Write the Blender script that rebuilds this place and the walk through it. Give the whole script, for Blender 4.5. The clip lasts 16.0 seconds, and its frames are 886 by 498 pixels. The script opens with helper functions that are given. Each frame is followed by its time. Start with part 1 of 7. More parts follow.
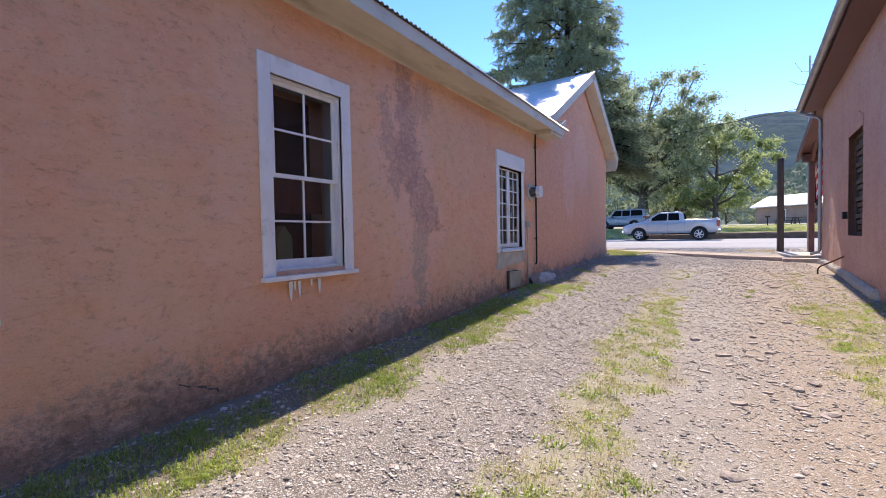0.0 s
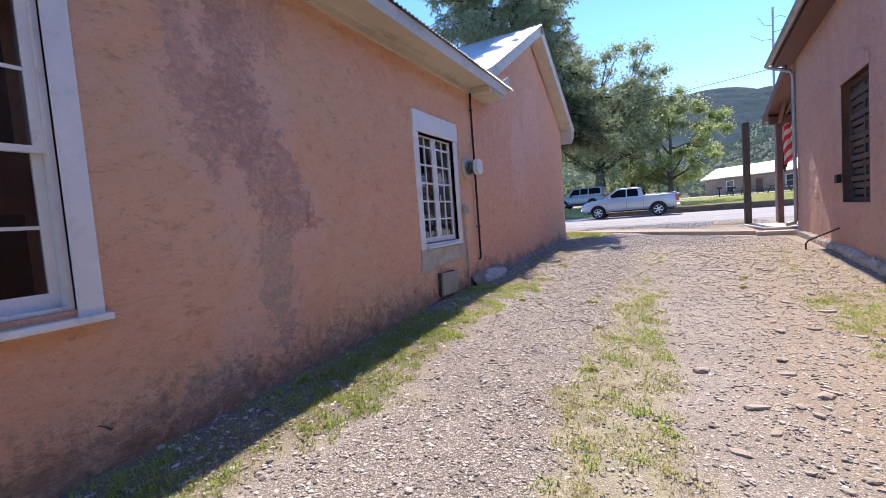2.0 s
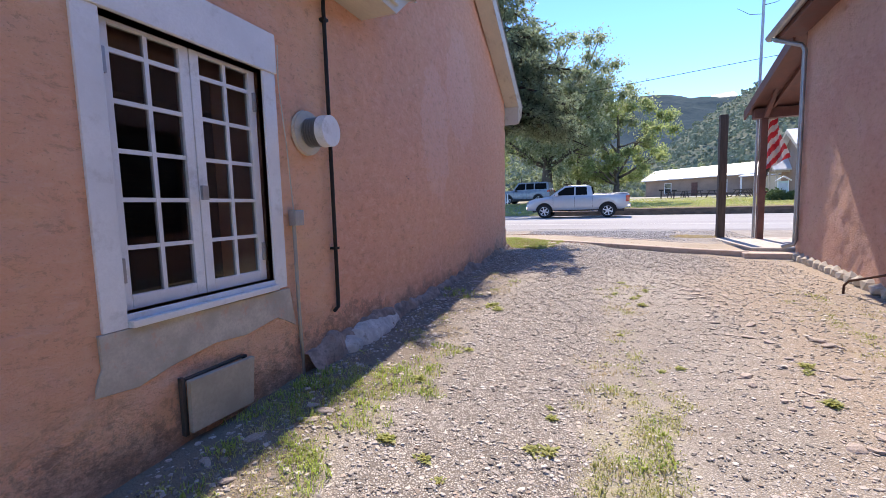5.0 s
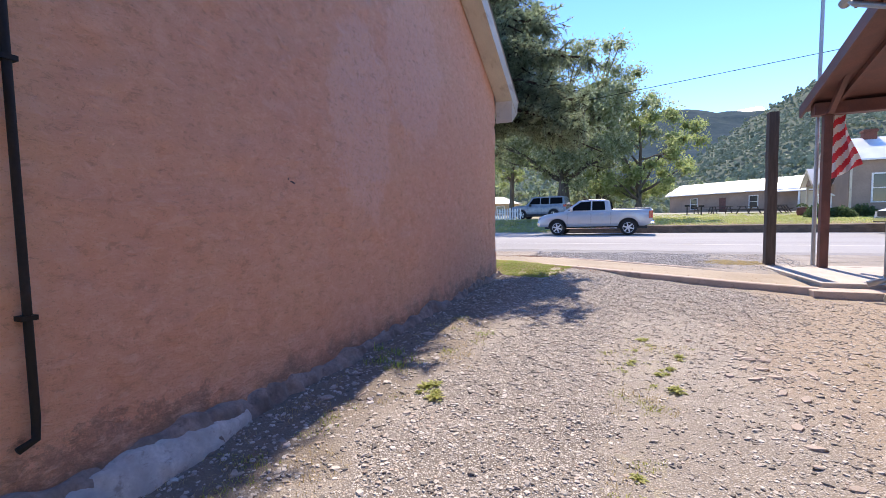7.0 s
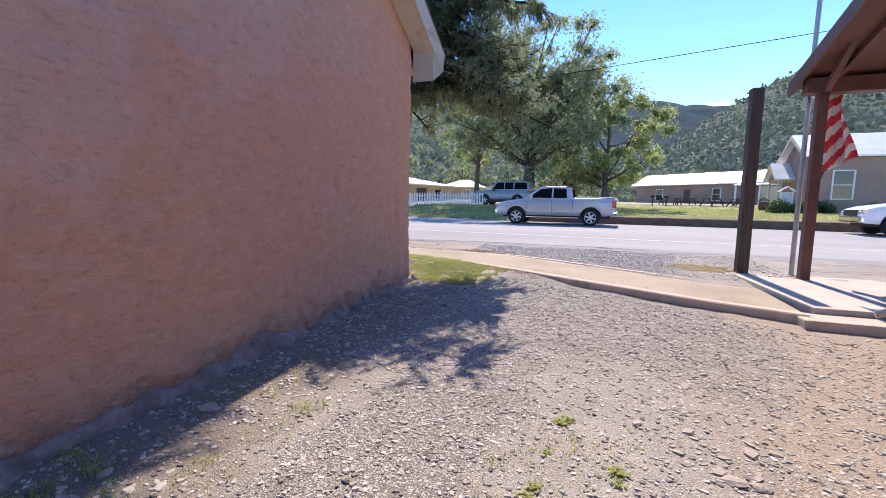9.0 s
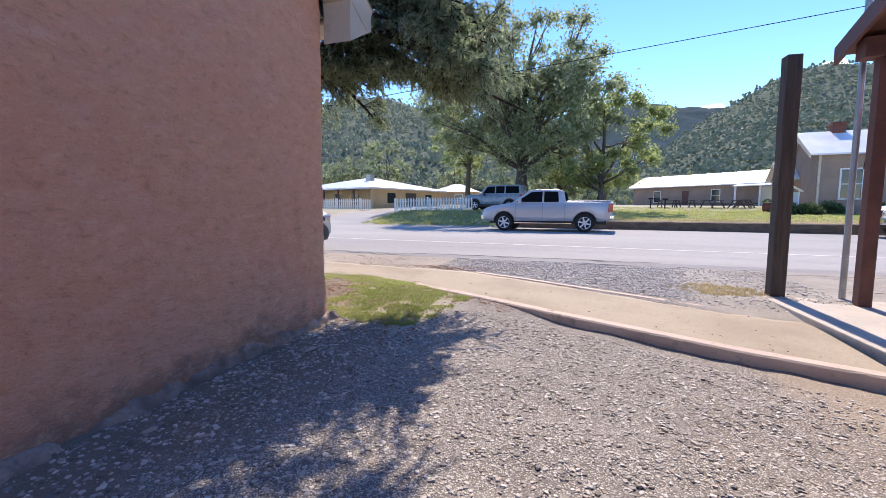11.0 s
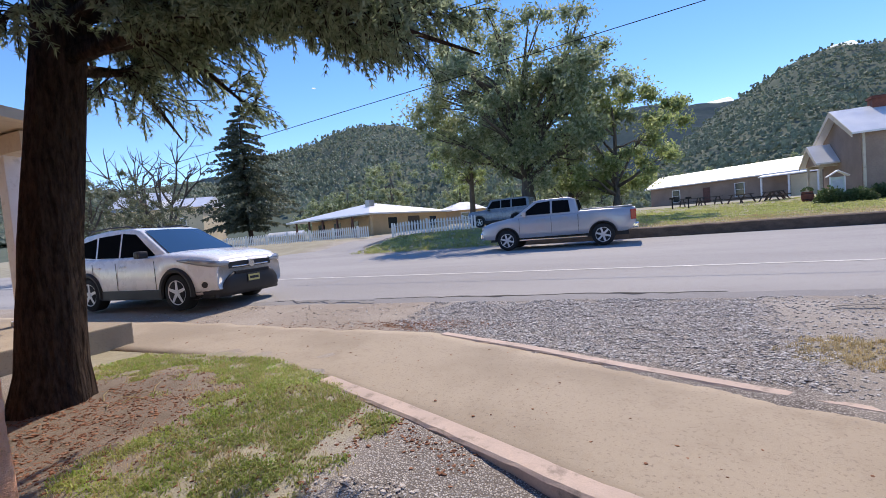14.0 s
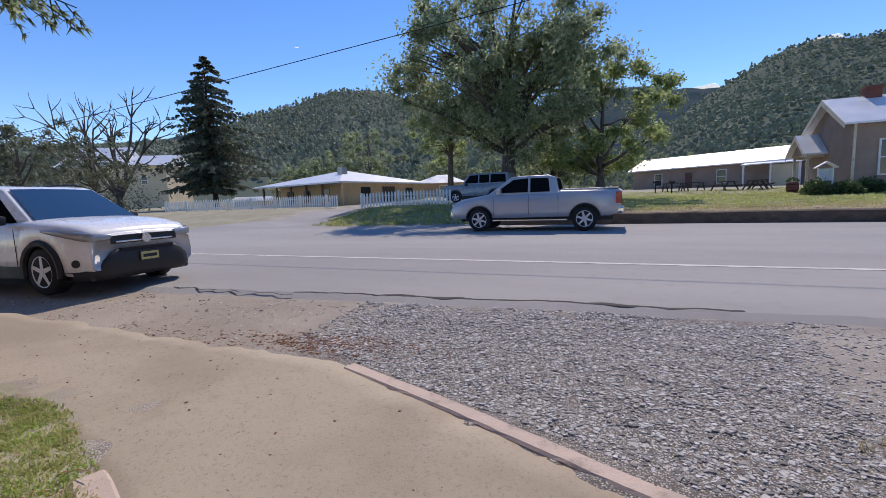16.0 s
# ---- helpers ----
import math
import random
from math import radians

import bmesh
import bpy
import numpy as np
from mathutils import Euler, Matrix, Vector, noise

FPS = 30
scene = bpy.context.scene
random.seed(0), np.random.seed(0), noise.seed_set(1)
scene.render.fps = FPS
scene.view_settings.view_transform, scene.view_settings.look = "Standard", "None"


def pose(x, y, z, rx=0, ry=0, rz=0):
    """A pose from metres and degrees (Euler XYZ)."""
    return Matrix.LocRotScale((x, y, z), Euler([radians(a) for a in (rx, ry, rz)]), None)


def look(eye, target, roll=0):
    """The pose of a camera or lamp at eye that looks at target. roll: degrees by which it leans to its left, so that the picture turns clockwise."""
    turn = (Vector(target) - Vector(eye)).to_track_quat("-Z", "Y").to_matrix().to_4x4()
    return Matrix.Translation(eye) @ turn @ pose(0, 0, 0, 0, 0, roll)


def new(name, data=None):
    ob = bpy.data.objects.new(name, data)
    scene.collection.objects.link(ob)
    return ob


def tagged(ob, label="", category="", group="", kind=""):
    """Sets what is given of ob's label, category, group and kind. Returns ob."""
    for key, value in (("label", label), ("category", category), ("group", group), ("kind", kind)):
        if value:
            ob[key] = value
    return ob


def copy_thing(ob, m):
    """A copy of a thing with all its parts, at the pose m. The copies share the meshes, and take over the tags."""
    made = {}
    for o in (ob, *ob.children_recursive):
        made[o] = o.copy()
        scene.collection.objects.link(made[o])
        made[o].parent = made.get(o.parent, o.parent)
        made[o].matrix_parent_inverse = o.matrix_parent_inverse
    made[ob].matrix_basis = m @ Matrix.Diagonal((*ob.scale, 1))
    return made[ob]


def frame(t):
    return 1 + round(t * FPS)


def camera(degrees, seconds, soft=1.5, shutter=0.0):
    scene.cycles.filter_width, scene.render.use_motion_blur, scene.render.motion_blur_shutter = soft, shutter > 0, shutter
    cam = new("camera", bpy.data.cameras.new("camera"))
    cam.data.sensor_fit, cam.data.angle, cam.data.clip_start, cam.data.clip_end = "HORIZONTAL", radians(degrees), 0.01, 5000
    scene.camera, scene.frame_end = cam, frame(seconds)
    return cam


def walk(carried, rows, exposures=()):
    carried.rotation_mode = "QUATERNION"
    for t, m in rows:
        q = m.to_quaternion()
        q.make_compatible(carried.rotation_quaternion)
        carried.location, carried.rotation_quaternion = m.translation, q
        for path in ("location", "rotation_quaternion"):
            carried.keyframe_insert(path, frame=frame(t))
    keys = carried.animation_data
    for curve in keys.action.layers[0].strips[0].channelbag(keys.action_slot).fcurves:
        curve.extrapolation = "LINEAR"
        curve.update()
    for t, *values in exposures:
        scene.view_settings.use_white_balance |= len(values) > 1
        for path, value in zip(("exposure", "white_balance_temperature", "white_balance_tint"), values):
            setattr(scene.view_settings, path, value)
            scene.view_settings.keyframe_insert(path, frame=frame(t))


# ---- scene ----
cam = camera(91.5, 16.0, 0.8)
EXPOSURE = ((0, 1.53, 7400, 17), (6, 1.53, 7400, 17), (9, 1.42, 7400, 17), (12.5, 1.12, 7350, 17), (14, 0.82, 7300, 16), (15, 0.66, 7250, 16), (16, 0.42, 7200, 16))
PATH = [
    (0, (0.04, 0.725, 1.388), (-1.022, 2.418, 1.328), -1.1),
    (0.5, (-0.031, 1.178, 1.431), (-1.097, 2.868, 1.347), -3.9),
    (1, (-0.185, 1.615, 1.431), (-1.189, 3.342, 1.324), -2.5),
    (1.5, (-0.177, 2.126, 1.422), (-1.104, 3.894, 1.3), -3.6),
    (2, (-0.331, 2.689, 1.424), (-1.252, 4.46, 1.298), -4.3),
    (2.5, (-0.529, 3.188, 1.497), (-1.438, 4.963, 1.353), -1.3),
    (3, (-0.651, 3.735, 1.519), (-1.563, 5.506, 1.341), -2.3),
    (3.5, (-0.848, 4.296, 1.526), (-2.09, 5.831, 1.208), 0.3),
    (4, (-0.863, 4.842, 1.545), (-1.871, 6.55, 1.288), -1.6),
    (4.5, (-0.838, 5.422, 1.56), (-1.608, 7.251, 1.32), -1.4),
    (5, (-0.879, 5.989, 1.625), (-1.575, 7.854, 1.431), -1.5),
    (7.5, (-0.694, 8.618, 1.673), (-1.492, 10.448, 1.545), -0.7),
    (8, (-0.573, 9.14, 1.703), (-1.38, 10.965, 1.56), -0.3),
    (8.5, (-0.561, 9.643, 1.75), (-1.347, 11.468, 1.525), 0.3),
    (9, (-0.515, 10.152, 1.762), (-1.168, 12.03, 1.55), 1.0),
    (11.5, (-0.377, 12.486, 1.804), (-1.024, 14.37, 1.621), -0.5),
    (12, (-0.347, 12.957, 1.787), (-0.976, 14.848, 1.614), -4.2),
    (12.5, (-0.398, 13.412, 1.848), (-1.091, 15.282, 1.703), -4.3),
    (13, (-0.485, 13.889, 1.887), (-1.167, 15.767, 1.786), -2.6),
    (13.5, (-0.469, 14.371, 1.881), (-1.177, 16.239, 1.793), -5.6),
    (14, (-0.498, 14.808, 1.874), (-1.218, 16.671, 1.778), -4.8),
    (14.5, (-0.509, 15.237, 1.905), (-1.225, 17.101, 1.802), -3.0),
    (15, (-0.463, 15.673, 1.925), (-1.225, 17.517, 1.787), -5.0),
    (15.5, (-0.535, 16.078, 1.898), (-1.282, 17.922, 1.688), -2.0),
    (16, (-0.558, 16.49, 1.933), (-1.197, 18.372, 1.706), -2.0),
]
walk(cam, [(t, look(e, g, r)) for t, e, g, r in PATH], EXPOSURE)

# ---- light ----
SUN_ELEV, SUN_X = 50.0, -0.03           # degrees; lean of the sun towards the house per metre of height
sun_way = Vector((SUN_X * math.tan(radians(SUN_ELEV)), 1.0, math.tan(radians(SUN_ELEV)))).normalized()
world = bpy.data.worlds.new("sky")
scene.world = world
world.use_nodes = True
wn = world.node_tree.nodes
sky = wn.new("ShaderNodeTexSky")
sky.sky_type, sky.sun_disc = "NISHITA", False
sky.sun_elevation = math.asin(sun_way.z)
sky.sun_rotation = math.atan2(sun_way.x, sun_way.y)
sky.altitude, sky.air_density, sky.dust_density, sky.ozone_density = 1800, 1.0, 0.0, 3.0
wn["Background"].inputs["Strength"].default_value = 0.15
deep = wn.new("ShaderNodeHueSaturation")                 # the deep blue of thin mountain air
deep.inputs["Saturation"].default_value = 1.25
deep.inputs["Hue"].default_value = 0.508
world.node_tree.links.new(sky.outputs[0], deep.inputs["Color"])
world.node_tree.links.new(deep.outputs[0], wn["Background"].inputs[0])
sun = new("sun", bpy.data.lights.new("sun", "SUN"))
sun.data.energy, sun.data.angle, sun.data.color = 2.62, radians(0.53), (1.0, 0.95, 0.87)
sun.matrix_world = look(sun_way * 60, (0, 0, 0))


# ---- small tools ----
def link_mesh(name, verts, faces, material, parent=None, label="", smooth=False):
    me = bpy.data.meshes.new(name)
    me.from_pydata([tuple(v) for v in verts], [], faces)
    if material:
        me.materials.append(material)
    if smooth:
        me.polygons.foreach_set("use_smooth", [True] * len(me.polygons))
    ob = new(name, me)
    if parent:
        ob.parent = parent
    if label:
        ob["label"] = label
    return ob


def part(name, bm, material, parent=None, label="", smooth=False):
    me = bpy.data.meshes.new(name)
    bm.to_mesh(me)
    bm.free()
    if material:
        me.materials.append(material)
    if smooth:
        me.polygons.foreach_set("use_smooth", [True] * len(me.polygons))
    ob = new(name, me)
    if parent:
        ob.parent = parent
    if label:
        ob["label"] = label
    return ob


def thing(name, label, category, at=(0, 0, 0), rz=0, group="", kind=""):
    ob = new(name)
    ob.empty_display_size = 0.2
    ob.matrix_world = pose(*at, 0, 0, rz)
    return tagged(ob, label, category, group, kind)


def box(bm, x0, x1, y0, y1, z0, z1, m=None):
    vs = [Vector(p) for p in ((x0, y0, z0), (x1, y0, z0), (x1, y1, z0), (x0, y1, z0), (x0, y0, z1), (x1, y0, z1), (x1, y1, z1), (x0, y1, z1))]
    vs = [bm.verts.new(m @ v if m else v) for v in vs]
    for f in ((3, 2, 1, 0), (4, 5, 6, 7), (0, 1, 5, 4), (1, 2, 6, 5), (2, 3, 7, 6), (3, 0, 4, 7)):
        bm.faces.new([vs[i] for i in f])
    return vs


def boxes(*specs, bevel=0.0):
    bm = bmesh.new()
    for s in specs:
        box(bm, *s)
    if bevel:
        bmesh.ops.bevel(bm, geom=bm.edges[:], offset=bevel, segments=2, affect="EDGES", profile=0.6)
    return bm


def prism(outline, a, b, axis="x", bevel=0.0):
    """A plate: an outline of (u, v) swept along an axis from a to b."""
    bm = bmesh.new()
    put = {"x": lambda u, v, w: (w, u, v), "y": lambda u, v, w: (u, w, v), "z": lambda u, v, w: (u, v, w)}[axis]
    lo = [bm.verts.new(put(u, v, a)) for u, v in outline]
    hi = [bm.verts.new(put(u, v, b)) for u, v in outline]
    n = len(outline)
    bm.faces.new(lo[::-1])
    bm.faces.new(hi)
    for i in range(n):
        bm.faces.new((lo[i], lo[(i + 1) % n], hi[(i + 1) % n], hi[i]))
    bmesh.ops.recalc_face_normals(bm, faces=bm.faces[:])
    if bevel:
        bmesh.ops.bevel(bm, geom=bm.edges[:], offset=bevel, segments=2, affect="EDGES", profile=0.6)
    return bm


class Buf:
    """Vertices and faces gathered for one mesh."""

    def __init__(self):
        self.v, self.f = [], []

    def tube(self, pts, radii, n=7, cap=True):
        pts = [Vector(p) for p in pts]
        base = len(self.v)
        side = None
        for i, p in enumerate(pts):
            d = (pts[min(i + 1, len(pts) - 1)] - pts[max(i - 1, 0)]).normalized()
            if side is None:
                side = d.orthogonal().normalized()
            side = (side - d * side.dot(d)).normalized()
            up = d.cross(side)
            for k in range(n):
                a = 2 * math.pi * k / n
                self.v.append(p + (side * math.cos(a) + up * math.sin(a)) * radii[i])
        for i in range(len(pts) - 1):
            for k in range(n):
                a, b = base + i * n + k, base + i * n + (k + 1) % n
                self.f.append((a, b, b + n, a + n))
        if cap:
            self.f.append(tuple(range(base, base + n))[::-1])
            self.f.append(tuple(range(len(self.v) - n, len(self.v))))

    def leaf(self, p, way, normal, length, width):
        b = len(self.v)
        s = way.cross(normal)
        if s.length < 1e-4:
            s = way.orthogonal()
        s = s.normalized() * width * 0.5
        self.v += [p, p + way * length * 0.5 + s, p + way * length, p + way * length * 0.5 - s]
        self.f.append((b, b + 1, b + 2, b + 3))

    def blade(self, p, way, side, length, width):
        b = len(self.v)
        self.v += [p - side * width * 0.5, p + side * width * 0.5, p + way * length]
        self.f.append((b, b + 1, b + 2))

    def out(self, name, material, parent=None, label="", smooth=False):
        return link_mesh(name, self.v, self.f, material, parent, label, smooth)


rng = random.Random(7)


def rand_unit(r=rng):
    while True:
        v = Vector((r.uniform(-1, 1), r.uniform(-1, 1), r.uniform(-1, 1)))
        if 0.05 < v.length < 1:
            return v.normalized()


# ---- materials ----
class Mat:
    """A node material under construction."""

    def __init__(self, name, rough=0.8, metal=0.0, spec=0.4):
        self.m = bpy.data.materials.new(name)
        self.m.use_nodes = True
        self.t = self.m.node_tree
        self.b = self.t.nodes["Principled BSDF"]
        self.b.inputs["Roughness"].default_value = rough
        self.b.inputs["Metallic"].default_value = metal
        self.b.inputs["Specular IOR Level"].default_value = spec
        self.coord = self.node("ShaderNodeTexCoord").outputs["Object"]

    def node(self, kind, **ins):
        n = self.t.nodes.new(kind)
        for k, v in ins.items():
            self.set(n.inputs[k.replace("_", " ")], v)
        return n

    def set(self, socket, v):
        if isinstance(v, bpy.types.NodeSocket):
            self.t.links.new(v, socket)
        elif isinstance(v, tuple) and len(v) == 3 and socket.type == "RGBA":
            socket.default_value = (*v, 1)
        else:
            socket.default_value = v

    def noise(self, scale, detail=4, rough=0.55, vec=None, dist=0.0):
        n = self.node("ShaderNodeTexNoise", Scale=scale, Detail=detail, Roughness=rough, Distortion=dist)
        self.t.links.new(vec or self.coord, n.inputs["Vector"])
        return n.outputs["Fac"]

    def voronoi(self, scale, out="Distance", feature="F1", vec=None):
        n = self.node("ShaderNodeTexVoronoi", Scale=scale)
        n.feature = feature
        self.t.links.new(vec or self.coord, n.inputs["Vector"])
        return n.outputs[out]

    def math(self, op, a, b=0.0, c=0.0):
        n = self.t.nodes.new("ShaderNodeMath")
        n.operation = op
        for i, v in enumerate((a, b, c)):
            self.set(n.inputs[i], v)
        return n.outputs[0]

    def ramp(self, v, lo, hi, a=0.0, b=1.0):
        n = self.node("ShaderNodeMapRange", Value=v, From_Min=lo, From_Max=hi, To_Min=a, To_Max=b)
        n.interpolation_type = "SMOOTHSTEP"
        return n.outputs["Result"]

    def mix(self, fac, a, b, blend="MIX"):
        n = self.t.nodes.new("ShaderNodeMix")
        n.data_type, n.blend_type = "RGBA", blend
        self.set(n.inputs[0], fac)
        self.set(n.inputs[6], a)
        self.set(n.inputs[7], b)
        return n.outputs[2]

    def attr(self, name):
        n = self.t.nodes.new("ShaderNodeAttribute")
        n.attribute_name = name
        return n.outputs["Fac"]

    def stretch(self, sx, sy, sz):
        n = self.node("ShaderNodeMapping")
        self.t.links.new(self.coord, n.inputs["Vector"])
        n.inputs["Scale"].default_value = (sx, sy, sz)
        return n.outputs["Vector"]

    def axes(self):
        n = self.node("ShaderNodeSeparateXYZ")
        self.t.links.new(self.coord, n.inputs[0])
        return n.outputs

    def rand(self):
        return self.t.nodes.new("ShaderNodeObjectInfo").outputs["Random"]

    def island(self):
        return self.t.nodes.new("ShaderNodeNewGeometry").outputs["Random Per Island"]

    def color(self, c):
        self.set(self.b.inputs["Base Color"], c)
        return self

    def rough(self, v):
        self.set(self.b.inputs["Roughness"], v)
        return self

    def bump(self, h, strength=0.4, dist=0.01):
        n = self.node("ShaderNodeBump", Strength=strength, Distance=dist, Height=h)
        if self.b.inputs["Normal"].is_linked:
            self.t.links.new(self.b.inputs["Normal"].links[0].from_socket, n.inputs["Normal"])
        self.t.links.new(n.outputs[0], self.b.inputs["Normal"])
        return self


def worn(name, base, var=0.25, rough=0.6, metal=0.0, scale=3.0, fine=60.0, bump=0.15, stretch=None, spec=0.4, dirt=None):
    """A surface of one colour with stains, grain and fine relief."""
    m = Mat(name, rough, metal, spec)
    v = m.stretch(*stretch) if stretch else None
    big, small = m.noise(scale, 5, 0.6, v), m.noise(fine, 3, 0.6, v)
    dark = tuple(c * (1 - var) for c in base)
    light = tuple(min(1, c * (1 + var * 0.6)) for c in base)
    c = m.mix(m.ramp(big, 0.3, 0.7), dark, light)
    c = m.mix(m.ramp(small, 0.35, 0.7, 0, 0.5), c, dark)
    if dirt:
        c = m.mix(m.ramp(m.noise(scale * 2.3, 6, 0.7, v), 0.52, 0.72, 0, 0.8), c, dirt)
    m.color(c).bump(small, bump, 0.004)
    m.rough(m.ramp(big, 0.2, 0.8, max(0.02, rough - 0.12), min(1, rough + 0.12)))
    return m.m


def leaves(name, a, b, trans=0.35):
    m = Mat(name, 0.55, 0, 0.3)
    c = m.mix(m.island(), a, b)
    c = m.mix(m.ramp(m.noise(0.6, 3), 0.35, 0.7, 0, 0.5), c, tuple(x * 0.6 for x in a))
    m.color(c)
    t = m.node("ShaderNodeBsdfTranslucent", Color=c)
    s = m.node("ShaderNodeMixShader", Fac=trans)
    m.t.links.new(m.b.outputs[0], s.inputs[1])
    m.t.links.new(t.outputs[0], s.inputs[2])
    m.t.links.new(s.outputs[0], m.t.nodes["Material Output"].inputs[0])
    return m.m


def stucco(name, base, sandy, grey, spots=(), gable_tone=0.0):
    """Troweled earth plaster with old patches and relief shading put into its colour; spots: (y, z, half width, half
    height, colour, strength).
    """
    m = Mat(name, 0.92, 0, 0.15)
    ax = m.axes()
    warp = m.math("SUBTRACT", m.noise(2.6, 5, 0.65), 0.5)
    warp2 = m.math("SUBTRACT", m.noise(3.1, 5, 0.65, m.stretch(1.3, 1, 1.2)), 0.5)
    ragged = m.math("MULTIPLY", m.math("SUBTRACT", m.noise(11, 7, 0.8), 0.5), 0.5)
    y = m.math("ADD", m.math("ADD", ax[1], m.math("MULTIPLY", warp, 0.5)), ragged)
    z = m.math("ADD", m.math("ADD", ax[2], m.math("MULTIPLY", warp2, 0.5)), ragged)
    pale = (min(0.9, 1.1 * base[0]), base[1] * 1.2, base[2] * 1.32)
    c = m.mix(m.ramp(m.noise(0.8, 6, 0.65), 0.38, 0.62), base, sandy)
    c = m.mix(m.ramp(m.noise(1.7, 6, 0.7), 0.5, 0.66, 0, 0.7), c, pale)
    c = m.mix(m.ramp(m.noise(2.7, 6, 0.7, m.stretch(1, 1, 1.5)), 0.54, 0.72, 0, 0.3), c, tuple(0.74 * q for q in base))
    # darker, redder tone from about y = 9 onwards
    c = m.mix(m.ramp(m.math("ADD", ax[1], m.math("MULTIPLY", warp, 0.5)), 8.9, 9.3, 0, gable_tone), c, (0.76, 0.375, 0.255))
    worn_off = m.ramp(m.noise(24, 5, 0.75), 0.36, 0.6, 0.35, 1)
    for sy, sz, hw, hh, col, k in spots:
        a = m.math("POWER", m.math("DIVIDE", m.math("SUBTRACT", y, sy), hw), 2.0)
        b = m.math("POWER", m.math("DIVIDE", m.math("SUBTRACT", z, sz), hh), 2.0)
        c = m.mix(m.math("MULTIPLY", m.ramp(m.math("ADD", a, b), 1.12, 0.78, 0, k), worn_off), c, col)
    low = m.math("ADD", ax[2], m.math("MULTIPLY", warp, 0.6))
    ground_line = m.math("ADD", m.math("MULTIPLY", ax[1], 0.033), 0.18)
    c = m.mix(m.ramp(m.math("SUBTRACT", low, ground_line), 0.22, 0.02, 0, 0.7), c, grey)
    splash = m.math("ADD", m.math("SUBTRACT", low, ground_line), m.ramp(ax[1], 8.6, 9.6, 0, 0.3))
    splash = m.math("MULTIPLY", m.ramp(splash, 0.46, 0.12, 0, 1), m.ramp(m.noise(16, 6, 0.8), 0.44, 0.6, 0, 0.65))
    c = m.mix(splash, c, tuple(0.8 * q for q in grey))
    fine = m.noise(70, 5, 0.75)
    trowel = m.noise(8.5, 7, 0.78, m.stretch(1, 0.8, 1.5), 0.35)
    lumps = m.noise(20, 5, 0.7, m.stretch(1, 0.75, 1.35), 0.5)
    dash_shade = m.noise(27, 4, 0.75, m.stretch(1, 0.45, 1.8), 0.8)
    # relief shading painted in: hollows and trowel dashes darker, raised lumps paler
    c = m.mix(m.ramp(trowel, 0.5, 0.62, 0, 0.45), c, pale)
    c = m.mix(m.ramp(trowel, 0.46, 0.35, 0, 0.5), c, tuple(0.62 * q for q in base))
    c = m.mix(m.ramp(lumps, 0.43, 0.33, 0, 0.42), c, tuple(0.55 * q for q in base))
    c = m.mix(m.ramp(lumps, 0.55, 0.68, 0, 0.5), c, pale)
    c = m.mix(m.ramp(dash_shade, 0.67, 0.71, 0, 0.22), c, tuple(0.3 * q for q in base))
    c = m.mix(m.ramp(fine, 0.56, 0.68, 0, 0.35), c, pale)
    c = m.mix(m.ramp(fine, 0.42, 0.32, 0, 0.5), c, tuple(0.5 * q for q in base))
    m.color(c)
    m.bump(trowel, 0.6, 0.05).bump(lumps, 0.7, 0.02).bump(fine, 0.4, 0.005)
    return m.m


M = {}
ROSE, SAND, GREYP = (0.87, 0.46, 0.297), (0.87, 0.52, 0.325), (0.46, 0.37, 0.3)
DARKP = (0.52, 0.315, 0.265)
PALEP = (0.88, 0.58, 0.48)
M["stucco"] = stucco("stucco", ROSE, SAND, (0.26, 0.19, 0.15), (
    (4.72, 3.1, 0.42, 0.6, PALEP, 0.6), (4.75, 2.3, 0.6, 0.6, PALEP, 0.6), (5.1, 1.5, 0.55, 0.5, PALEP, 0.6), (4.9, 0.8, 0.45, 0.3, PALEP, 0.7),
    (4.74, 3.3, 0.16, 0.5, DARKP, 0.85), (5.15, 3.05, 0.2, 0.25, DARKP, 0.6), (4.8, 2.7, 0.2, 0.5, DARKP, 0.9), (4.84, 2.25, 0.24, 0.35, DARKP, 0.9), (4.42, 2.65, 0.1, 0.4, DARKP, 0.7), (4.56, 2.2, 0.13, 0.35, DARKP, 0.8),
    (5.06, 1.88, 0.28, 0.33, DARKP, 0.9), (5.2, 1.62, 0.27, 0.2, DARKP, 0.9), (5.03, 1.2, 0.2, 0.3, GREYP, 0.75), (5.05, 0.82, 0.13, 0.25, GREYP, 0.8), (4.46, 0.48, 0.26, 0.14, GREYP, 0.95),
    (5.46, 1.5, 0.1, 0.09, (0.36, 0.06, 0.06), 0.5), (2.0, 0.35, 0.9, 0.2, GREYP, 0.5), (9.3, 0.62, 0.6, 0.16, (0.14, 0.1, 0.08), 0.5),
    (11.5, 2.6, 0.5, 0.9, PALEP, 0.5), (12.6, 3.4, 0.7, 0.9, PALEP, 0.4)), gable_tone=0.6)
M["stucco_right"] = stucco("stucco_of_shop", (0.58, 0.33, 0.26), (0.6, 0.38, 0.29), (0.4, 0.27, 0.19))
M["white"] = worn("white_paint", (0.78, 0.78, 0.77), 0.1, 0.5, scale=2.5, fine=90, bump=0.08, dirt=(0.55, 0.54, 0.51))
M["cream"] = worn("cream_paint", (0.62, 0.56, 0.45), 0.14, 0.6, scale=2.0, fine=70, bump=0.12, stretch=(1, 0.3, 1), dirt=(0.36, 0.29, 0.21))
M["concrete"] = worn("concrete", (0.36, 0.32, 0.27), 0.25, 0.9, scale=4, fine=80, bump=0.5, dirt=(0.22, 0.19, 0.16))
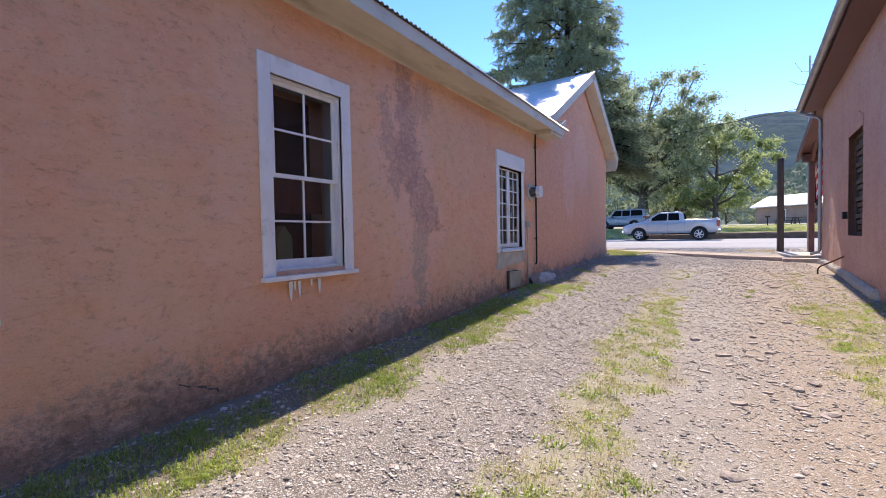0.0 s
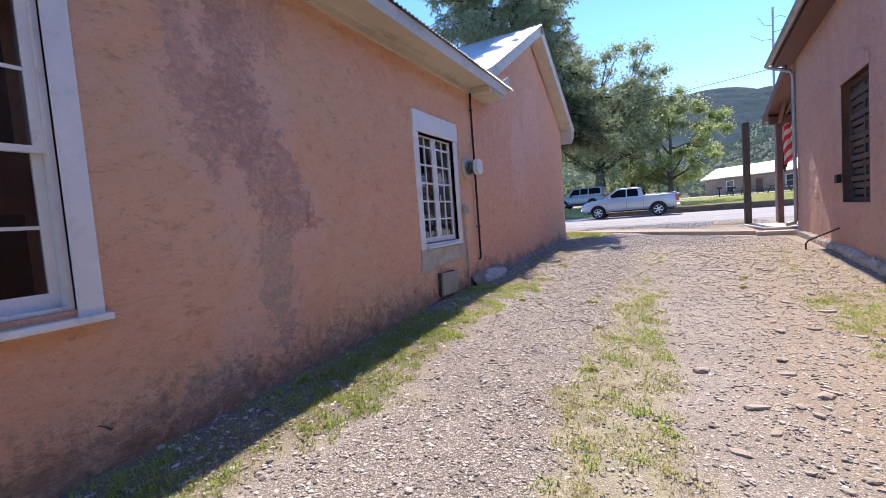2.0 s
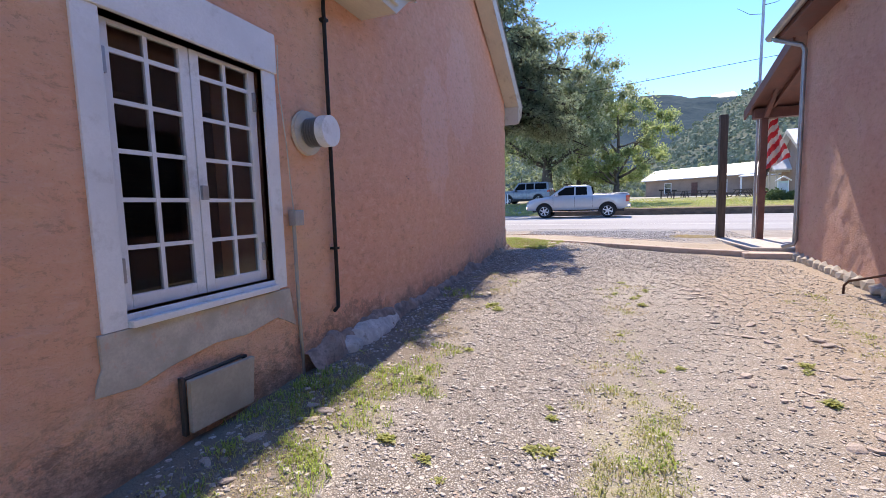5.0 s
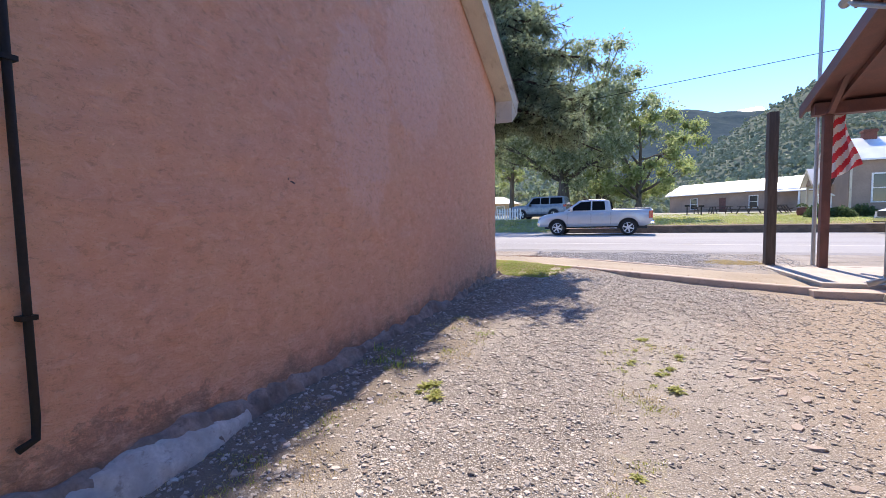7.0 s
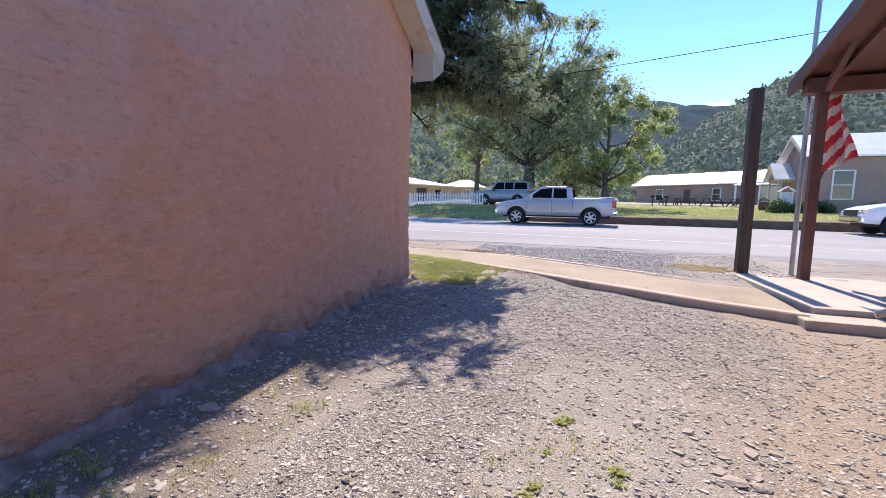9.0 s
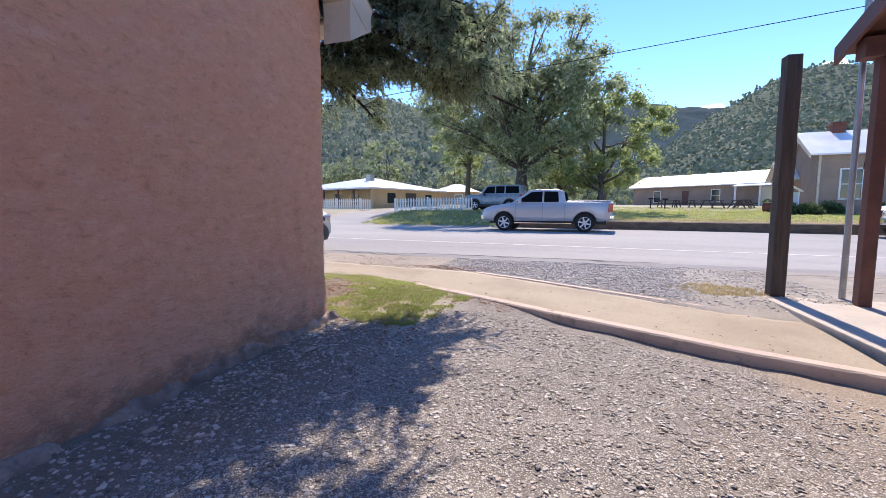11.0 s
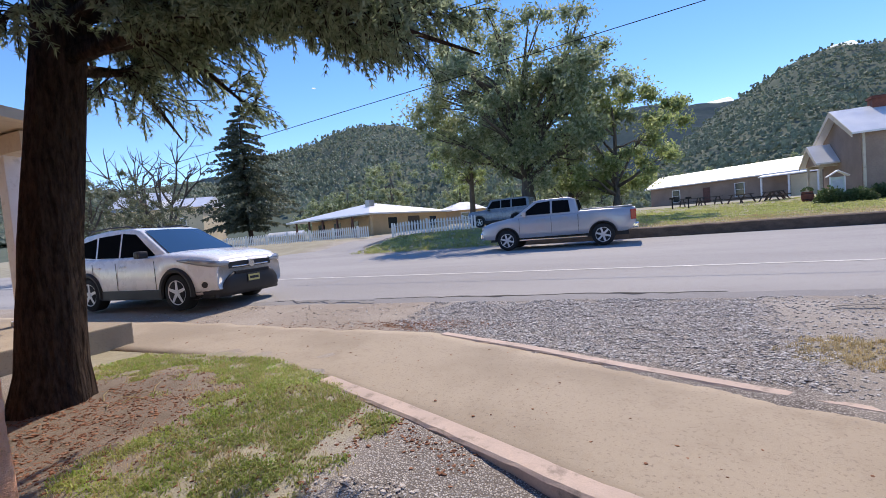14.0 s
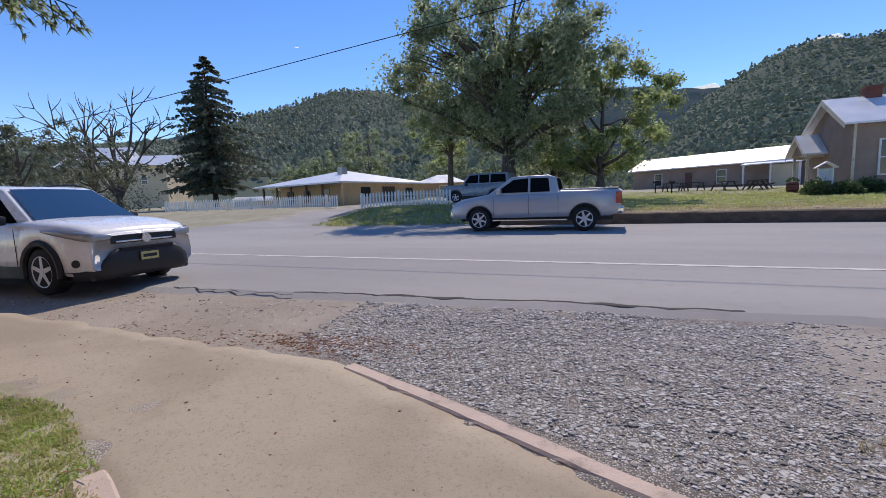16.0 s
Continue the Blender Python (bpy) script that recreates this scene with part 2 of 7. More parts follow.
M["plaster_grey"] = worn("cement_patch", (0.55, 0.5, 0.42), 0.25, 0.92, scale=5, fine=70, bump=0.5, dirt=(0.58, 0.36, 0.27))
M["kerb"] = worn("kerb_concrete", (0.57, 0.45, 0.38), 0.16, 0.9, scale=3, fine=90, bump=0.4, dirt=(0.27, 0.22, 0.18))
M["slab"] = worn("slab_concrete", (0.52, 0.46, 0.4), 0.15, 0.85, scale=2, fine=90, bump=0.25, dirt=(0.38, 0.32, 0.27))
M["wood_dark"] = worn("weathered_post", (0.105, 0.082, 0.07), 0.4, 0.85, scale=5, fine=60, bump=0.6, stretch=(6, 6, 0.5))
M["wood_red"] = worn("brown_painted_wood", (0.16, 0.072, 0.06), 0.3, 0.6, scale=4, fine=50, bump=0.3)
M["iron"] = worn("black_iron", (0.03, 0.026, 0.024), 0.4, 0.6, 0.4, scale=6)
M["galv"] = worn("galvanised_metal", (0.42, 0.42, 0.42), 0.2, 0.42, 0.7, scale=4, fine=50)
M["tin"] = worn("corrugated_tin", (0.62, 0.63, 0.64), 0.14, 0.38, 0.75, scale=1.2, fine=40, dirt=(0.4, 0.36, 0.33))
M["tinwhite"] = worn("white_tin_roof", (0.72, 0.73, 0.75), 0.08, 0.4, 0.1, scale=1.0, fine=30)
# dark grey stands in for the gloom of unlit rooms; also colours plaster cracks
M["dark"] = worn("unlit_room_and_crack", (0.11, 0.105, 0.1), 0.3, 0.9)
M["glass"] = Mat("window_glass", 0.02, 0, 0.5).m
_b = M["glass"].node_tree.nodes["Principled BSDF"]
_b.inputs["Transmission Weight"].default_value, _b.inputs["IOR"].default_value = 1.0, 1.45
_b.inputs["Base Color"].default_value = (0.55, 0.58, 0.57, 1)
M["asphalt"] = None
M["leaf_big"] = leaves("cottonwood_leaf", (0.2, 0.26, 0.11), (0.5, 0.55, 0.37), 0.55)
M["leaf_light"] = leaves("light_leaf", (0.25, 0.33, 0.1), (0.52, 0.58, 0.31), 0.55)
M["leaf_olive"] = leaves("olive_leaf", (0.15, 0.17, 0.1), (0.22, 0.24, 0.16))
M["needle"] = leaves("fir_needle", (0.2, 0.27, 0.15), (0.46, 0.54, 0.37), 0.62)
M["needle_far"] = leaves("far_fir_needle", (0.09, 0.11, 0.075), (0.2, 0.215, 0.15), 0.4)
M["bush"] = leaves("bush_leaf", (0.07, 0.12, 0.04), (0.14, 0.19, 0.08))
M["grass"] = leaves("grass_blade", (0.36, 0.42, 0.12), (0.64, 0.62, 0.28), 0.55)
M["weed"] = leaves("weed_blade", (0.3, 0.43, 0.09), (0.54, 0.62, 0.2), 0.55)
M["dry"] = leaves("dry_blade", (0.55, 0.45, 0.24), (0.65, 0.53, 0.32), 0.5)
bk = Mat("bark", 0.95, 0, 0.1)
_r = bk.voronoi(9, vec=bk.stretch(3.2, 3.2, 0.55))
_n = bk.noise(14, 6, 0.7, bk.stretch(2, 2, 0.5))
bk.color(bk.mix(bk.ramp(_n, 0.3, 0.7), (0.028, 0.021, 0.017), (0.09, 0.063, 0.05))).bump(_n, 1.0, 0.04).bump(_r, 0.8, 0.04)
M["bark"] = bk.m
M["bark_grey"] = worn("grey_bark", (0.13, 0.11, 0.09), 0.4, 0.95, scale=2, fine=25, bump=0.8, stretch=(3, 3, 0.6))
M["deadwood"] = worn("dead_wood", (0.09, 0.075, 0.065), 0.3, 0.9, scale=2, fine=25)


# ---- ground ----
WALL_X = -2.985
PROF_Y = (-60, 0, 2.5, 5, 7.6, 11, 13, 15.9, 17.7)
PROF_A = (-0.9, 0.14, 0.2, 0.29, 0.4, 0.49, 0.56, 0.64, 0.66)
PROF_B = (-1.6, -0.1, 0.0, 0.08, 0.18, 0.34, 0.44, 0.56, 0.6)
PROF_C = (-1.5, -0.05, 0.06, 0.15, 0.24, 0.38, 0.44, 0.5, 0.53)


def smooth(a, b, v):
    v = np.clip((v - a) / (b - a), 0, 1)
    return v * v * (3 - 2 * v)


def ground_z(x, y):
    x, y = np.asarray(x, float), np.asarray(y, float)
    a, b, c = (np.interp(y, PROF_Y, p) for p in (PROF_A, PROF_B, PROF_C))
    near = np.where(x < -0.5, b + (a - b) * np.clip((-0.5 - x) / 2.3, 0, 1), b + (c - b) * np.clip((x + 0.5) / 2.8, 0, 1))
    road = 0.67 + 0.013 * (y - 19)
    z = near + (road - near) * smooth(16.6, 18.6, y)
    kerb_y = 17.68 - 0.437 * (x + 2.8)
    z = z - 0.09 * smooth(0.06, 0.2, y - kerb_y) * smooth(1.75, 1.2, y - kerb_y) * (x > -2.75) * (x < 1.9)
    z = z + 0.05 * smooth(-0.2, -1.6, x) * smooth(15.9, 16.9, y) * (1 - smooth(17.4, 18.2, y))
    z = z + 0.035 * smooth(-2.6, -3.1, x) * smooth(16.5, 17.5, y) * (1 - smooth(18.3, 18.8, y))
    s = y + 0.1 * x - 33.1
    right = np.interp(y, (33, 36, 45, 60, 97, 200, 4000), (1.24, 1.33, 1.6, 2.1, 2.7, 3.5, 4)) - 0.85 - 0.18
    right = np.where(s > 0.12, right, 0)
    left = np.interp(y, (32.6, 34.5, 39, 43, 50, 62, 75, 200, 4000), (0, 0.22, 0.80, 0.82, 1.0, 1.5, 2.0, 3, 4)) * 1.0
    w = smooth(-5.0, -3.4, x)
    drive = np.exp(-((x + 15.2) / 1.7) ** 2)
    left = left - drive * 0.35 * smooth(32.6, 36, y) * (1 - smooth(40, 46, y))
    z = np.where(y > 32, 0.67 + 0.013 * np.minimum(y - 19, 14) + left * (1 - w) + right * w, z)
    return z


def gz(x, y):
    return float(ground_z(x, y))


def spaced(*runs):
    out = []
    for a, b, step in runs:
        out += list(np.arange(a, b - 1e-6, step))
    return np.array(sorted(set(np.round(out, 4))) + [runs[-1][1]])


gx = spaced((-3000, -400, 400), (-400, -60, 40), (-60, -16, 2), (-16, -4.6, 0.4), (-4.6, 3.4, 0.1), (3.4, 20, 0.6), (20, 60, 4), (60, 400, 40), (400, 3000, 400))
gy = spaced((-200, -20, 30), (-20, -2, 1.5), (-2, 21.2, 0.1), (21.2, 32, 0.8), (32, 36, 0.25), (36, 70, 1.5), (70, 200, 15), (200, 3000, 400))
GX, GY = np.meshgrid(gx, gy)
GZ = ground_z(GX, GY)
near_mask = (np.abs(GX + 0.5) < 5) & (GY > -2) & (GY < 21)


def field(x, y, s, seed=0.0):
    return noise.noise(Vector((x * s, y * s, seed)))


rough_h = np.array([[0.016 * field(a, b, 2.2) + 0.012 * field(a, b, 6.1, 3.0) if m else 0 for a, b, m in zip(ra, rb, rm)] for ra, rb, rm in zip(GX, GY, near_mask)])
GZ = GZ + rough_h
ny, nx = GX.shape
quads = [(j * nx + i, j * nx + i + 1, (j + 1) * nx + i + 1, (j + 1) * nx + i) for j in range(ny - 1) for i in range(nx - 1)]


def zone(x, y):
    """Grass, grey gravel and red earth at a place, each 0 to 1."""
    n = 0.26 * field(x, y, 1.3, 5.0) + 0.22 * field(x, y, 4.0, 8.0)
    u = x + n
    if y > 33:
        return (0.95 if not -17.2 < x < -13.2 or y > 47 else 0.1), 0.05, 0.0, 0.0
    grass = gravel = red = 0.0
    if y < 16.78 + 0.45 * (-0.6 - x) and y < 18.4:
        far = float(smooth(12.2, 14.5, y + 2 * n))
        grass = max(float(smooth(-1.85, -2.25, u)) * 0.8, float(smooth(-1.25, -0.8, u) * smooth(-0.1, -0.45, u)) * 0.85, float(smooth(0.75, 1.15, u)) * 0.8)
        gravel = max(float(smooth(-2.2, -1.9, u) * smooth(-0.8, -1.0, u)), float(smooth(-0.4, -0.2, u) * smooth(0.85, 0.6, u)) * 0.6)
        red = float(smooth(-0.1, 0.6, u)) * 0.8
        gravel = max(gravel, 0.5)
        grass *= 1 - 0.45 * float(smooth(8.0, 10.0, y))
        grass, gravel = grass * (1 - far * 0.95), max(gravel, far * float(smooth(1.35, 0.8, u)))
        if x < -1.7 and y > 15.6:
            k = float(smooth(-1.75, -2.2, u)) * float(smooth(15.7, 16.2, y + 0.4 * (x + 3)))
            near_tree = float(smooth(1.45, 0.7, math.hypot(x + 4.4, y - 16.5) + 2.0 * n))
            grass, gravel, red = max(grass, k * (1 - near_tree)), gravel * (1 - k), max(red * (1 - k), near_tree)
    elif y < 21.2:
        left = float(smooth(-2.6, -3.4, u))
        gravel = (1 - left) * float(smooth(1.1, 0.7, u)) * 0.95 + 0.25
        red = left * 0.35 + float(smooth(0.75, 0.35, math.hypot((x + 2.7) / 1.1, (y - 19.75) * 2.2) + n))
        grass = float(smooth(1.0, 0.5, math.hypot((x - 1.3) / 0.8, (y - 18.9) / 0.5) + n)) * 0.7
    soil_shade = 0.0
    # dark soil by the wall, widened so its colour also carries the house shadow
    if y < 16.2:
        soil_shade = float(smooth(-1.95, -2.45, u)) * 0.9
    if x < -2.5 and 15.6 < y < 18.1:
        soil_shade = max(soil_shade, float(smooth(1.6, 0.8, math.hypot(x + 4.4, y - 16.5) + 1.5 * n)))
    return grass, gravel, red, soil_shade


M_ground = Mat("earth_and_gravel", 0.95, 0, 0.15)
g_, v_, r_ = M_ground.attr("grass"), M_ground.attr("gravel"), M_ground.attr("red")
n1, n2, n3 = M_ground.noise(0.8, 5), M_ground.noise(9, 5, 0.7), M_ground.noise(70, 4, 0.7)
peb = M_ground.voronoi(95)
pebc = M_ground.voronoi(95, "Color")
c = M_ground.mix(M_ground.ramp(n1, 0.35, 0.65), (0.33, 0.295, 0.255), (0.44, 0.4, 0.35))
c = M_ground.mix(r_, c, M_ground.mix(n2, (0.37, 0.275, 0.195), (0.48, 0.375, 0.27)))
sep = M_ground.node("ShaderNodeSeparateColor", Color=pebc)
stone = M_ground.mix(sep.outputs[0], (0.22, 0.205, 0.195), (0.64, 0.6, 0.55))
stone = M_ground.mix(M_ground.ramp(peb, 0.3, 0.6), stone, (0.16, 0.14, 0.125))
c = M_ground.mix(M_ground.math("MULTIPLY", v_, 0.9), c, stone)
turf = M_ground.mix(M_ground.ramp(n2, 0.3, 0.7), (0.26, 0.25, 0.13), (0.42, 0.39, 0.23))
gm = M_ground.ramp(M_ground.math("ADD", g_, M_ground.math("MULTIPLY", M_ground.math("SUBTRACT", n2, 0.5), 1.4)), 0.4, 1.0, 0, 0.5)
c = M_ground.mix(gm, c, turf)
# dark earth colour, with the shade along the wall painted into it
c = M_ground.mix(M_ground.math("MULTIPLY", M_ground.attr("soil_shade"), 0.85), c, M_ground.mix(n2, (0.1, 0.085, 0.065), (0.27, 0.22, 0.18)))
c = M_ground.mix(M_ground.ramp(n3, 0.55, 0.8, 0, 0.4), c, (0.17, 0.13, 0.1))
M_ground.color(c).bump(M_ground.math("MULTIPLY", peb, -1.0), 0.4, 0.012).bump(n3, 0.5, 0.01)
M["ground"] = M_ground.m
ground = link_mesh("ground", np.stack([GX.ravel(), GY.ravel(), GZ.ravel()], 1).tolist(), quads, M["ground"], smooth=True)
zz = [zone(a, b) for a, b in zip(GX.ravel(), GY.ravel())]
for k, nm in enumerate(("grass", "gravel", "red", "soil_shade")):
    at = ground.data.attributes.new(nm, "FLOAT", "POINT")
    at.data.foreach_set("value", [q[k] for q in zz])
tagged(ground, "dirt and gravel driveway ground with grassy strips and lawns", "ground", kind="structure")


# ---- road and pavement ----
ma = Mat("asphalt", 0.9, 0, 0.25)
a1, a2, a3 = ma.noise(0.35, 5, 0.6, ma.stretch(0.25, 1, 1)), ma.noise(5, 5), ma.noise(160, 3, 0.8)
c = ma.mix(ma.ramp(a1, 0.3, 0.7), (0.25, 0.24, 0.235), (0.35, 0.338, 0.325))
c = ma.mix(ma.ramp(a3, 0.35, 0.7, 0, 0.6), c, (0.45, 0.435, 0.42))
c = ma.mix(ma.ramp(a2, 0.55, 0.75, 0, 0.4), c, (0.26, 0.245, 0.235))
ma.color(c).bump(a3, 0.35, 0.006)
M["asphalt"] = ma.m


def road_edge(x):
    return 21.15 + 0.16 * field(x, 0, 0.5, 2.0) + 0.05 * field(x, 0, 2.7, 4.0) - 0.004 * x


rx = spaced((-220, -20, 10), (-20, -8, 0.8), (-8, 4, 0.08), (4, 20, 0.8), (20, 220, 10))
rows_y = (0.0, 0.18, 0.8, 2, 4, 6, 8, 10, 11.5)
rv, rf = [], []
for k in rows_y:
    for x in rx:
        e = road_edge(x)
        y = e + k * (32.55 - 0.06 * max(-40, min(40, x)) - e) / 11.5
        rv.append((x, y, 0.69 + 0.013 * (y - 19) + (0.02 if k > 0 else -0.02)))
for j in range(len(rows_y) - 1):
    for i in range(len(rx) - 1):
        rf.append((j * len(rx) + i, j * len(rx) + i + 1, (j + 1) * len(rx) + i + 1, (j + 1) * len(rx) + i))
tagged(link_mesh("road", rv, rf, M["asphalt"]), "worn grey asphalt road with a ragged broken edge", "road", kind="structure")
M["line"] = worn("road_line_paint", (0.66, 0.64, 0.6), 0.25, 0.8, scale=3, fine=30, dirt=(0.3, 0.29, 0.28))
lv, lf = [], []
lx = list(np.arange(-60, 41, 1.0))
for x in lx:
    for w in (-0.06, 0.06):
        y = 24.12 - 0.066 * x + w
        lv.append((x, y, 0.69 + 0.013 * (y - 19) + 0.0245))
lf = [(2 * i, 2 * i + 2, 2 * i + 3, 2 * i + 1) for i in range(len(lx) - 1)]
tagged(link_mesh("road_line", lv, lf, M["line"]), "thin faded white line painted along the asphalt road", "road line", kind="structure")
M["tar"] = worn("tar_seam", (0.03, 0.028, 0.027), 0.3, 0.8)
cv, cf = [], []
for i in range(131):
    x = -4.4 + 5.3 * i / 130
    y = road_edge(x) + 0.22 + 0.05 * field(x, 3, 3.0) + 0.02 * field(x, 3, 11.0)
    wd = 0.02 + 0.06 * abs(field(x, 5, 1.6)) * min(1, i / 30)
    cv += [(x, y - wd, 0.69 + 0.013 * (y - 19) + 0.0235), (x, y + wd, 0.69 + 0.013 * (y - 19) + 0.0235)]
cf += [(2 * i, 2 * i + 2, 2 * i + 3, 2 * i + 1) for i in range(130)]
for (x0, y0, x1, y1, sd) in ((1.6, 20.4, 6.5, 20.9, 1.0), (-6.6, 21.35, -4.3, 21.2, 2.0), (2.2, 19.3, 4.6, 19.5, 4.0)):
    n = 50
    b0 = len(cv)
    for i in range(n + 1):
        t = i / n
        x, y = x0 + (x1 - x0) * t, y0 + (y1 - y0) * t + 0.12 * field(t * 9, sd, 1.0) + 0.03 * field(t * 40, sd, 1.0)
        wd = 0.012 + 0.012 * abs(field(t * 12, sd, 1.3))
        z = 0.69 + 0.013 * (y - 19) + 0.025 if y > 21.1 else gz(x, y) + 0.03
        cv += [(x, y - wd, z), (x, y + wd, z)]
    cf += [(b0 + 2 * i, b0 + 2 * i + 2, b0 + 2 * i + 3, b0 + 2 * i + 1) for i in range(n)]
tagged(link_mesh("road_crack", cv, cf, M["tar"]), "thin dark tar-filled cracks in the asphalt", "road crack", kind="structure")
# dusty concrete apron right of the gravel
ap = boxes((0.95, 9.0, 19.75, 21.2, 0.3, 0.705))
for v in ap.verts:
    if v.co.x < 1.0:
        v.co.x += 0.22 if v.co.y > 20 else 0.45
    v.co.z += 0.012 * (v.co.y - 20) - (0.05 if v.co.x < 1.5 else 0)
bmesh.ops.subdivide_edges(ap, edges=[e for e in ap.edges if e.calc_length() > 1], cuts=6)
tagged(part("apron", ap, M["asphalt"]), "worn dusty concrete apron beside the road", "apron", kind="structure")

mp = Mat("sandy_pavement", 0.95, 0, 0.15)
p1, p2, p3 = mp.noise(0.7, 5), mp.noise(6, 5, 0.7), mp.noise(120, 3, 0.8)
c = mp.mix(mp.ramp(p1, 0.35, 0.65), (0.33, 0.275, 0.21), (0.42, 0.355, 0.275))
c = mp.mix(mp.ramp(p2, 0.5, 0.75, 0, 0.4), c, (0.31, 0.25, 0.19))
c = mp.mix(mp.ramp(p3, 0.55, 0.8, 0, 0.6), c, (0.56, 0.49, 0.4))
c = mp.mix(mp.ramp(mp.noise(45, 4, 0.8), 0.54, 0.66, 0, 0.6), c, (0.2, 0.165, 0.135))
mp.color(c).bump(p3, 0.35, 0.005).bump(p2, 0.2, 0.01)
M["pave"] = mp.m
PAVE = ((-16, 18.7, -16, 20.2, 0.745), (-9, 18.45, -9, 19.85, 0.735), (-6.0, 18.25, -6.0, 19.65, 0.715), (-4.6, 18.2, -4.6, 19.5, 0.705), (-3.6, 18.0, -3.4, 19.4, 0.702),
        (-2.8, 17.68, -2.5, 19.35, 0.70), (-1.75, 17.22, -1.35, 18.82, 0.685), (-0.69, 16.7, -0.4, 18.38, 0.665), (0.05, 16.4, 0.3, 18.1, 0.645), (0.8, 16.1, 0.9, 17.88, 0.622), (1.75, 15.8, 1.8, 17.55, 0.605))


def pave_at(t):
    i = min(int(t), len(PAVE) - 2)
    f = t - i
    return [p + (q - p) * f for p, q in zip(PAVE[i], PAVE[i + 1])]


pv, pf = [], []
steps, across = 120, 9
for i in range(steps + 1):
    x0, y0, x1, y1, z = pave_at(i * (len(PAVE) - 1) / steps)
    j0 = 0.05 * field(i * 0.3, 0, 1) if x0 < -2.85 else 0
    j1 = 0.1 * field(i * 0.35, 7, 1)
    pv.append((x0, y0 + j0, z - 0.25))
    for k in range(across):
        f = k / (across - 1)
        pv.append((x0 + (x1 - x0) * f, y0 + j0 + (y1 + j1 - y0 - j0) * f, z + 0.004 * field(i * 0.5, k * 0.7, 1) - 0.012 * (2 * f - 1) ** 4))
    pv.append((x1, y1 + j1 + 0.02, z - 0.2))
w = across + 2
pf = [(i * w + k, (i + 1) * w + k, (i + 1) * w + k + 1, i * w + k + 1) for i in range(steps) for k in range(w - 1)]
tagged(link_mesh("pavement", pv, pf, M["pave"], smooth=True), "sandy tan concrete pavement that curves along the road", "pavement", kind="structure")


def kerb(label, pts, width, height, lift):
    v, f = [], []
    n = 14 * (len(pts) - 1)
    for i in range(n + 1):
        t = i / 14
        k = min(int(t), len(pts) - 2)
        a, b = Vector(pts[k]), Vector(pts[k + 1])
        p = a.lerp(b, t - k)
        d = (b - a).normalized()
        s = Vector((-d.y, d.x, 0)) * width * (1 + 0.08 * field(i * 0.4, 3, 1))
        chip = 0.012 * field(i * 0.6, 9, 1)
        r = 0.014
        for q in (p + Vector((0, 0, lift - height)), p + Vector((0, 0, lift - r + chip)), p + s * 0.12 + Vector((0, 0, lift + chip * 0.5)),
                  p + s * 0.9 + Vector((0, 0, lift)), p + s + Vector((0, 0, lift - r)), p + s + Vector((0, 0, lift - height))):
            v.append(q)
    for i in range(n):
        for k in range(5):
            f.append((i * 6 + k, (i + 1) * 6 + k, (i + 1) * 6 + k + 1, i * 6 + k + 1))
    f.append((0, 1, 2, 3, 4, 5))
    f.append(tuple(len(v) - 6 + k for k in range(6))[::-1])
    ob = link_mesh("kerb", v, f, M["kerb"])
    return tagged(ob, label, "kerb", kind="structure")


kerb("low pinkish concrete kerb between pavement and driveway", [(p[0], p[1] - 0.02, p[4]) for p in PAVE[5:]], 0.15, 0.22, 0.014)
kerb("narrow pinkish concrete kerb between pavement and gravel shoulder", [(-2.32, 19.22, 0.685), (-1.35, 18.8, 0.68), (-0.4, 18.36, 0.66), (0.3, 18.08, 0.642), (0.9, 17.87, 0.622)], 0.12, 0.16, 0.012)


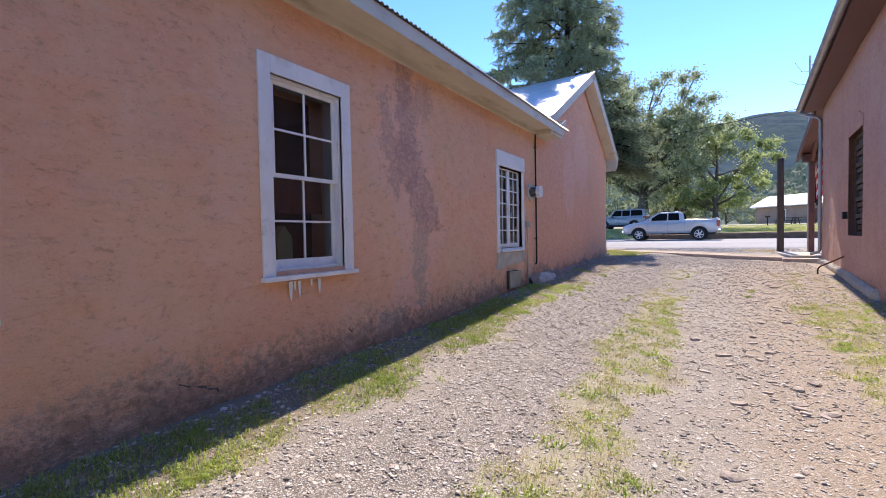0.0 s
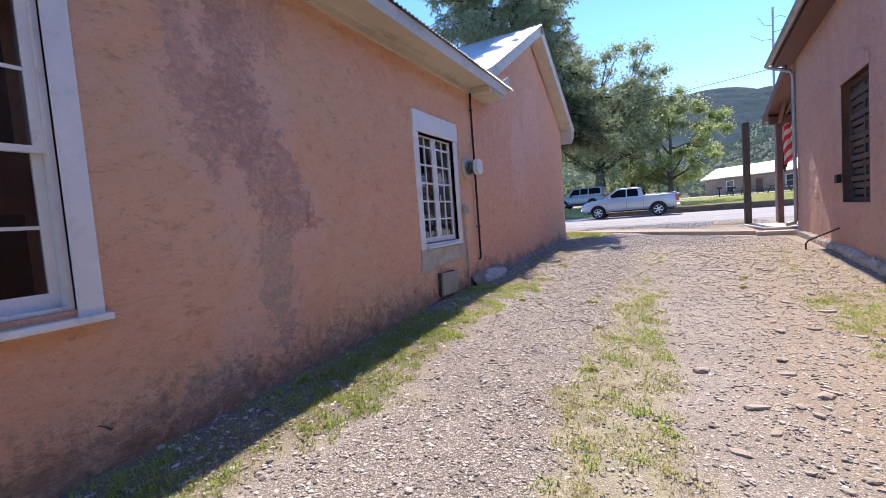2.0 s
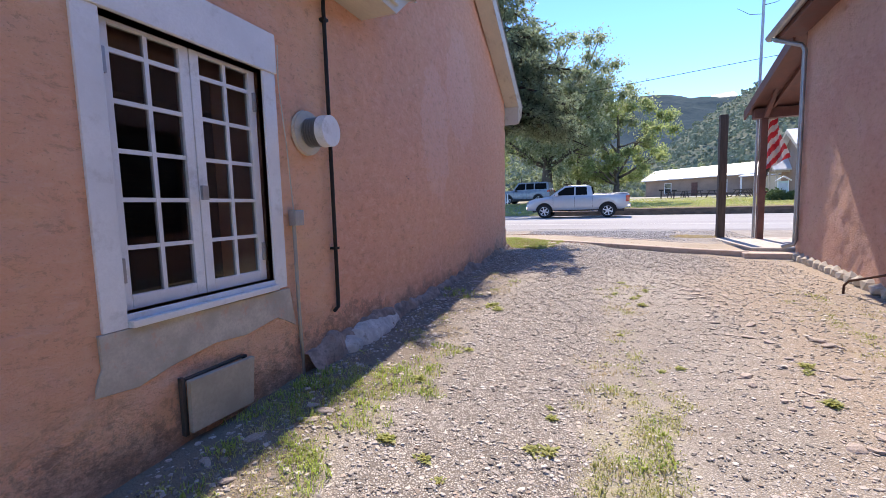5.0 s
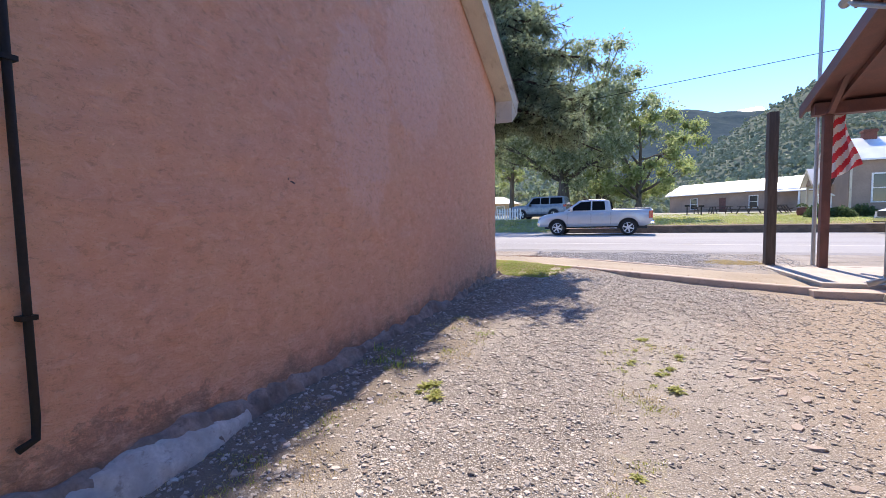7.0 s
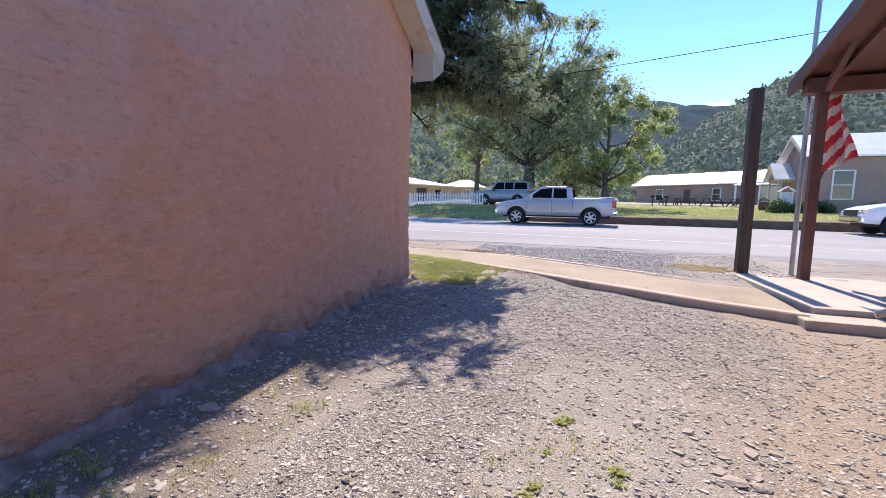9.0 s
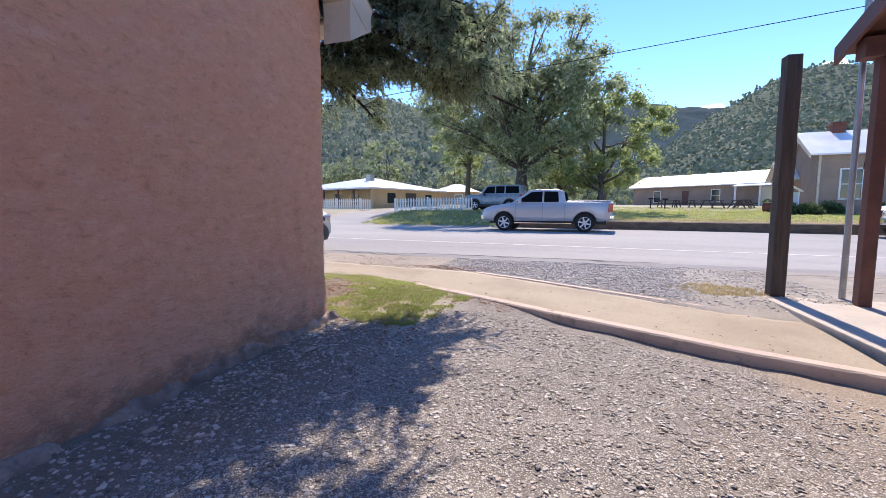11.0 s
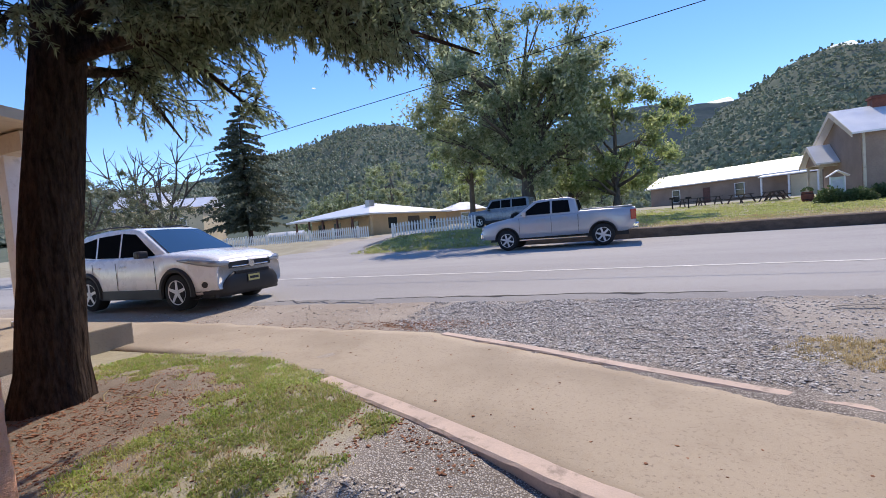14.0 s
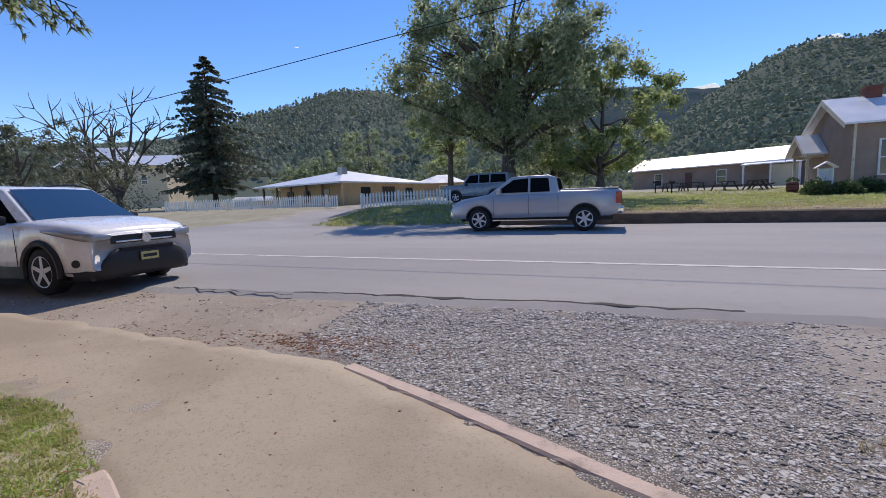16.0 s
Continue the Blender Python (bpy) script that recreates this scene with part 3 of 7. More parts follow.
# ---- the adobe house ----
def wall_grid(name, material, parent, y0, y1, z0f, z1f, holes, depth=0.13, amp=0.02, step=0.06, base=0.0, thick=0.45, top=None):
    """An uneven plastered wall in the plane x = 0 that faces +x, with rectangular openings and their reveals."""
    ys = set(np.arange(y0, y1, step).round(4)) | {round(y1, 4)}
    zs = set(np.arange(z0f, z1f, step).round(4)) | {round(z1f, 4)}
    for a, b, c, d in holes:
        ys = {v for v in ys if abs(v - a) > 0.02 and abs(v - b) > 0.02} | {a, b}
        zs = {v for v in zs if abs(v - c) > 0.02 and abs(v - d) > 0.02} | {c, d}
    ys, zs = sorted(ys), sorted(zs)
    vs, fs, idx = [], [], {}

    def vert(i, k, x=None):
        key = (i, k, x)
        if key not in idx:
            y, z = ys[i], zs[k]
            if x is None:
                e = amp * (field(y, z, 0.8, base) + 0.6 * field(y, z, 2.3, base + 4) + 0.5 * field(y, z, 6.5, base + 9) + 0.45 * field(y, z, 11.0, base + 12) + 0.42 * field(y * 0.8, z * 1.3, 17.0, base + 20))
                edge = min(y1 - y, 0.16)
                e -= 0.16 - math.sqrt(max(0, 0.16 ** 2 - (0.16 - edge) ** 2)) if y1 - y < 0.16 else 0
                low = max(0, 0.32 - (z - (0.18 + 0.033 * y + base * 0)))
                e += 0.05 * low * (1 + field(y, z, 3, 2)) 
                for a, b, c, d in holes:
                    away = math.hypot(max(a - y, 0, y - b), max(c - z, 0, z - d))
                    e *= min(1.0, max(0.0, (away - 0.2) / 0.08))
            else:
                e = x
            idx[key] = len(vs)
            vs.append((e, y, z))
        return idx[key]

    def inside(i, k):
        yc, zc = (ys[i] + ys[i + 1]) / 2, (zs[k] + zs[k + 1]) / 2
        return (top is not None and zc > top(yc)) or any(a < yc < b and c < zc < d for a, b, c, d in holes)

    for i in range(len(ys) - 1):
        for k in range(len(zs) - 1):
            if not inside(i, k):
                fs.append((vert(i, k), vert(i + 1, k), vert(i + 1, k + 1), vert(i, k + 1)))
    n = len(vs)
    for a, b, c, d in holes:
        q = len(vs)
        vs += [(0, a, c), (0, b, c), (0, b, d), (0, a, d), (-thick, a, c), (-thick, b, c), (-thick, b, d), (-thick, a, d)]
        fs += [(q + 1, q, q + 4, q + 5), (q + 2, q + 1, q + 5, q + 6), (q + 3, q + 2, q + 6, q + 7), (q, q + 3, q + 7, q + 4)]
    # the inner face, in strips round the openings
    ye = sorted({y0, y1} | {v for h in holes for v in h[:2]})
    for a, b in zip(ye[:-1], ye[1:]):
        cuts = sorted((h[2], h[3]) for h in holes if h[0] <= a + 1e-6 and h[1] >= b - 1e-6)
        z = z0f
        for c, d in cuts + [(min(z1f, 4.7 if top is None else 3.62),) * 2]:
            if c > z:
                q = len(vs)
                vs += [(-thick, a, z), (-thick, b, z), (-thick, b, c), (-thick, a, c)]
                fs.append((q + 3, q + 2, q + 1, q))
            z = d
    ob = link_mesh(name, vs, fs, material, parent, smooth=True)
    bm = bmesh.new()
    bm.from_mesh(ob.data)
    bmesh.ops.remove_doubles(bm, verts=bm.verts[:], dist=0.0006)
    bm.to_mesh(ob.data)
    bm.free()
    return ob


house = thing("adobe_house", "long pink adobe house with white windows and tin roof", "house", (WALL_X, 0, 0))
HY0, HY1, EAVE = -9.0, 15.88, 3.5
W1, W2, W3 = (2.97, 3.75, 1.12, 2.73), (7.335, 8.315, 1.16, 2.535), (0.45, 1.22, 1.06, 2.66)
wall_grid("wall", M["stucco"], house, HY0, HY1, -0.5, 5.7, (W1, W2, W3), top=lambda y: 3.62 if y < 9.3 else min(5.68 - 0.539 * abs(y - 12.85) - 0.05, 5.6), step=0.035, amp=0.024)
hb = boxes((-9.0, -8.6, HY0, HY1, -0.5, 3.6), (-8.6, -0.46, HY0, HY0 + 0.4, -0.5, 3.6), (-8.6, -0.14, HY1 - 0.42, HY1 - 0.005, -0.5, 3.6))
part("back_wall", hb, M["stucco"], house)
# room surfaces coloured dark so the inside reads as unlit
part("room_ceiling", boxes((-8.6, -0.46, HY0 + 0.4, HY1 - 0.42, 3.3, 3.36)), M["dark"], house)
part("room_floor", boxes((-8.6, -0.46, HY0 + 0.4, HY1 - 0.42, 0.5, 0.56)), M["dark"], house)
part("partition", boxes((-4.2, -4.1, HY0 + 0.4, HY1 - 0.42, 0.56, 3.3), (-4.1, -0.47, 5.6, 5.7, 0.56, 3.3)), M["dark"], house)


def corrugated(name, parent, a, b, c, d, pitch=0.076, amp=0.011, thick=0.004):
    """A ridged tin sheet on the corners a, b (eave) and d, c (ridge); ridges run from eave to ridge."""
    a, b, c, d = map(Vector, (a, b, c, d))
    n = max(2, int((b - a).length / pitch * 4))
    nrm = (b - a).cross(d - a).normalized()
    if nrm.z < 0:
        nrm = -nrm
    vs, fs = [], []
    for i in range(n + 1):
        t = i / n
        off = nrm * (amp * math.sin(2 * math.pi * t * (b - a).length / pitch))
        lo, hi = a.lerp(b, t) + off, d.lerp(c, t) + off
        vs += [lo, hi, lo - nrm * thick, hi - nrm * thick]
    for i in range(n):
        k = 4 * i
        fs += [(k, k + 4, k + 5, k + 1), (k + 2, k + 3, k + 7, k + 6), (k, k + 2, k + 6, k + 4)]
    return link_mesh(name, vs, fs, M["tin"], parent)


# main roof: eave line at the wall, slopes up from the driveway side; the cross gable meets it
EX = 0.40                                        # eave overhang
corrugated("main_roof", house, (EX + 0.03, HY0 - 0.2, 3.56), (EX + 0.03, 9.95, 3.56), (-4.5, 9.95, 5.5), (-4.5, HY0 - 0.2, 5.5))
corrugated("back_roof", house, (-9.4, HY0 - 0.2, 3.4), (-9.4, HY1, 3.4), (-4.5, HY1, 5.5), (-4.5, HY0 - 0.2, 5.5))
GA, GT = (12.85, 5.72), (16.3, 3.86)             # gable apex and tip: y, z
slope = (GA[1] - GT[1]) / (GT[0] - GA[0])
VY = GA[0] - (GA[1] - 3.75) / slope              # foot of the gable's other slope
corrugated("gable_roof", house, (0.33, GT[0], GT[1]), (-9.3, GT[0], GT[1]), (-9.3, GA[0], GA[1]), (0.33, GA[0], GA[1]))
corrugated("gable_roof", house, (0.33, VY, 3.75), (-9.3, VY, 3.75), (-9.3, GA[0], GA[1]), (0.33, GA[0], GA[1]))
part("soffit", boxes((0.0, EX - 0.03, HY0, 9.6, 3.43, 3.45)), M["cream"], house)
part("frieze_board", boxes((0.0, 0.05, HY0, 9.0, 3.36, 3.5), bevel=0.004), M["cream"], house)
part("crown_moulding", boxes((0.05, 0.16, HY0, 9.0, 3.455, 3.5), (0.16, 0.22, HY0, 9.0, 3.47, 3.52)), M["cream"], house)
part("fascia", boxes((EX - 0.035, EX, HY0, 9.62, 3.40, 3.55), bevel=0.003), M["cream"], house)
# thin black strip drawn as the shadow line under the eave
part("shadow_strip", boxes((0.225, 0.24, HY0, 9.0, 3.46, 3.478)), M["iron"], house)
# boxed rake of the cross gable: fascia boards and soffit


def rake(name, y0, z0, y1, z1, drop=0.2):
    d = Vector((0, y1 - y0, z1 - z0)).normalized()
    n = Vector((0, -d.z, d.y))
    if n.z < 0:
        n = -n
    bm = bmesh.new()
    a, b = Vector((0, y0, z0)), Vector((0, y1, z1))
    for x0, x1, t0, t1 in ((0.27, 0.31, 0.02, drop), (0.02, 0.27, drop - 0.03, drop)):
        vs = []
        for x in (x0, x1):
            for p, t in ((a, t0), (b, t0), (b, t1), (a, t1)):
                q = p - n * t
                vs.append(bm.verts.new((x, q.y, q.z)))
        for f in ((3, 2, 1, 0), (4, 5, 6, 7), (0, 1, 5, 4), (1, 2, 6, 5), (2, 3, 7, 6), (3, 0, 4, 7)):
            bm.faces.new([vs[i] for i in f])
    bmesh.ops.recalc_face_normals(bm, faces=bm.faces[:])
    return part(name, bm, M["cream"], house)


rake("rake_board", GT[0], GT[1], GA[0], GA[1], 0.26)
rake("rake_board", VY - 0.28, 3.6, GA[0], GA[1], 0.2)
part("eave_return", prism([(15.86, 3.42), (16.28, 3.66), (16.28, 3.84), (15.86, 3.9)], 0.0, 0.3, "x"), M["cream"], house)
part("eave_return", prism([(8.98, 3.34), (9.62, 3.34), (9.98, 3.62), (9.98, 3.8), (9.5, 3.58), (8.98, 3.58)], 0.012, 0.37, "x"), M["cream"], house)
part("street_eave", boxes((-9.3, 0.02, 16.22, 16.28, 3.66, 3.84), (-9.3, 0.02, 15.88, 16.22, 3.62, 3.66)), M["cream"], house)
# stone and mortar footing that shows along the foot of the gable wall
fv, ff = [], []
nn, across_ = 420, 7
for i in range(nn + 1):
    y = 8.55 + (HY1 + 0.02 - 8.55) * i / nn
    g = gz(WALL_X + 0.15, y)
    k = float(smooth(10.8, 9.2, y))
    h = 0.02 + 0.09 * k + 0.1 * field(y, 0, 1.6, 1) + 0.06 * field(y, 0, 5, 5)
    o = 0.09 + 0.06 * k + 0.08 * field(y, 3, 1.8, 1) + 0.06 * field(y, 3, 6, 1)
    for q in range(across_):
        u = q / (across_ - 1)
        lump = 0.03 * field(y, u, 9, 1) + 0.022 * field(y, u * 2, 23, 4) if 0 < q < across_ - 1 else 0
        fv.append((max(0.0, o * math.sin(u * 1.57) + lump), y, g - 0.1 + (h + 0.16) * math.cos(u * 1.57) + lump * 0.7))
ff = [(across_ * i + k, across_ * i + k + 1, across_ * (i + 1) + k + 1, across_ * (i + 1) + k) for i in range(nn) for k in range(across_ - 1)]
link_mesh("footing", fv, ff, worn("old_mortar", (0.36, 0.27, 0.225), 0.4, 0.95, scale=6, fine=50, bump=0.9, dirt=(0.15, 0.115, 0.1)), house, "rough grey mortar footing", True)
mv = []
for i in range(91):
    y = 8.78 + 1.35 * i / 90
    g = gz(WALL_X + 0.15, y)
    taper = math.sin(math.pi * i / 90) ** 0.5
    h = (0.13 + 0.05 * field(y, 1, 4, 2)) * taper
    o = (0.2 + 0.07 * field(y, 5, 5, 2)) * taper
    for q in range(8):
        u = q / 7 * 1.57
        lump = (0.025 * field(y, u, 8, 6) + 0.02 * field(y, u, 21, 8)) * taper
        mv.append((max(0.0, o * math.sin(u) + lump), y, g - 0.05 + (h + 0.06) * math.cos(u) ** 0.7 + lump))
mf_ = [(8 * i + k, 8 * i + k + 1, 8 * i + 9 + k, 8 * i + 8 + k) for i in range(90) for k in range(7)]
link_mesh("mortar_apron", mv, mf_, worn("pale_mortar", (0.6, 0.55, 0.5), 0.25, 0.95, scale=7, fine=50, bump=0.8, dirt=(0.3, 0.24, 0.2)), house, "pale broken mortar apron at the wall foot", True)
# cracks in the plaster
CRACKS = (((3.78, 0.5), (3.96, 0.36), (4.08, 0.42), (4.2, 0.3), (4.3, 0.24)), ((4.2, 0.45), (4.16, 0.34), (4.2, 0.26)), ((2.2, 0.42), (2.45, 0.33), (2.5, 0.22), (2.72, 0.16)),
          ((10.5, 1.98), (10.65, 1.9), (10.78, 1.86), (10.92, 1.76)), ((10.6, 1.16), (10.73, 1.15), (10.74, 1.02)), ((4.62, 0.62), (4.7, 0.48), (4.68, 0.36)), ((1.98, 2.75), (2.06, 2.69), (2.18, 2.6)))
for n_, line in enumerate(CRACKS):
    kv = []
    for i in range(len(line) - 1):
        for j in range(8):
            t = j / 8
            y, z = (line[i][q] + (line[i + 1][q] - line[i][q]) * t for q in (0, 1))
            wd = 0.0025 + 0.005 * abs(field(y * 3, z * 3, 4.0, n_))
            dy, dz = 0.025 * field(y, z, 11, n_), 0.025 * field(y, z, 11, n_ + 9)
            kv += [(0.003, y + dy - wd, z + dz - wd), (0.003, y + dy + wd, z + dz + wd)]
    kf = [(2 * i, 2 * i + 2, 2 * i + 3, 2 * i + 1) for i in range(len(kv) // 2 - 1)]
    link_mesh("plaster_crack", kv, kf, M["dark"], house, "dark crack in the plaster")
cp = []
for y, z in ((7.2, 1.095), (8.44, 1.08), (8.49, 0.8), (8.3, 0.9), (8.02, 0.86), (7.8, 0.88), (7.52, 0.84), (7.35, 0.8), (7.16, 0.82), (7.2, 0.95)):
    cp.append((y + 0.012 * field(y, z, 9), z))
part("cement_patch", prism(cp, 0.0, 0.022, "x", 0.006), M["plaster_grey"], house, "grey cement patch below the casement window")


def sash_window(name, hole, label, curtain):
    y0, y1, z0, z1 = hole
    win = new(name)
    win.parent = house
    win["label"] = label
    for b_ in ((-0.04, 0.016, y0 - 0.115, y0, z0 - 0.04, z1 + 0.145), (-0.04, 0.016, y1, y1 + 0.115, z0 - 0.04, z1 + 0.145), (-0.04, 0.017, y0 + 0.0005, y1 - 0.0005, z1, z1 + 0.145)):
        part("trim_board", boxes(b_, bevel=0.005), M["white"], win)
    part("sill", boxes((-0.12, 0.06, y0 - 0.135, y1 + 0.135, z0 - 0.075, z0 - 0.038), bevel=0.006), M["white"], win)
    part("jamb", boxes((-0.23, -0.02, y0, y0 + 0.025, z0, z1), (-0.23, -0.02, y1 - 0.025, y1, z0, z1), (-0.23, -0.02, y0 + 0.025, y1 - 0.025, z1 - 0.025, z1), (-0.23, -0.02, y0 + 0.025, y1 - 0.025, z0 - 0.036, z0 + 0.02)), M["white"], win)
    zm = (z0 + z1) / 2
    for a, b, x in ((zm - 0.02, z1 - 0.025, -0.05), (z0 + 0.02, zm + 0.02, -0.085)):
        w = 0.045
        lo = 0.075 if a < zm - 0.1 else 0.035
        part("sash", boxes((x - 0.03, x, y0 + 0.025, y0 + 0.025 + w, a, b), (x - 0.03, x, y1 - 0.025 - w, y1 - 0.025, a, b), (x - 0.03, x, y0 + 0.07, y1 - 0.07, a, a + lo), (x - 0.03, x, y0 + 0.07, y1 - 0.07, b - 0.035, b), bevel=0.003), M["white"], win)
        ym, zc = (y0 + y1) / 2, (a + b) / 2
        part("muntin", boxes((x - 0.026, x - 0.006, ym - 0.009, ym + 0.009, a + lo, b - 0.035), (x - 0.024, x - 0.008, y0 + 0.07, y1 - 0.07, zc - 0.009, zc + 0.009)), M["white"], win)
        g = part("pane", boxes((x - 0.018, x - 0.014, y0 + 0.06, y1 - 0.06, a + lo - 0.01, b - 0.03)), M["glass"], win)
        g.visible_shadow = False
    if curtain:
        cv, cf = [], []
        n = 40
        for i in range(n + 1):
            y = y0 - 0.1 + (y1 - y0 + 0.2) * i / n
            x = -0.3 + 0.018 * math.sin(i * 1.3)
            cv += [(x, y, zm - 0.3), (x, y, zm + 0.02)]
        cf = [(2 * i, 2 * i + 2, 2 * i + 3, 2 * i + 1) for i in range(n)]
        link_mesh("curtain", cv, cf, M["curtain"], win, "short faded red curtain behind the glass", True)
    return win


M["curtain"] = worn("red_curtain_cloth", (0.3, 0.11, 0.08), 0.3, 0.9, scale=8, fine=90)
M["green_card"] = worn("pale_green_wood", (0.42, 0.45, 0.26), 0.15, 0.7)
sash_window("sash_window", W1, "white wooden sash window with small panes", True)
sash_window("sash_window", W3, "white wooden sash window with small panes", False)
bird = thing("toy_house", "pale green wooden toy house on the window ledge", "ornament", (WALL_X - 0.24, 3.22, 1.1))
part("body", prism([(-0.08, 0.0), (0.08, 0.0), (0.08, 0.3), (0.0, 0.41), (-0.08, 0.3)], -0.05, 0.05, "x", 0.004), M["green_card"], bird)
part("base", boxes((-0.07, 0.07, -0.1, 0.1, -0.04, 0.0)), M["green_card"], bird)
part("interior_ledge", boxes((-0.5, -0.16, 2.97, 3.75, 1.02, 1.06)), M["white"], house)

# casement window: two leaves of two by six panes, tall flat head board
y0, y1, z0, z1 = W2
cas = new("casement_window")
cas.parent = house
cas["label"] = "white wooden casement window with many small panes"
for b_ in ((-0.04, 0.016, 7.222, y0, z0 - 0.065, 2.545), (-0.04, 0.016, y1, 8.428, z0 - 0.065, 2.545), (-0.04, 0.028, 7.215, 8.435, 2.5455, 2.80)):
    part("trim_board", boxes(b_, bevel=0.005), M["white"], cas)
part("sill", boxes((-0.1, 0.05, y0 + 0.0005, y1 - 0.0005, z0 - 0.065, z0 - 0.03), (-0.1, 0.012, y0, y1, z0 - 0.03, z0), bevel=0.004), M["white"], cas)
part("head_jamb", boxes((-0.1, 0.0, y0, y1, z1, z1 + 0.045)), M["white"], cas)
ym = (y0 + y1) / 2
for a, b, hs in ((y0 + 0.012, ym - 0.003, y0), (ym + 0.003, y1 - 0.012, y1)):
    x = -0.045
    st = 0.058
    leaf = part("casement", boxes((x - 0.04, x, a, a + st, z0 + 0.005, z1 - 0.004), (x - 0.04, x, b - st, b, z0 + 0.005, z1 - 0.004), (x - 0.04, x, a + st, b - st, z0 + 0.005, z0 + 0.075), (x - 0.04, x, a + st, b - st, z1 - 0.025, z1 - 0.004), bevel=0.004), M["white"], cas)
    za, zb, ya, yb = z0 + 0.075, z1 - 0.025, a + st, b - st
    bars = [(x - 0.032, x - 0.006, (ya + yb) / 2 - 0.011, (ya + yb) / 2 + 0.011, za, zb)]
    bars += [(x - 0.030, x - 0.008, ya, yb, za + 0.232 * k - 0.011, za + 0.232 * k + 0.011) for k in range(1, 6)]
    part("muntin", boxes(*bars), M["white"], cas)
    g = part("pane", boxes((x - 0.022, x - 0.018, ya - 0.01, yb + 0.01, za - 0.01, zb + 0.01)), M["glass"], cas)
    g.visible_shadow = False
    hy = a + 0.02 if hs == y0 else b - 0.02
    for hz in (z0 + 0.2, z1 - 0.2):
        part("hinge", boxes((x - 0.002, x + 0.014, hy - 0.012, hy + 0.012, hz - 0.06, hz + 0.06), bevel=0.003), M["galv"], cas)
# board closet behind the casement
part("window_latch", boxes((-0.014, 0.006, ym - 0.02, ym + 0.02, 1.7, 1.78), bevel=0.003), M["galv"], cas)

vent = thing("wall_vent", "round white metal vent cap on the adobe wall", "vent", (WALL_X, 8.735, 2.2))


def disc(r0, r1, x0, x1, n=32):
    b = Buf()
    b.tube([(x0, 0, 0), ((x0 + x1) / 2, 0, 0), (x1, 0, 0)], [r0, r1, r1], n)
    return b


disc(0.165, 0.16, 0.01, 0.035).out("flange", M["cream"], vent)
disc(0.085, 0.085, 0.035, 0.2).out("core", M["iron"], vent)
for k in range(5):
    disc(0.1, 0.108, 0.05 + k * 0.022, 0.058 + k * 0.022).out("louvre_ring", M["galv"], vent)
disc(0.115, 0.112, 0.165, 0.235).out("cap", M["white"], vent)
pipe = thing("wall_pipe", "thin black iron conduit fixed to the wall", "pipe", (WALL_X, 9.0, 0))
b = Buf()
b.tube([(0.05, -0.02, 3.36), (0.035, 0.0, 3.2), (0.035, 0.005, 0.9), (0.035, 0.0, 0.82), (0.04, -0.06, 0.8)], [0.016] * 5, 10)
b.out("conduit", M["iron"], pipe, "", True)
for z in (1.3, 2.3, 3.1):
    part("clip", boxes((0.0, 0.056, -0.024, 0.03, z, z + 0.02)), M["iron"], pipe)
jb = thing("junction_box", "small grey metal junction box with a conduit below", "junction box", (WALL_X, 8.53, 1.58))
part("box", boxes((0.01, 0.075, -0.045, 0.045, -0.06, 0.05), bevel=0.006), M["galv"], jb)
b = Buf()
b.tube([(0.035, -0.02, -0.06), (0.035, -0.02, -0.6), (0.03, 0.0, -1.16)], [0.013] * 3, 9)
b.out("conduit", M["galv"], jb)
b = Buf()
b.tube([(0.03, -0.01, 0.05), (0.02, -0.03, 0.5), (0.03, -0.09, 0.9), (0.05, -0.1, 1.15)], [0.004] * 4, 6)
b.out("cable", M["cream"], jb)
hat = thing("crawl_hatch", "grey sheet hatch leaning over a crawl opening", "hatch", (WALL_X + 0.03, 7.775, 0.475))
hm = prism([(-0.22, 0.0), (0.2, -0.015), (0.21, 0.275), (-0.23, 0.29)], 0.0, 0.03, "x", 0.004)
hm.transform(pose(0.035, 0, 0, 0, 4, 0))
part("panel", hm, worn("hatch_board", (0.42, 0.385, 0.32), 0.2, 0.7, scale=3, fine=40), hat)
part("frame", boxes((0.0, 0.028, -0.235, -0.215, -0.02, 0.295), (0.0, 0.028, 0.19, 0.205, -0.02, 0.28), (0.0, 0.028, -0.215, 0.19, 0.272, 0.284)), M["wood_dark"], hat)
# lime drips under the sash sill
for y, l, w in ((3.1, 0.17, 0.02), (3.19, 0.14, 0.016), (3.41, 0.13, 0.018), (3.14, 0.08, 0.012), (3.32, 0.06, 0.012)):
    part("lime_drip", prism([(y - w, 1.03), (y + w, 1.03), (y + w * 0.6, 1.03 - l * 0.6), (y + w * 0.3, 1.03 - l), (y - w * 0.4, 1.03 - l * 0.8)], 0.018, 0.026, "x"), M["white"], house, "pale lime drip on the plaster")

# street porch of the adobe house
po = thing("house_porch", "tan plastered porch platform with a white column", "porch", (-8.4, 18.35, 0))
part("platform", boxes((-6.0, 2.0, -1.9, 0.22, 0.5, 0.99), bevel=0.02), M["pave"], po)
part("column", boxes((-0.1, 0.1, -0.02, 0.18, 1.06, 3.55), bevel=0.012), M["white"], po)
part("column_base", boxes((-0.15, 0.15, -0.07, 0.23, 0.99, 1.06), bevel=0.01), M["white"], po)
part("beam", boxes((-6.0, 0.6, -0.04, 0.2, 3.4, 3.66)), M["cream"], po)
part("porch_roof", prism([(-2.2, 3.86), (0.5, 3.66), (0.5, 3.80), (-2.2, 4.0)], -6.0, 0.95, "x"), M["cream"], po)


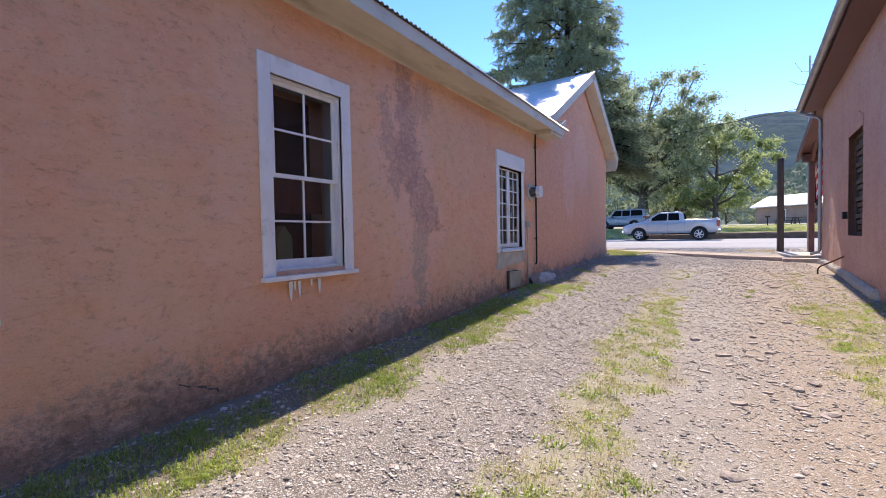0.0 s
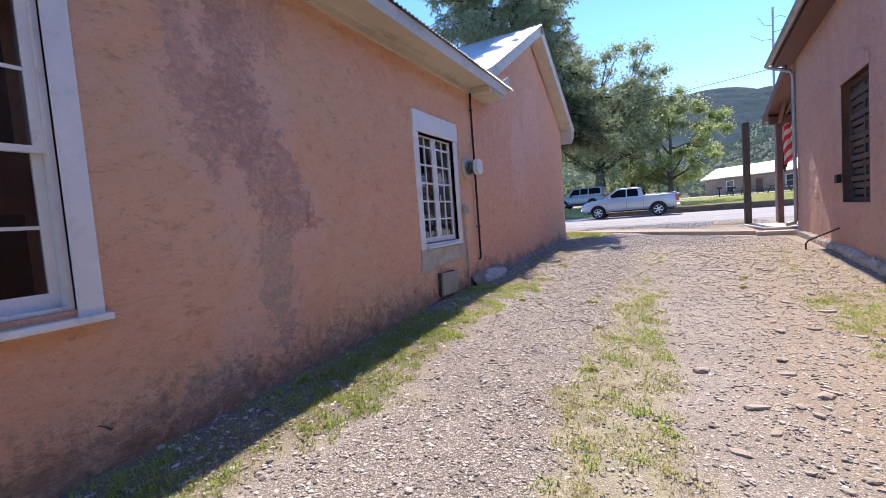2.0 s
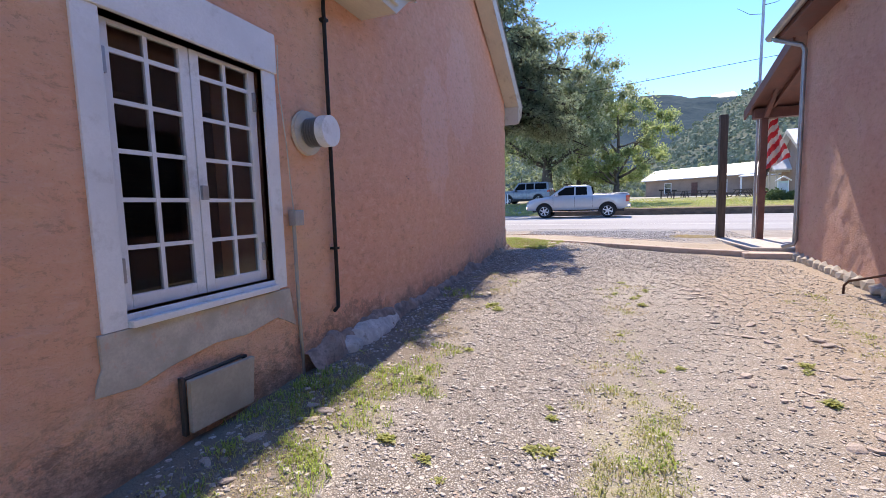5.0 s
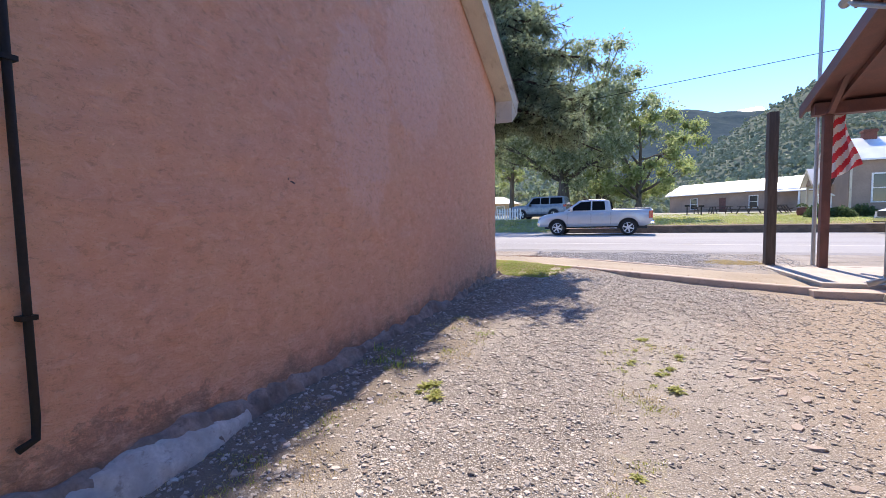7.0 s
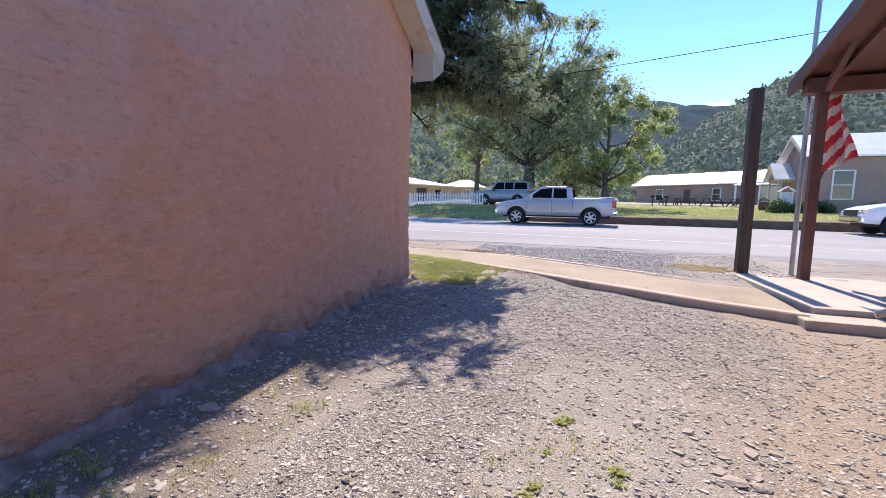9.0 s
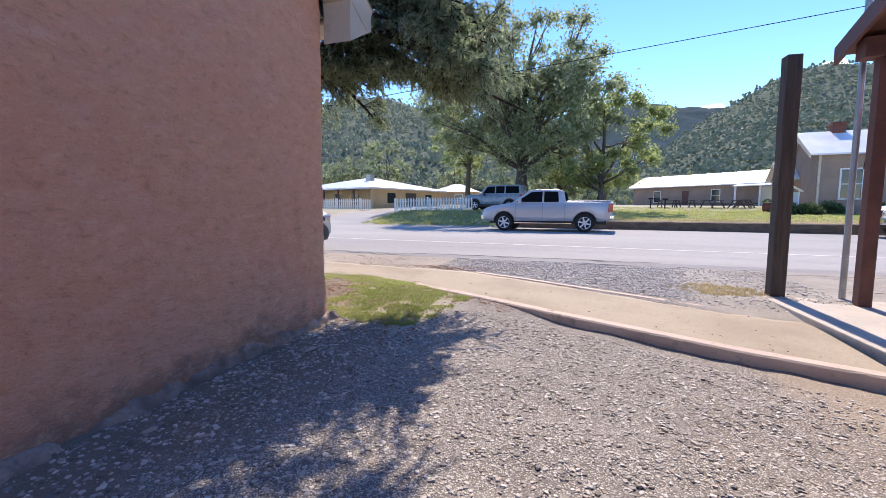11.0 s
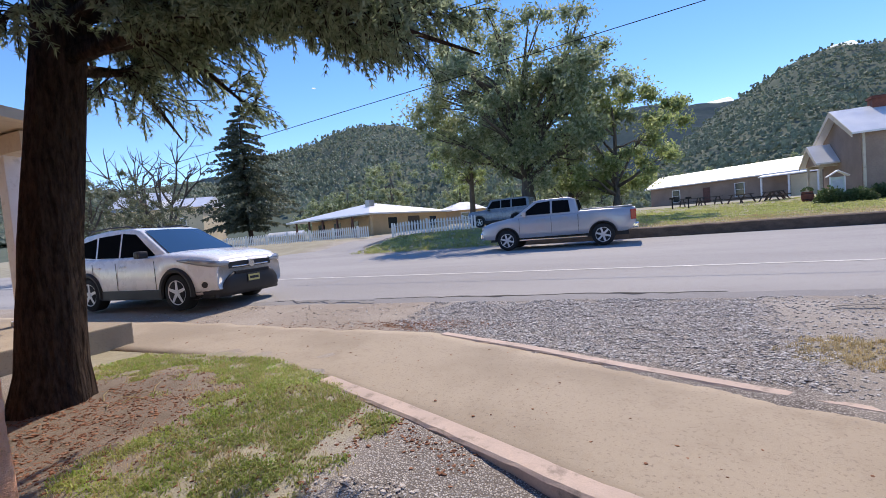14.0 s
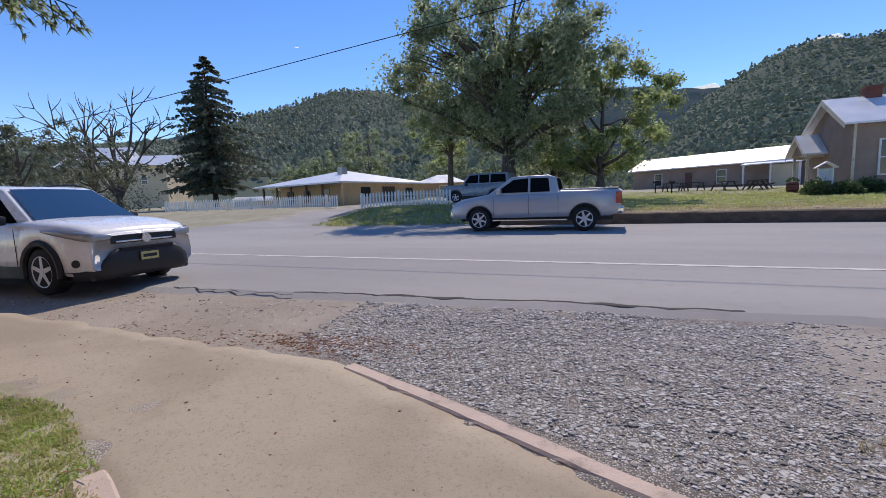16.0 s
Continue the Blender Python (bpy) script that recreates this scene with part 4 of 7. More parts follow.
def flag(name, at, way, label, drop, length, rz, droop):
    """A striped flag on a slanted staff, its cloth in folds."""
    ob = thing(name, label, "flag", at, rz)
    b = Buf()
    tip = Vector(way)
    b.tube([(0, 0, 0), tip], [0.014, 0.012], 8)
    b.out("staff", M["white"], ob)
    n, k = 26, 7
    for s in range(k):
        vs, fs = [], []
        for i in range(n + 1):
            for j in (0, 1):
                u, v = i / n, (s + j) / k
                p = tip * (1 - 0.55 * v) + Vector((0, 0, -u * length))
                p += Vector((0.05 * math.sin(u * 9 + v * 5), 0.06 * math.sin(u * 7 + v * 9), 0)) * (0.3 + u) + Vector((-droop * u * v * 0.5, 0, -0.1 * v * drop))
                vs.append(p)
        fs = [(2 * i, 2 * i + 1, 2 * i + 3, 2 * i + 2) for i in range(n)]
        link_mesh("stripe", vs, fs, M["flag_red"] if s % 2 == 0 else M["flag_white"], ob, "", True)
    return ob


M["flag_red"] = worn("red_cloth", (0.72, 0.05, 0.07), 0.15, 0.8, fine=200, bump=0.05)
M["flag_white"] = worn("white_cloth", (0.75, 0.75, 0.75), 0.08, 0.8, fine=200, bump=0.05)
M["flag_blue"] = worn("navy_cloth", (0.03, 0.04, 0.12), 0.15, 0.8, fine=200, bump=0.05)
M["black_cloth"] = worn("black_cloth", (0.02, 0.02, 0.022), 0.2, 0.8, fine=200, bump=0.05)
flag("striped_flag", (-8.38, 18.55, 2.8), (0.22, 0.42, 0.5), "red and white striped flag hung from the porch column", 1, 0.8, 0, -1.1)

# ---- the shop with the porch ----
shop = thing("adobe_shop", "tall pink adobe shop with gutter and brown porch", "shop", (2.25, 12, 0), -3.43 + 180)
# local frame: wall faces +x, which points to the driveway; local y runs back down the driveway
SW = (0.0, 1.33, 1.25, 3.12)
wall_grid("wall", M["stucco_right"], shop, -3.72, 20.0, -1.0, 4.75, (SW,), base=31.0, step=0.09)
part("back_wall", boxes((-9.0, -8.6, -3.7, 20, -1, 4.7), (-8.6, -0.46, 19.6, 20, -1, 4.7), (-8.6, -0.14, -3.71, -3.3, -0.2, 4.7)), M["stucco_right"], shop)
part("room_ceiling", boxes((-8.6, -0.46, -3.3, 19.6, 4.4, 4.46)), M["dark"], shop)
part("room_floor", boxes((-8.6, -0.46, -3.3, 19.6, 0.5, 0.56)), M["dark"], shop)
corrugated("roof", shop, (0.42, -4.05, 4.66), (0.42, 20.2, 4.66), (-4.5, 20.2, 6.3), (-4.5, -4.05, 6.3))
corrugated("roof", shop, (-9.4, -4.05, 4.66), (-9.4, 20.2, 4.66), (-4.5, 20.2, 6.3), (-4.5, -4.05, 6.3))
part("gable_wall", prism([(-0.02, 4.6), (-8.98, 4.6), (-4.5, 6.15)], -3.7, -3.4, "y"), M["stucco_right"], shop)
part("soffit", boxes((0.0, 0.36, -4.0, 20.1, 4.53, 4.56)), M["wood_red"], shop)
part("fascia", boxes((0.36, 0.39, -4.0, 20.1, 4.5, 4.65)), M["wood_red"], shop)
gb = Buf()
gp = [(0.4, -4.1, 4.64), (0.4, 20.2, 4.62)]
for r in (0.075,):
    m_ = []
    for yy in (-4.1, 20.2):
        for k in range(9):
            a = math.pi * k / 8
            m_.append((0.465 - 0.075 * math.cos(a), yy, 4.64 - 0.085 * math.sin(a)))
    gb.v += m_
    gb.f += [(k, k + 1, k + 10, k + 9) for k in range(8)] + [tuple(range(9))]
gut = gb.out("gutter", M["galv"], shop, "grey half-round rain gutter", True)
ds = Buf()
ds.tube([(0.46, -3.9, 4.58), (0.44, -3.82, 4.5), (0.1, -3.62, 4.3), (0.06, -3.6, 4.2), (0.06, -3.6, 0.85), (0.08, -3.6, 0.78), (0.25, -3.62, 0.72)], [0.04] * 7, 10)
ds.out("downspout", M["galv"], shop, "", True)
sw = part("shop_window", boxes((-0.16, -0.1, 0.0, 0.06, 1.25, 3.12), (-0.16, -0.1, 1.27, 1.33, 1.25, 3.12), (-0.16, -0.1, 0.06, 1.27, 3.06, 3.12), (-0.16, -0.1, 0.06, 1.27, 1.25, 1.32), (-0.15, -0.11, 0.63, 0.7, 1.32, 3.06)), M["wood_dark"], shop, "dark wooden louvred shop window")
for k in range(16):
    bm = boxes((-0.15, -0.135, 0.06, 1.27, 1.36 + k * 0.107, 1.44 + k * 0.107))
    bm.transform(Matrix.Translation((0.02 * (k % 3), 0, 0)))
    part("slat", bm, M["wood_dark"], sw)
part("lintel", prism([(-0.06, 3.12), (1.39, 3.12), (1.36, 3.3), (1.0, 3.42), (0.33, 3.42), (-0.03, 3.3)], -0.02, 0.014, "x"), M["stucco_right"], shop, "worn plaster lintel arch")
bx = thing("meter_box", "small dark box on the shop wall", "box", (2.235, 12.05, 1.64), 180 - 3.43)
part("case", boxes((0.0, 0.06, -0.07, 0.07, -0.07, 0.07), bevel=0.01), M["iron"], bx)
# porch of the shop
shed = thing("shop_porch", "brown timber porch roof on posts over a slab", "porch", (0, 0, 0))
part("post", boxes((2.58, 2.715, 18.32, 18.455, 0.66, 3.5), bevel=0.012), M["wood_red"], shed)
part("post", boxes((6.2, 6.37, 18.3, 18.47, 0.66, 3.5), bevel=0.012), M["wood_red"], shed)
part("beam", boxes((2.42, 9.0, 18.28, 18.49, 3.5, 3.72), bevel=0.008), M["wood_red"], shed)
part("porch_roof", prism([(18.72, 3.66), (18.72, 3.74), (15.85, 4.64), (15.85, 4.54)], 2.36, 9.2, "x"), M["wood_red"], shed)
part("rake_board", prism([(18.74, 3.55), (18.74, 3.76), (15.9, 4.65), (15.9, 4.42)], 2.32, 2.36, "x"), M["wood_red"], shed)
part("brace", prism([(18.35, 3.5), (18.2, 3.5), (17.6, 4.0), (17.75, 4.0)], 2.6, 2.68, "x"), M["wood_red"], shed)
for k in range(8):
    part("rafter", prism([(18.7, 3.56), (18.7, 3.655), (15.86, 4.53), (15.86, 4.44)], 2.75 + k * 0.8, 2.81 + k * 0.8, "x"), M["wood_red"], shed)
sl = boxes((1.85, 9.0, 16.02, 18.75, 0.3, 0.665), bevel=0.012)
for v in sl.verts:
    if v.co.x < 2:
        v.co.x += -0.12 if v.co.y > 18 else 0.02
tagged(part("porch_slab", sl, M["slab"]), "pale concrete slab under the shop porch", "slab", kind="structure")
tagged(part("step", boxes((1.64, 3.4, 15.62, 16.01, 0.3, 0.6), bevel=0.02), M["kerb"]), "low tan concrete step at the porch slab", "step", kind="structure")
post = thing("wooden_post", "free-standing dark weathered square wooden post", "post", (1.91, 18.77, 0.6), 4)
pb = boxes((-0.085, 0.085, -0.085, 0.085, -0.2, 3.12), bevel=0.012)
bmesh.ops.subdivide_edges(pb, edges=[e for e in pb.edges if e.calc_length() > 2], cuts=14)
for v in pb.verts:
    v.co.x += 0.012 * field(v.co.z, 1, 2.5)
    v.co.y += 0.012 * field(v.co.z, 6, 2.5)
part("shaft", pb, M["wood_dark"], post)
mast = thing("metal_mast", "thin grey metal mast with a wire antenna", "mast", (2.63, 18.78, 0.6))
b = Buf()
b.tube([(0, 0, 0), (0, 0, 3.3), (0.02, 0, 6.3)], [0.036, 0.034, 0.03], 10)
b.out("pole", M["galv"], mast)
b = Buf()
b.tube([(0, 0, 0.0), (0, 0, 0.05)], [0.11, 0.1], 12)
b.out("foot", M["concrete"], mast)
for k, (dx, dz, l) in enumerate(((-0.5, 0.25, 1), (0.6, 0.3, 1), (-0.35, 0.5, 1), (0.4, 0.1, 1))):
    b = Buf()
    b.tube([(0.02, 0, 5.4 + 0.2 * k), (dx * 0.5, 0.05, 5.45 + 0.2 * k), (dx, 0.1, 5.4 + dz + 0.15 * k)], [0.008, 0.006, 0.004], 6)
    b.out("antenna_wire", M["iron"], mast)
hung = thing("striped_flag", "red and white striped flag draped from the shop porch post", "flag", (2.72, 18.5, 2.35))
b = Buf()
b.tube([(0, 0, 0.55), (0.1, 0.12, 1.28)], [0.013, 0.011], 8)
b.out("staff", M["white"], hung)
cloth, nu, nw = {}, 18, 44
spots_ = [[Vector((0.04 + 0.46 * u * (0.55 + 0.45 * w) - 0.03 * math.sin(w * 5) + 0.03 * math.sin(11 * u + 3 * w), 0.1 + 0.05 * math.sin(13 * u + 2 * w) * (0.4 + w), 1.26 - 1.3 * w - 0.1 * u * (1 - w) + 0.28 * u * w))
           for u in np.linspace(0, 1, nu + 1)] for w in np.linspace(0, 1, nw + 1)]
for p in range(nw):
    for q in range(nu):
        band = int(8.5 * (p + 0.5) / nw + 2.6 * (q + 0.5) / nu)
        cloth.setdefault(band, []).append((p, q))
for band, cells in sorted(cloth.items()):
    b = Buf()
    for p, q in cells:
        k = len(b.v)
        b.v += [spots_[p][q], spots_[p + 1][q], spots_[p + 1][q + 1], spots_[p][q + 1]]
        b.f.append((k, k + 1, k + 2, k + 3))
    b.out("stripe", M["flag_red"] if band % 2 == 0 else M["flag_white"], hung)
bf = thing("black_flag", "dark flag hung below the striped flag", "flag", (2.74, 18.72, 3.1))
vs = [(0.14 * u + 0.05 * math.sin(v * 4), 0.08 * math.sin(u * 4 + v * 3), -0.8 * v - 0.2 * u) for v in np.linspace(0, 1, 12) for u in np.linspace(0, 1, 6)]
link_mesh("cloth", vs, [(r * 6 + k, r * 6 + k + 1, r * 6 + k + 7, r * 6 + k + 6) for r in range(11) for k in range(5)], M["black_cloth"], bf, "", True)
# bent iron pipe that sticks out of the ground by the shop
bp = thing("bent_pipe", "thin rusty bent pipe sticking out of the ground", "pipe", (1.9, 12.62, 0))
b = Buf()
b.tube([(0, 0, 0.3), (0.0, -0.02, 0.54), (0.03, -0.06, 0.6), (0.25, -0.8, 0.84)], [0.014] * 4, 8)
b.out("pipe", worn("rusty_iron", (0.1, 0.05, 0.035), 0.4, 0.9), bp)
# stone footing of the shop
for i in range(26):
    y = 15.55 - 0.24 * i
    s = 0.09 + 0.03 * rng.random()
    bm = bmesh.new()
    bmesh.ops.create_icosphere(bm, subdivisions=1, radius=1.0)
    for v in bm.verts:
        v.co = Vector((v.co.x * 0.09, v.co.y * (0.12 + 0.03 * rng.random()), v.co.z * s)) + rand_unit() * 0.012
    xw = 2.25 + 0.06 * (y - 12)
    bm.transform(Matrix.Translation((-(0.0), 0, 0)))
    st = part("footing_stone", bm, M["plaster_grey"], None)
    st.parent = shop
    st.matrix_parent_inverse = shop.matrix_world.inverted()
    st.matrix_basis = pose(xw - 0.02, y, gz(xw, y) + 0.05, 0, 0, rng.uniform(-20, 20))


# ---- vehicles ----
def paint(name, base, metal=0.0, rough=0.28):
    m = Mat(name, rough, metal, 0.5)
    n = m.noise(2.5, 5, 0.6)
    m.color(m.mix(m.ramp(n, 0.4, 0.75, 0, 0.35), base, tuple(x * 0.82 for x in base)))
    m.rough(m.ramp(m.noise(6, 4), 0.3, 0.8, rough - 0.05, rough + 0.12))
    m.b.inputs["Coat Weight"].default_value = 0.6
    m.b.inputs["Coat Roughness"].default_value = 0.06
    return m.m


M["silver"] = paint("silver_paint", (0.48, 0.49, 0.515), 0.4, 0.33)
M["carwhite"] = paint("white_car_paint", (0.88, 0.88, 0.88))
M["bluegrey"] = paint("blue_grey_paint", (0.2, 0.24, 0.29))
M["tyre"] = worn("tyre_rubber", (0.025, 0.025, 0.026), 0.3, 0.85, fine=80)
M["alloy"] = worn("alloy_rim", (0.68, 0.68, 0.69), 0.12, 0.4, 0.25)
M["trim"] = worn("black_plastic", (0.03, 0.03, 0.032), 0.25, 0.55, fine=150)
M["chrome"] = worn("chrome", (0.75, 0.75, 0.76), 0.06, 0.14, 1.0, bump=0.02)
# blue base colour paints in the sky that the windscreen reflects
M["bluescreen"] = Mat("windscreen_sky_tint", 0.04, 0, 0.5).color((0.02, 0.06, 0.13)).m
M["carglass"] = Mat("tinted_glass", 0.12, 0, 0.0).color((0.008, 0.01, 0.012)).m
M["lamp"] = Mat("clear_lamp", 0.08, 0.3, 0.6).color((0.36, 0.38, 0.4)).m
M["redlamp"] = Mat("red_lamp", 0.15, 0, 0.5).color((0.4, 0.02, 0.02)).m
M["amber"] = Mat("plate_yellow", 0.5, 0, 0.4).color((0.62, 0.52, 0.2)).m


def wheel(parent, x, y, r, width, out, rim, spokes=5):
    """A wheel with its axle along y; out: +1 when its face looks to +y."""
    b = Buf()
    prof = [(-0.46, 0.66), (-0.5, 0.92), (-0.38, 1.0), (0.38, 1.0), (0.5, 0.92), (0.46, 0.66)]
    b.tube([(0, u * width, 0) for u, _ in prof], [q * r for _, q in prof], 30, cap=False)
    ty = b.out("wheel", M["tyre"], parent, "", True)
    ty.location = (x, y, r)
    d = Buf()
    d.tube([(0, out * (0.22 * width), 0), (0, out * 0.3 * width, 0)], [r * 0.66, r * 0.66], 26)
    d.out("brake_disc", M["trim"], ty)
    d = Buf()
    d.tube([(0, out * 0.36 * width, 0), (0, out * 0.49 * width, 0), (0, out * 0.52 * width, 0)], [r * 0.58, r * 0.62, r * 0.67], 30, cap=False)
    for k in range(spokes):
        a = 2 * math.pi * (k + 0.25) / spokes
        v = Vector((math.cos(a), 0, math.sin(a)))
        t = Vector((-math.sin(a), 0, math.cos(a)))
        q = len(d.v)
        for rr, hw in ((0.08, 0.10), (0.64, 0.075)):
            for yy in (0.50, 0.36):
                for sgn in (-1, 1):
                    d.v.append(v * rr * r + t * sgn * hw * r + Vector((0, out * yy * width, 0)))
        d.f += [(q, q + 1, q + 5, q + 4), (q + 2, q + 6, q + 7, q + 3), (q, q + 4, q + 6, q + 2), (q + 1, q + 3, q + 7, q + 5)]
    d.tube([(0, out * 0.34 * width, 0), (0, out * 0.53 * width, 0)], [r * 0.17, r * 0.13], 16)
    d.out("rim", rim, ty)
    return ty


def car_body(parent, name, mat, L, W, wheels, wr, shoulder, bottom, plan, n=150, crown=0.03):
    """A body lofted along x; shoulder(x) and bottom(x) give its upper and lower line, plan(x) its half width."""
    xs = sorted(set(list(np.linspace(-L / 2, L / 2, n))))
    vs, fs, ring = [], [], 9
    for x in xs:
        hw, zs, zb = plan(x), shoulder(x), bottom(x)
        for wx in wheels:
            d = abs(x - wx)
            ar = wr * 1.2
            if d < ar:
                zb = max(zb, wr + math.sqrt(ar * ar - d * d) * 1.0)
        zb = min(zb, zs - 0.16)
        h = zs - zb
        sec = [(hw - 0.05, zb), (hw - 0.01, zb + 0.04), (hw, zb + 0.35 * h), (hw - 0.012, zb + 0.62 * h), (hw - 0.03, zs - 0.07), (hw - 0.085, zs - 0.012), (hw - 0.2, zs + crown * 0.3), (hw * 0.45, zs + crown * 0.8), (0, zs + crown)]
        vs += [(x, s * u, v) for s in (1,) for u, v in sec] + [(x, -u, v) for u, v in sec]
    m = 2 * ring
    for i in range(len(xs) - 1):
        for k in range(ring - 1):
            a = i * m + k
            fs.append((a, a + 1, a + m + 1, a + m))
            c = i * m + ring + k
            fs.append((c + 1, c, c + m, c + m + 1))
    for i, rev in ((0, False), (len(xs) - 1, True)):
        q = [i * m + k for k in range(ring)] + [i * m + ring + k for k in range(ring - 2, -1, -1)]
        fs.append(tuple(q[::-1] if rev else q))
    return link_mesh(name, vs, fs, mat, parent, smooth=True)


def cabin(parent, mat, side, wb, wt, zroof, panes):
    """The cabin above the shoulder: side = (x, z) outline from rear foot over the roof to the front foot."""
    def half(z):
        zl = min(p[1] for p in side)
        return wb + (wt - wb) * (z - zl) / (zroof - zl)
    b = bmesh.new()
    l = [b.verts.new((x, half(z), z)) for x, z in side]
    r = [b.verts.new((x, -half(z), z)) for x, z in side]
    b.faces.new(l)
    b.faces.new(r[::-1])
    for i in range(len(side)):
        k = (i + 1) % len(side)
        b.faces.new((l[k], l[i], r[i], r[k]))
    bmesh.ops.recalc_face_normals(b, faces=b.faces[:])
    bmesh.ops.bevel(b, geom=b.edges[:], offset=0.045, segments=3, affect="EDGES", profile=0.6)
    part("roof", b, mat, parent, "", True)
    for outline in panes:
        for s in (1, -1):
            g = bmesh.new()
            f = [g.verts.new((x, s * (half(z) + 0.006), z)) for x, z in outline]
            q = [g.verts.new((x, s * (half(z) - 0.01), z)) for x, z in outline]
            g.faces.new(f if s < 0 else f[::-1])
            for i in range(len(f)):
                k = (i + 1) % len(f)
                g.faces.new((f[i], f[k], q[k], q[i]))
            bmesh.ops.recalc_face_normals(g, faces=g.faces[:])
            part("side_window", g, M["carglass"], parent)
    return half


def screen(parent, name, p0, p1, w0, w1, lift=0.008, mat="carglass"):
    """A front or rear screen between two heights, as a slightly bowed pane."""
    d = (Vector((p1[0], 0, p1[1])) - Vector((p0[0], 0, p0[1]))).normalized()
    nrm = Vector((-d.z, 0, d.x)) if d.x < 0 else Vector((-d.z, 0, d.x))
    if nrm.z < 0:
        nrm = -nrm
    vs, fs = [], []
    for i in range(9):
        t = -1 + i / 4
        for p, w in ((p0, w0), (p1, w1)):
            vs.append(Vector((p[0], t * w, p[1])) + nrm * (lift + 0.015 * (1 - t * t)))
    fs = [(2 * i, 2 * i + 1, 2 * i + 3, 2 * i + 2) for i in range(8)]
    return link_mesh(name, vs, fs, M[mat], parent, smooth=True)


def pickup(name, label, at, rz, mat, L=5.9, W=2.06, wb=3.67, wr=0.41, size=0.89):
    car = thing(name, label, "pickup truck", at, rz)
    car.scale = (size, size, size)
    xf, xr = wb / 2 + 0.03, -wb / 2 + 0.03

    def shoulder(x):
        return float(np.interp(x, (-2.95, -2.9, -0.98, -0.95, 1.3, 1.75, 2.5, 2.85, 2.95), (1.33, 1.36, 1.38, 1.3, 1.3, 1.29, 1.17, 1.05, 0.95)))

    def bottom(x):
        return float(np.interp(x, (-2.95, -2.6, 2.5, 2.95), (0.62, 0.5, 0.46, 0.5)))

    def plan(x):
        return W / 2 - 0.06 * max(0, (abs(x) - 2.4) / 0.55) ** 2 - 0.0
    car_body(car, "body", mat, L, W, (xf, xr), wr, shoulder, bottom, plan)
    side = [(-0.98, 1.26), (-0.83, 1.86), (-0.6, 1.935), (0.45, 1.94), (0.72, 1.9), (1.62, 1.27)]
    panes = [[(-0.66, 1.36), (-0.6, 1.83), (0.02, 1.85), (0.02, 1.36)], [(0.1, 1.36), (0.1, 1.85), (0.62, 1.82), (1.3, 1.36)]]
    cabin(car, mat, side, W / 2 - 0.1, W / 2 - 0.27, 1.94, panes)
    screen(car, "windscreen", (1.56, 1.31), (0.78, 1.87), 0.8, 0.66)
    screen(car, "rear_window", (-0.965, 1.36), (-0.85, 1.82), 0.7, 0.6)
    part("tonneau_cover", boxes((-2.86, -1.03, -W / 2 + 0.14, W / 2 - 0.14, 1.38, 1.43), bevel=0.015), mat, car)
    part("underbody", boxes((-2.7, 2.6, -W / 2 + 0.17, W / 2 - 0.17, 0.36, 1.0)), M["trim"], car)
    for s in (1, -1):
        part("rocker_step", boxes((-1.25, 1.35, s * (W / 2 - 0.03) - 0.06, s * (W / 2 - 0.03) + 0.06, 0.36, 0.42), bevel=0.015), M["chrome"], car)
        part("headlight", boxes((2.62, 2.93, s * 0.82 - 0.15, s * 0.82 + 0.15, 0.86, 1.02), bevel=0.02), M["lamp"], car)
        part("tail_light", boxes((-2.965, -2.78, s * 0.94 - 0.075, s * 0.94 + 0.085, 0.9, 1.27), bevel=0.015), M["redlamp"], car)
        part("door_mirror", boxes((1.02, 1.18, s * 1.06 - 0.1, s * 1.06 + 0.1, 1.3, 1.5), bevel=0.03), mat, car)
        for x in (-0.55, 0.3):
            part("door_handle", boxes((x, x + 0.18, s * (W / 2 - 0.003) - 0.02, s * (W / 2 - 0.003) + 0.02, 1.14, 1.18), bevel=0.008), mat, car)
        for x in (-0.95, 0.06, 1.32):
            part("door_gap", boxes((x, x + 0.012, s * (W / 2 + 0.0005) - 0.006, s * (W / 2 + 0.0005) + 0.002, 0.58, 1.25)), M["trim"], car)
        for x in (xf, xr):
            wheel(car, x, s * (W / 2 - 0.14), wr, 0.27, s, M["alloy"], 6)
            b = Buf()
            b.tube([(x + wr * 1.21 * math.cos(a), s * (W / 2 - 0.01), wr + wr * 1.21 * math.sin(a)) for a in np.linspace(0.15, math.pi - 0.15, 20)], [0.022] * 20, 6)
            b.out("arch_lip", M["trim"], car)
    part("front_bumper", boxes((2.55, 3.0, -0.98, 0.98, 0.5, 0.78), bevel=0.06), M["chrome"], car)
    part("rear_bumper", boxes((-3.05, -2.7, -0.98, 0.98, 0.58, 0.78), bevel=0.05), M["chrome"], car)
    part("grille", boxes((2.85, 2.975, -0.6, 0.6, 0.78, 1.03), bevel=0.02), M["trim"], car)
    part("tailgate_line", boxes((-2.962, -2.95, -0.8, 0.8, 0.92, 1.3)), mat, car)
    part("antenna_fin", boxes((-0.5, -0.3, -0.02, 0.02, 1.93, 2.0), bevel=0.01), mat, car)
    return car


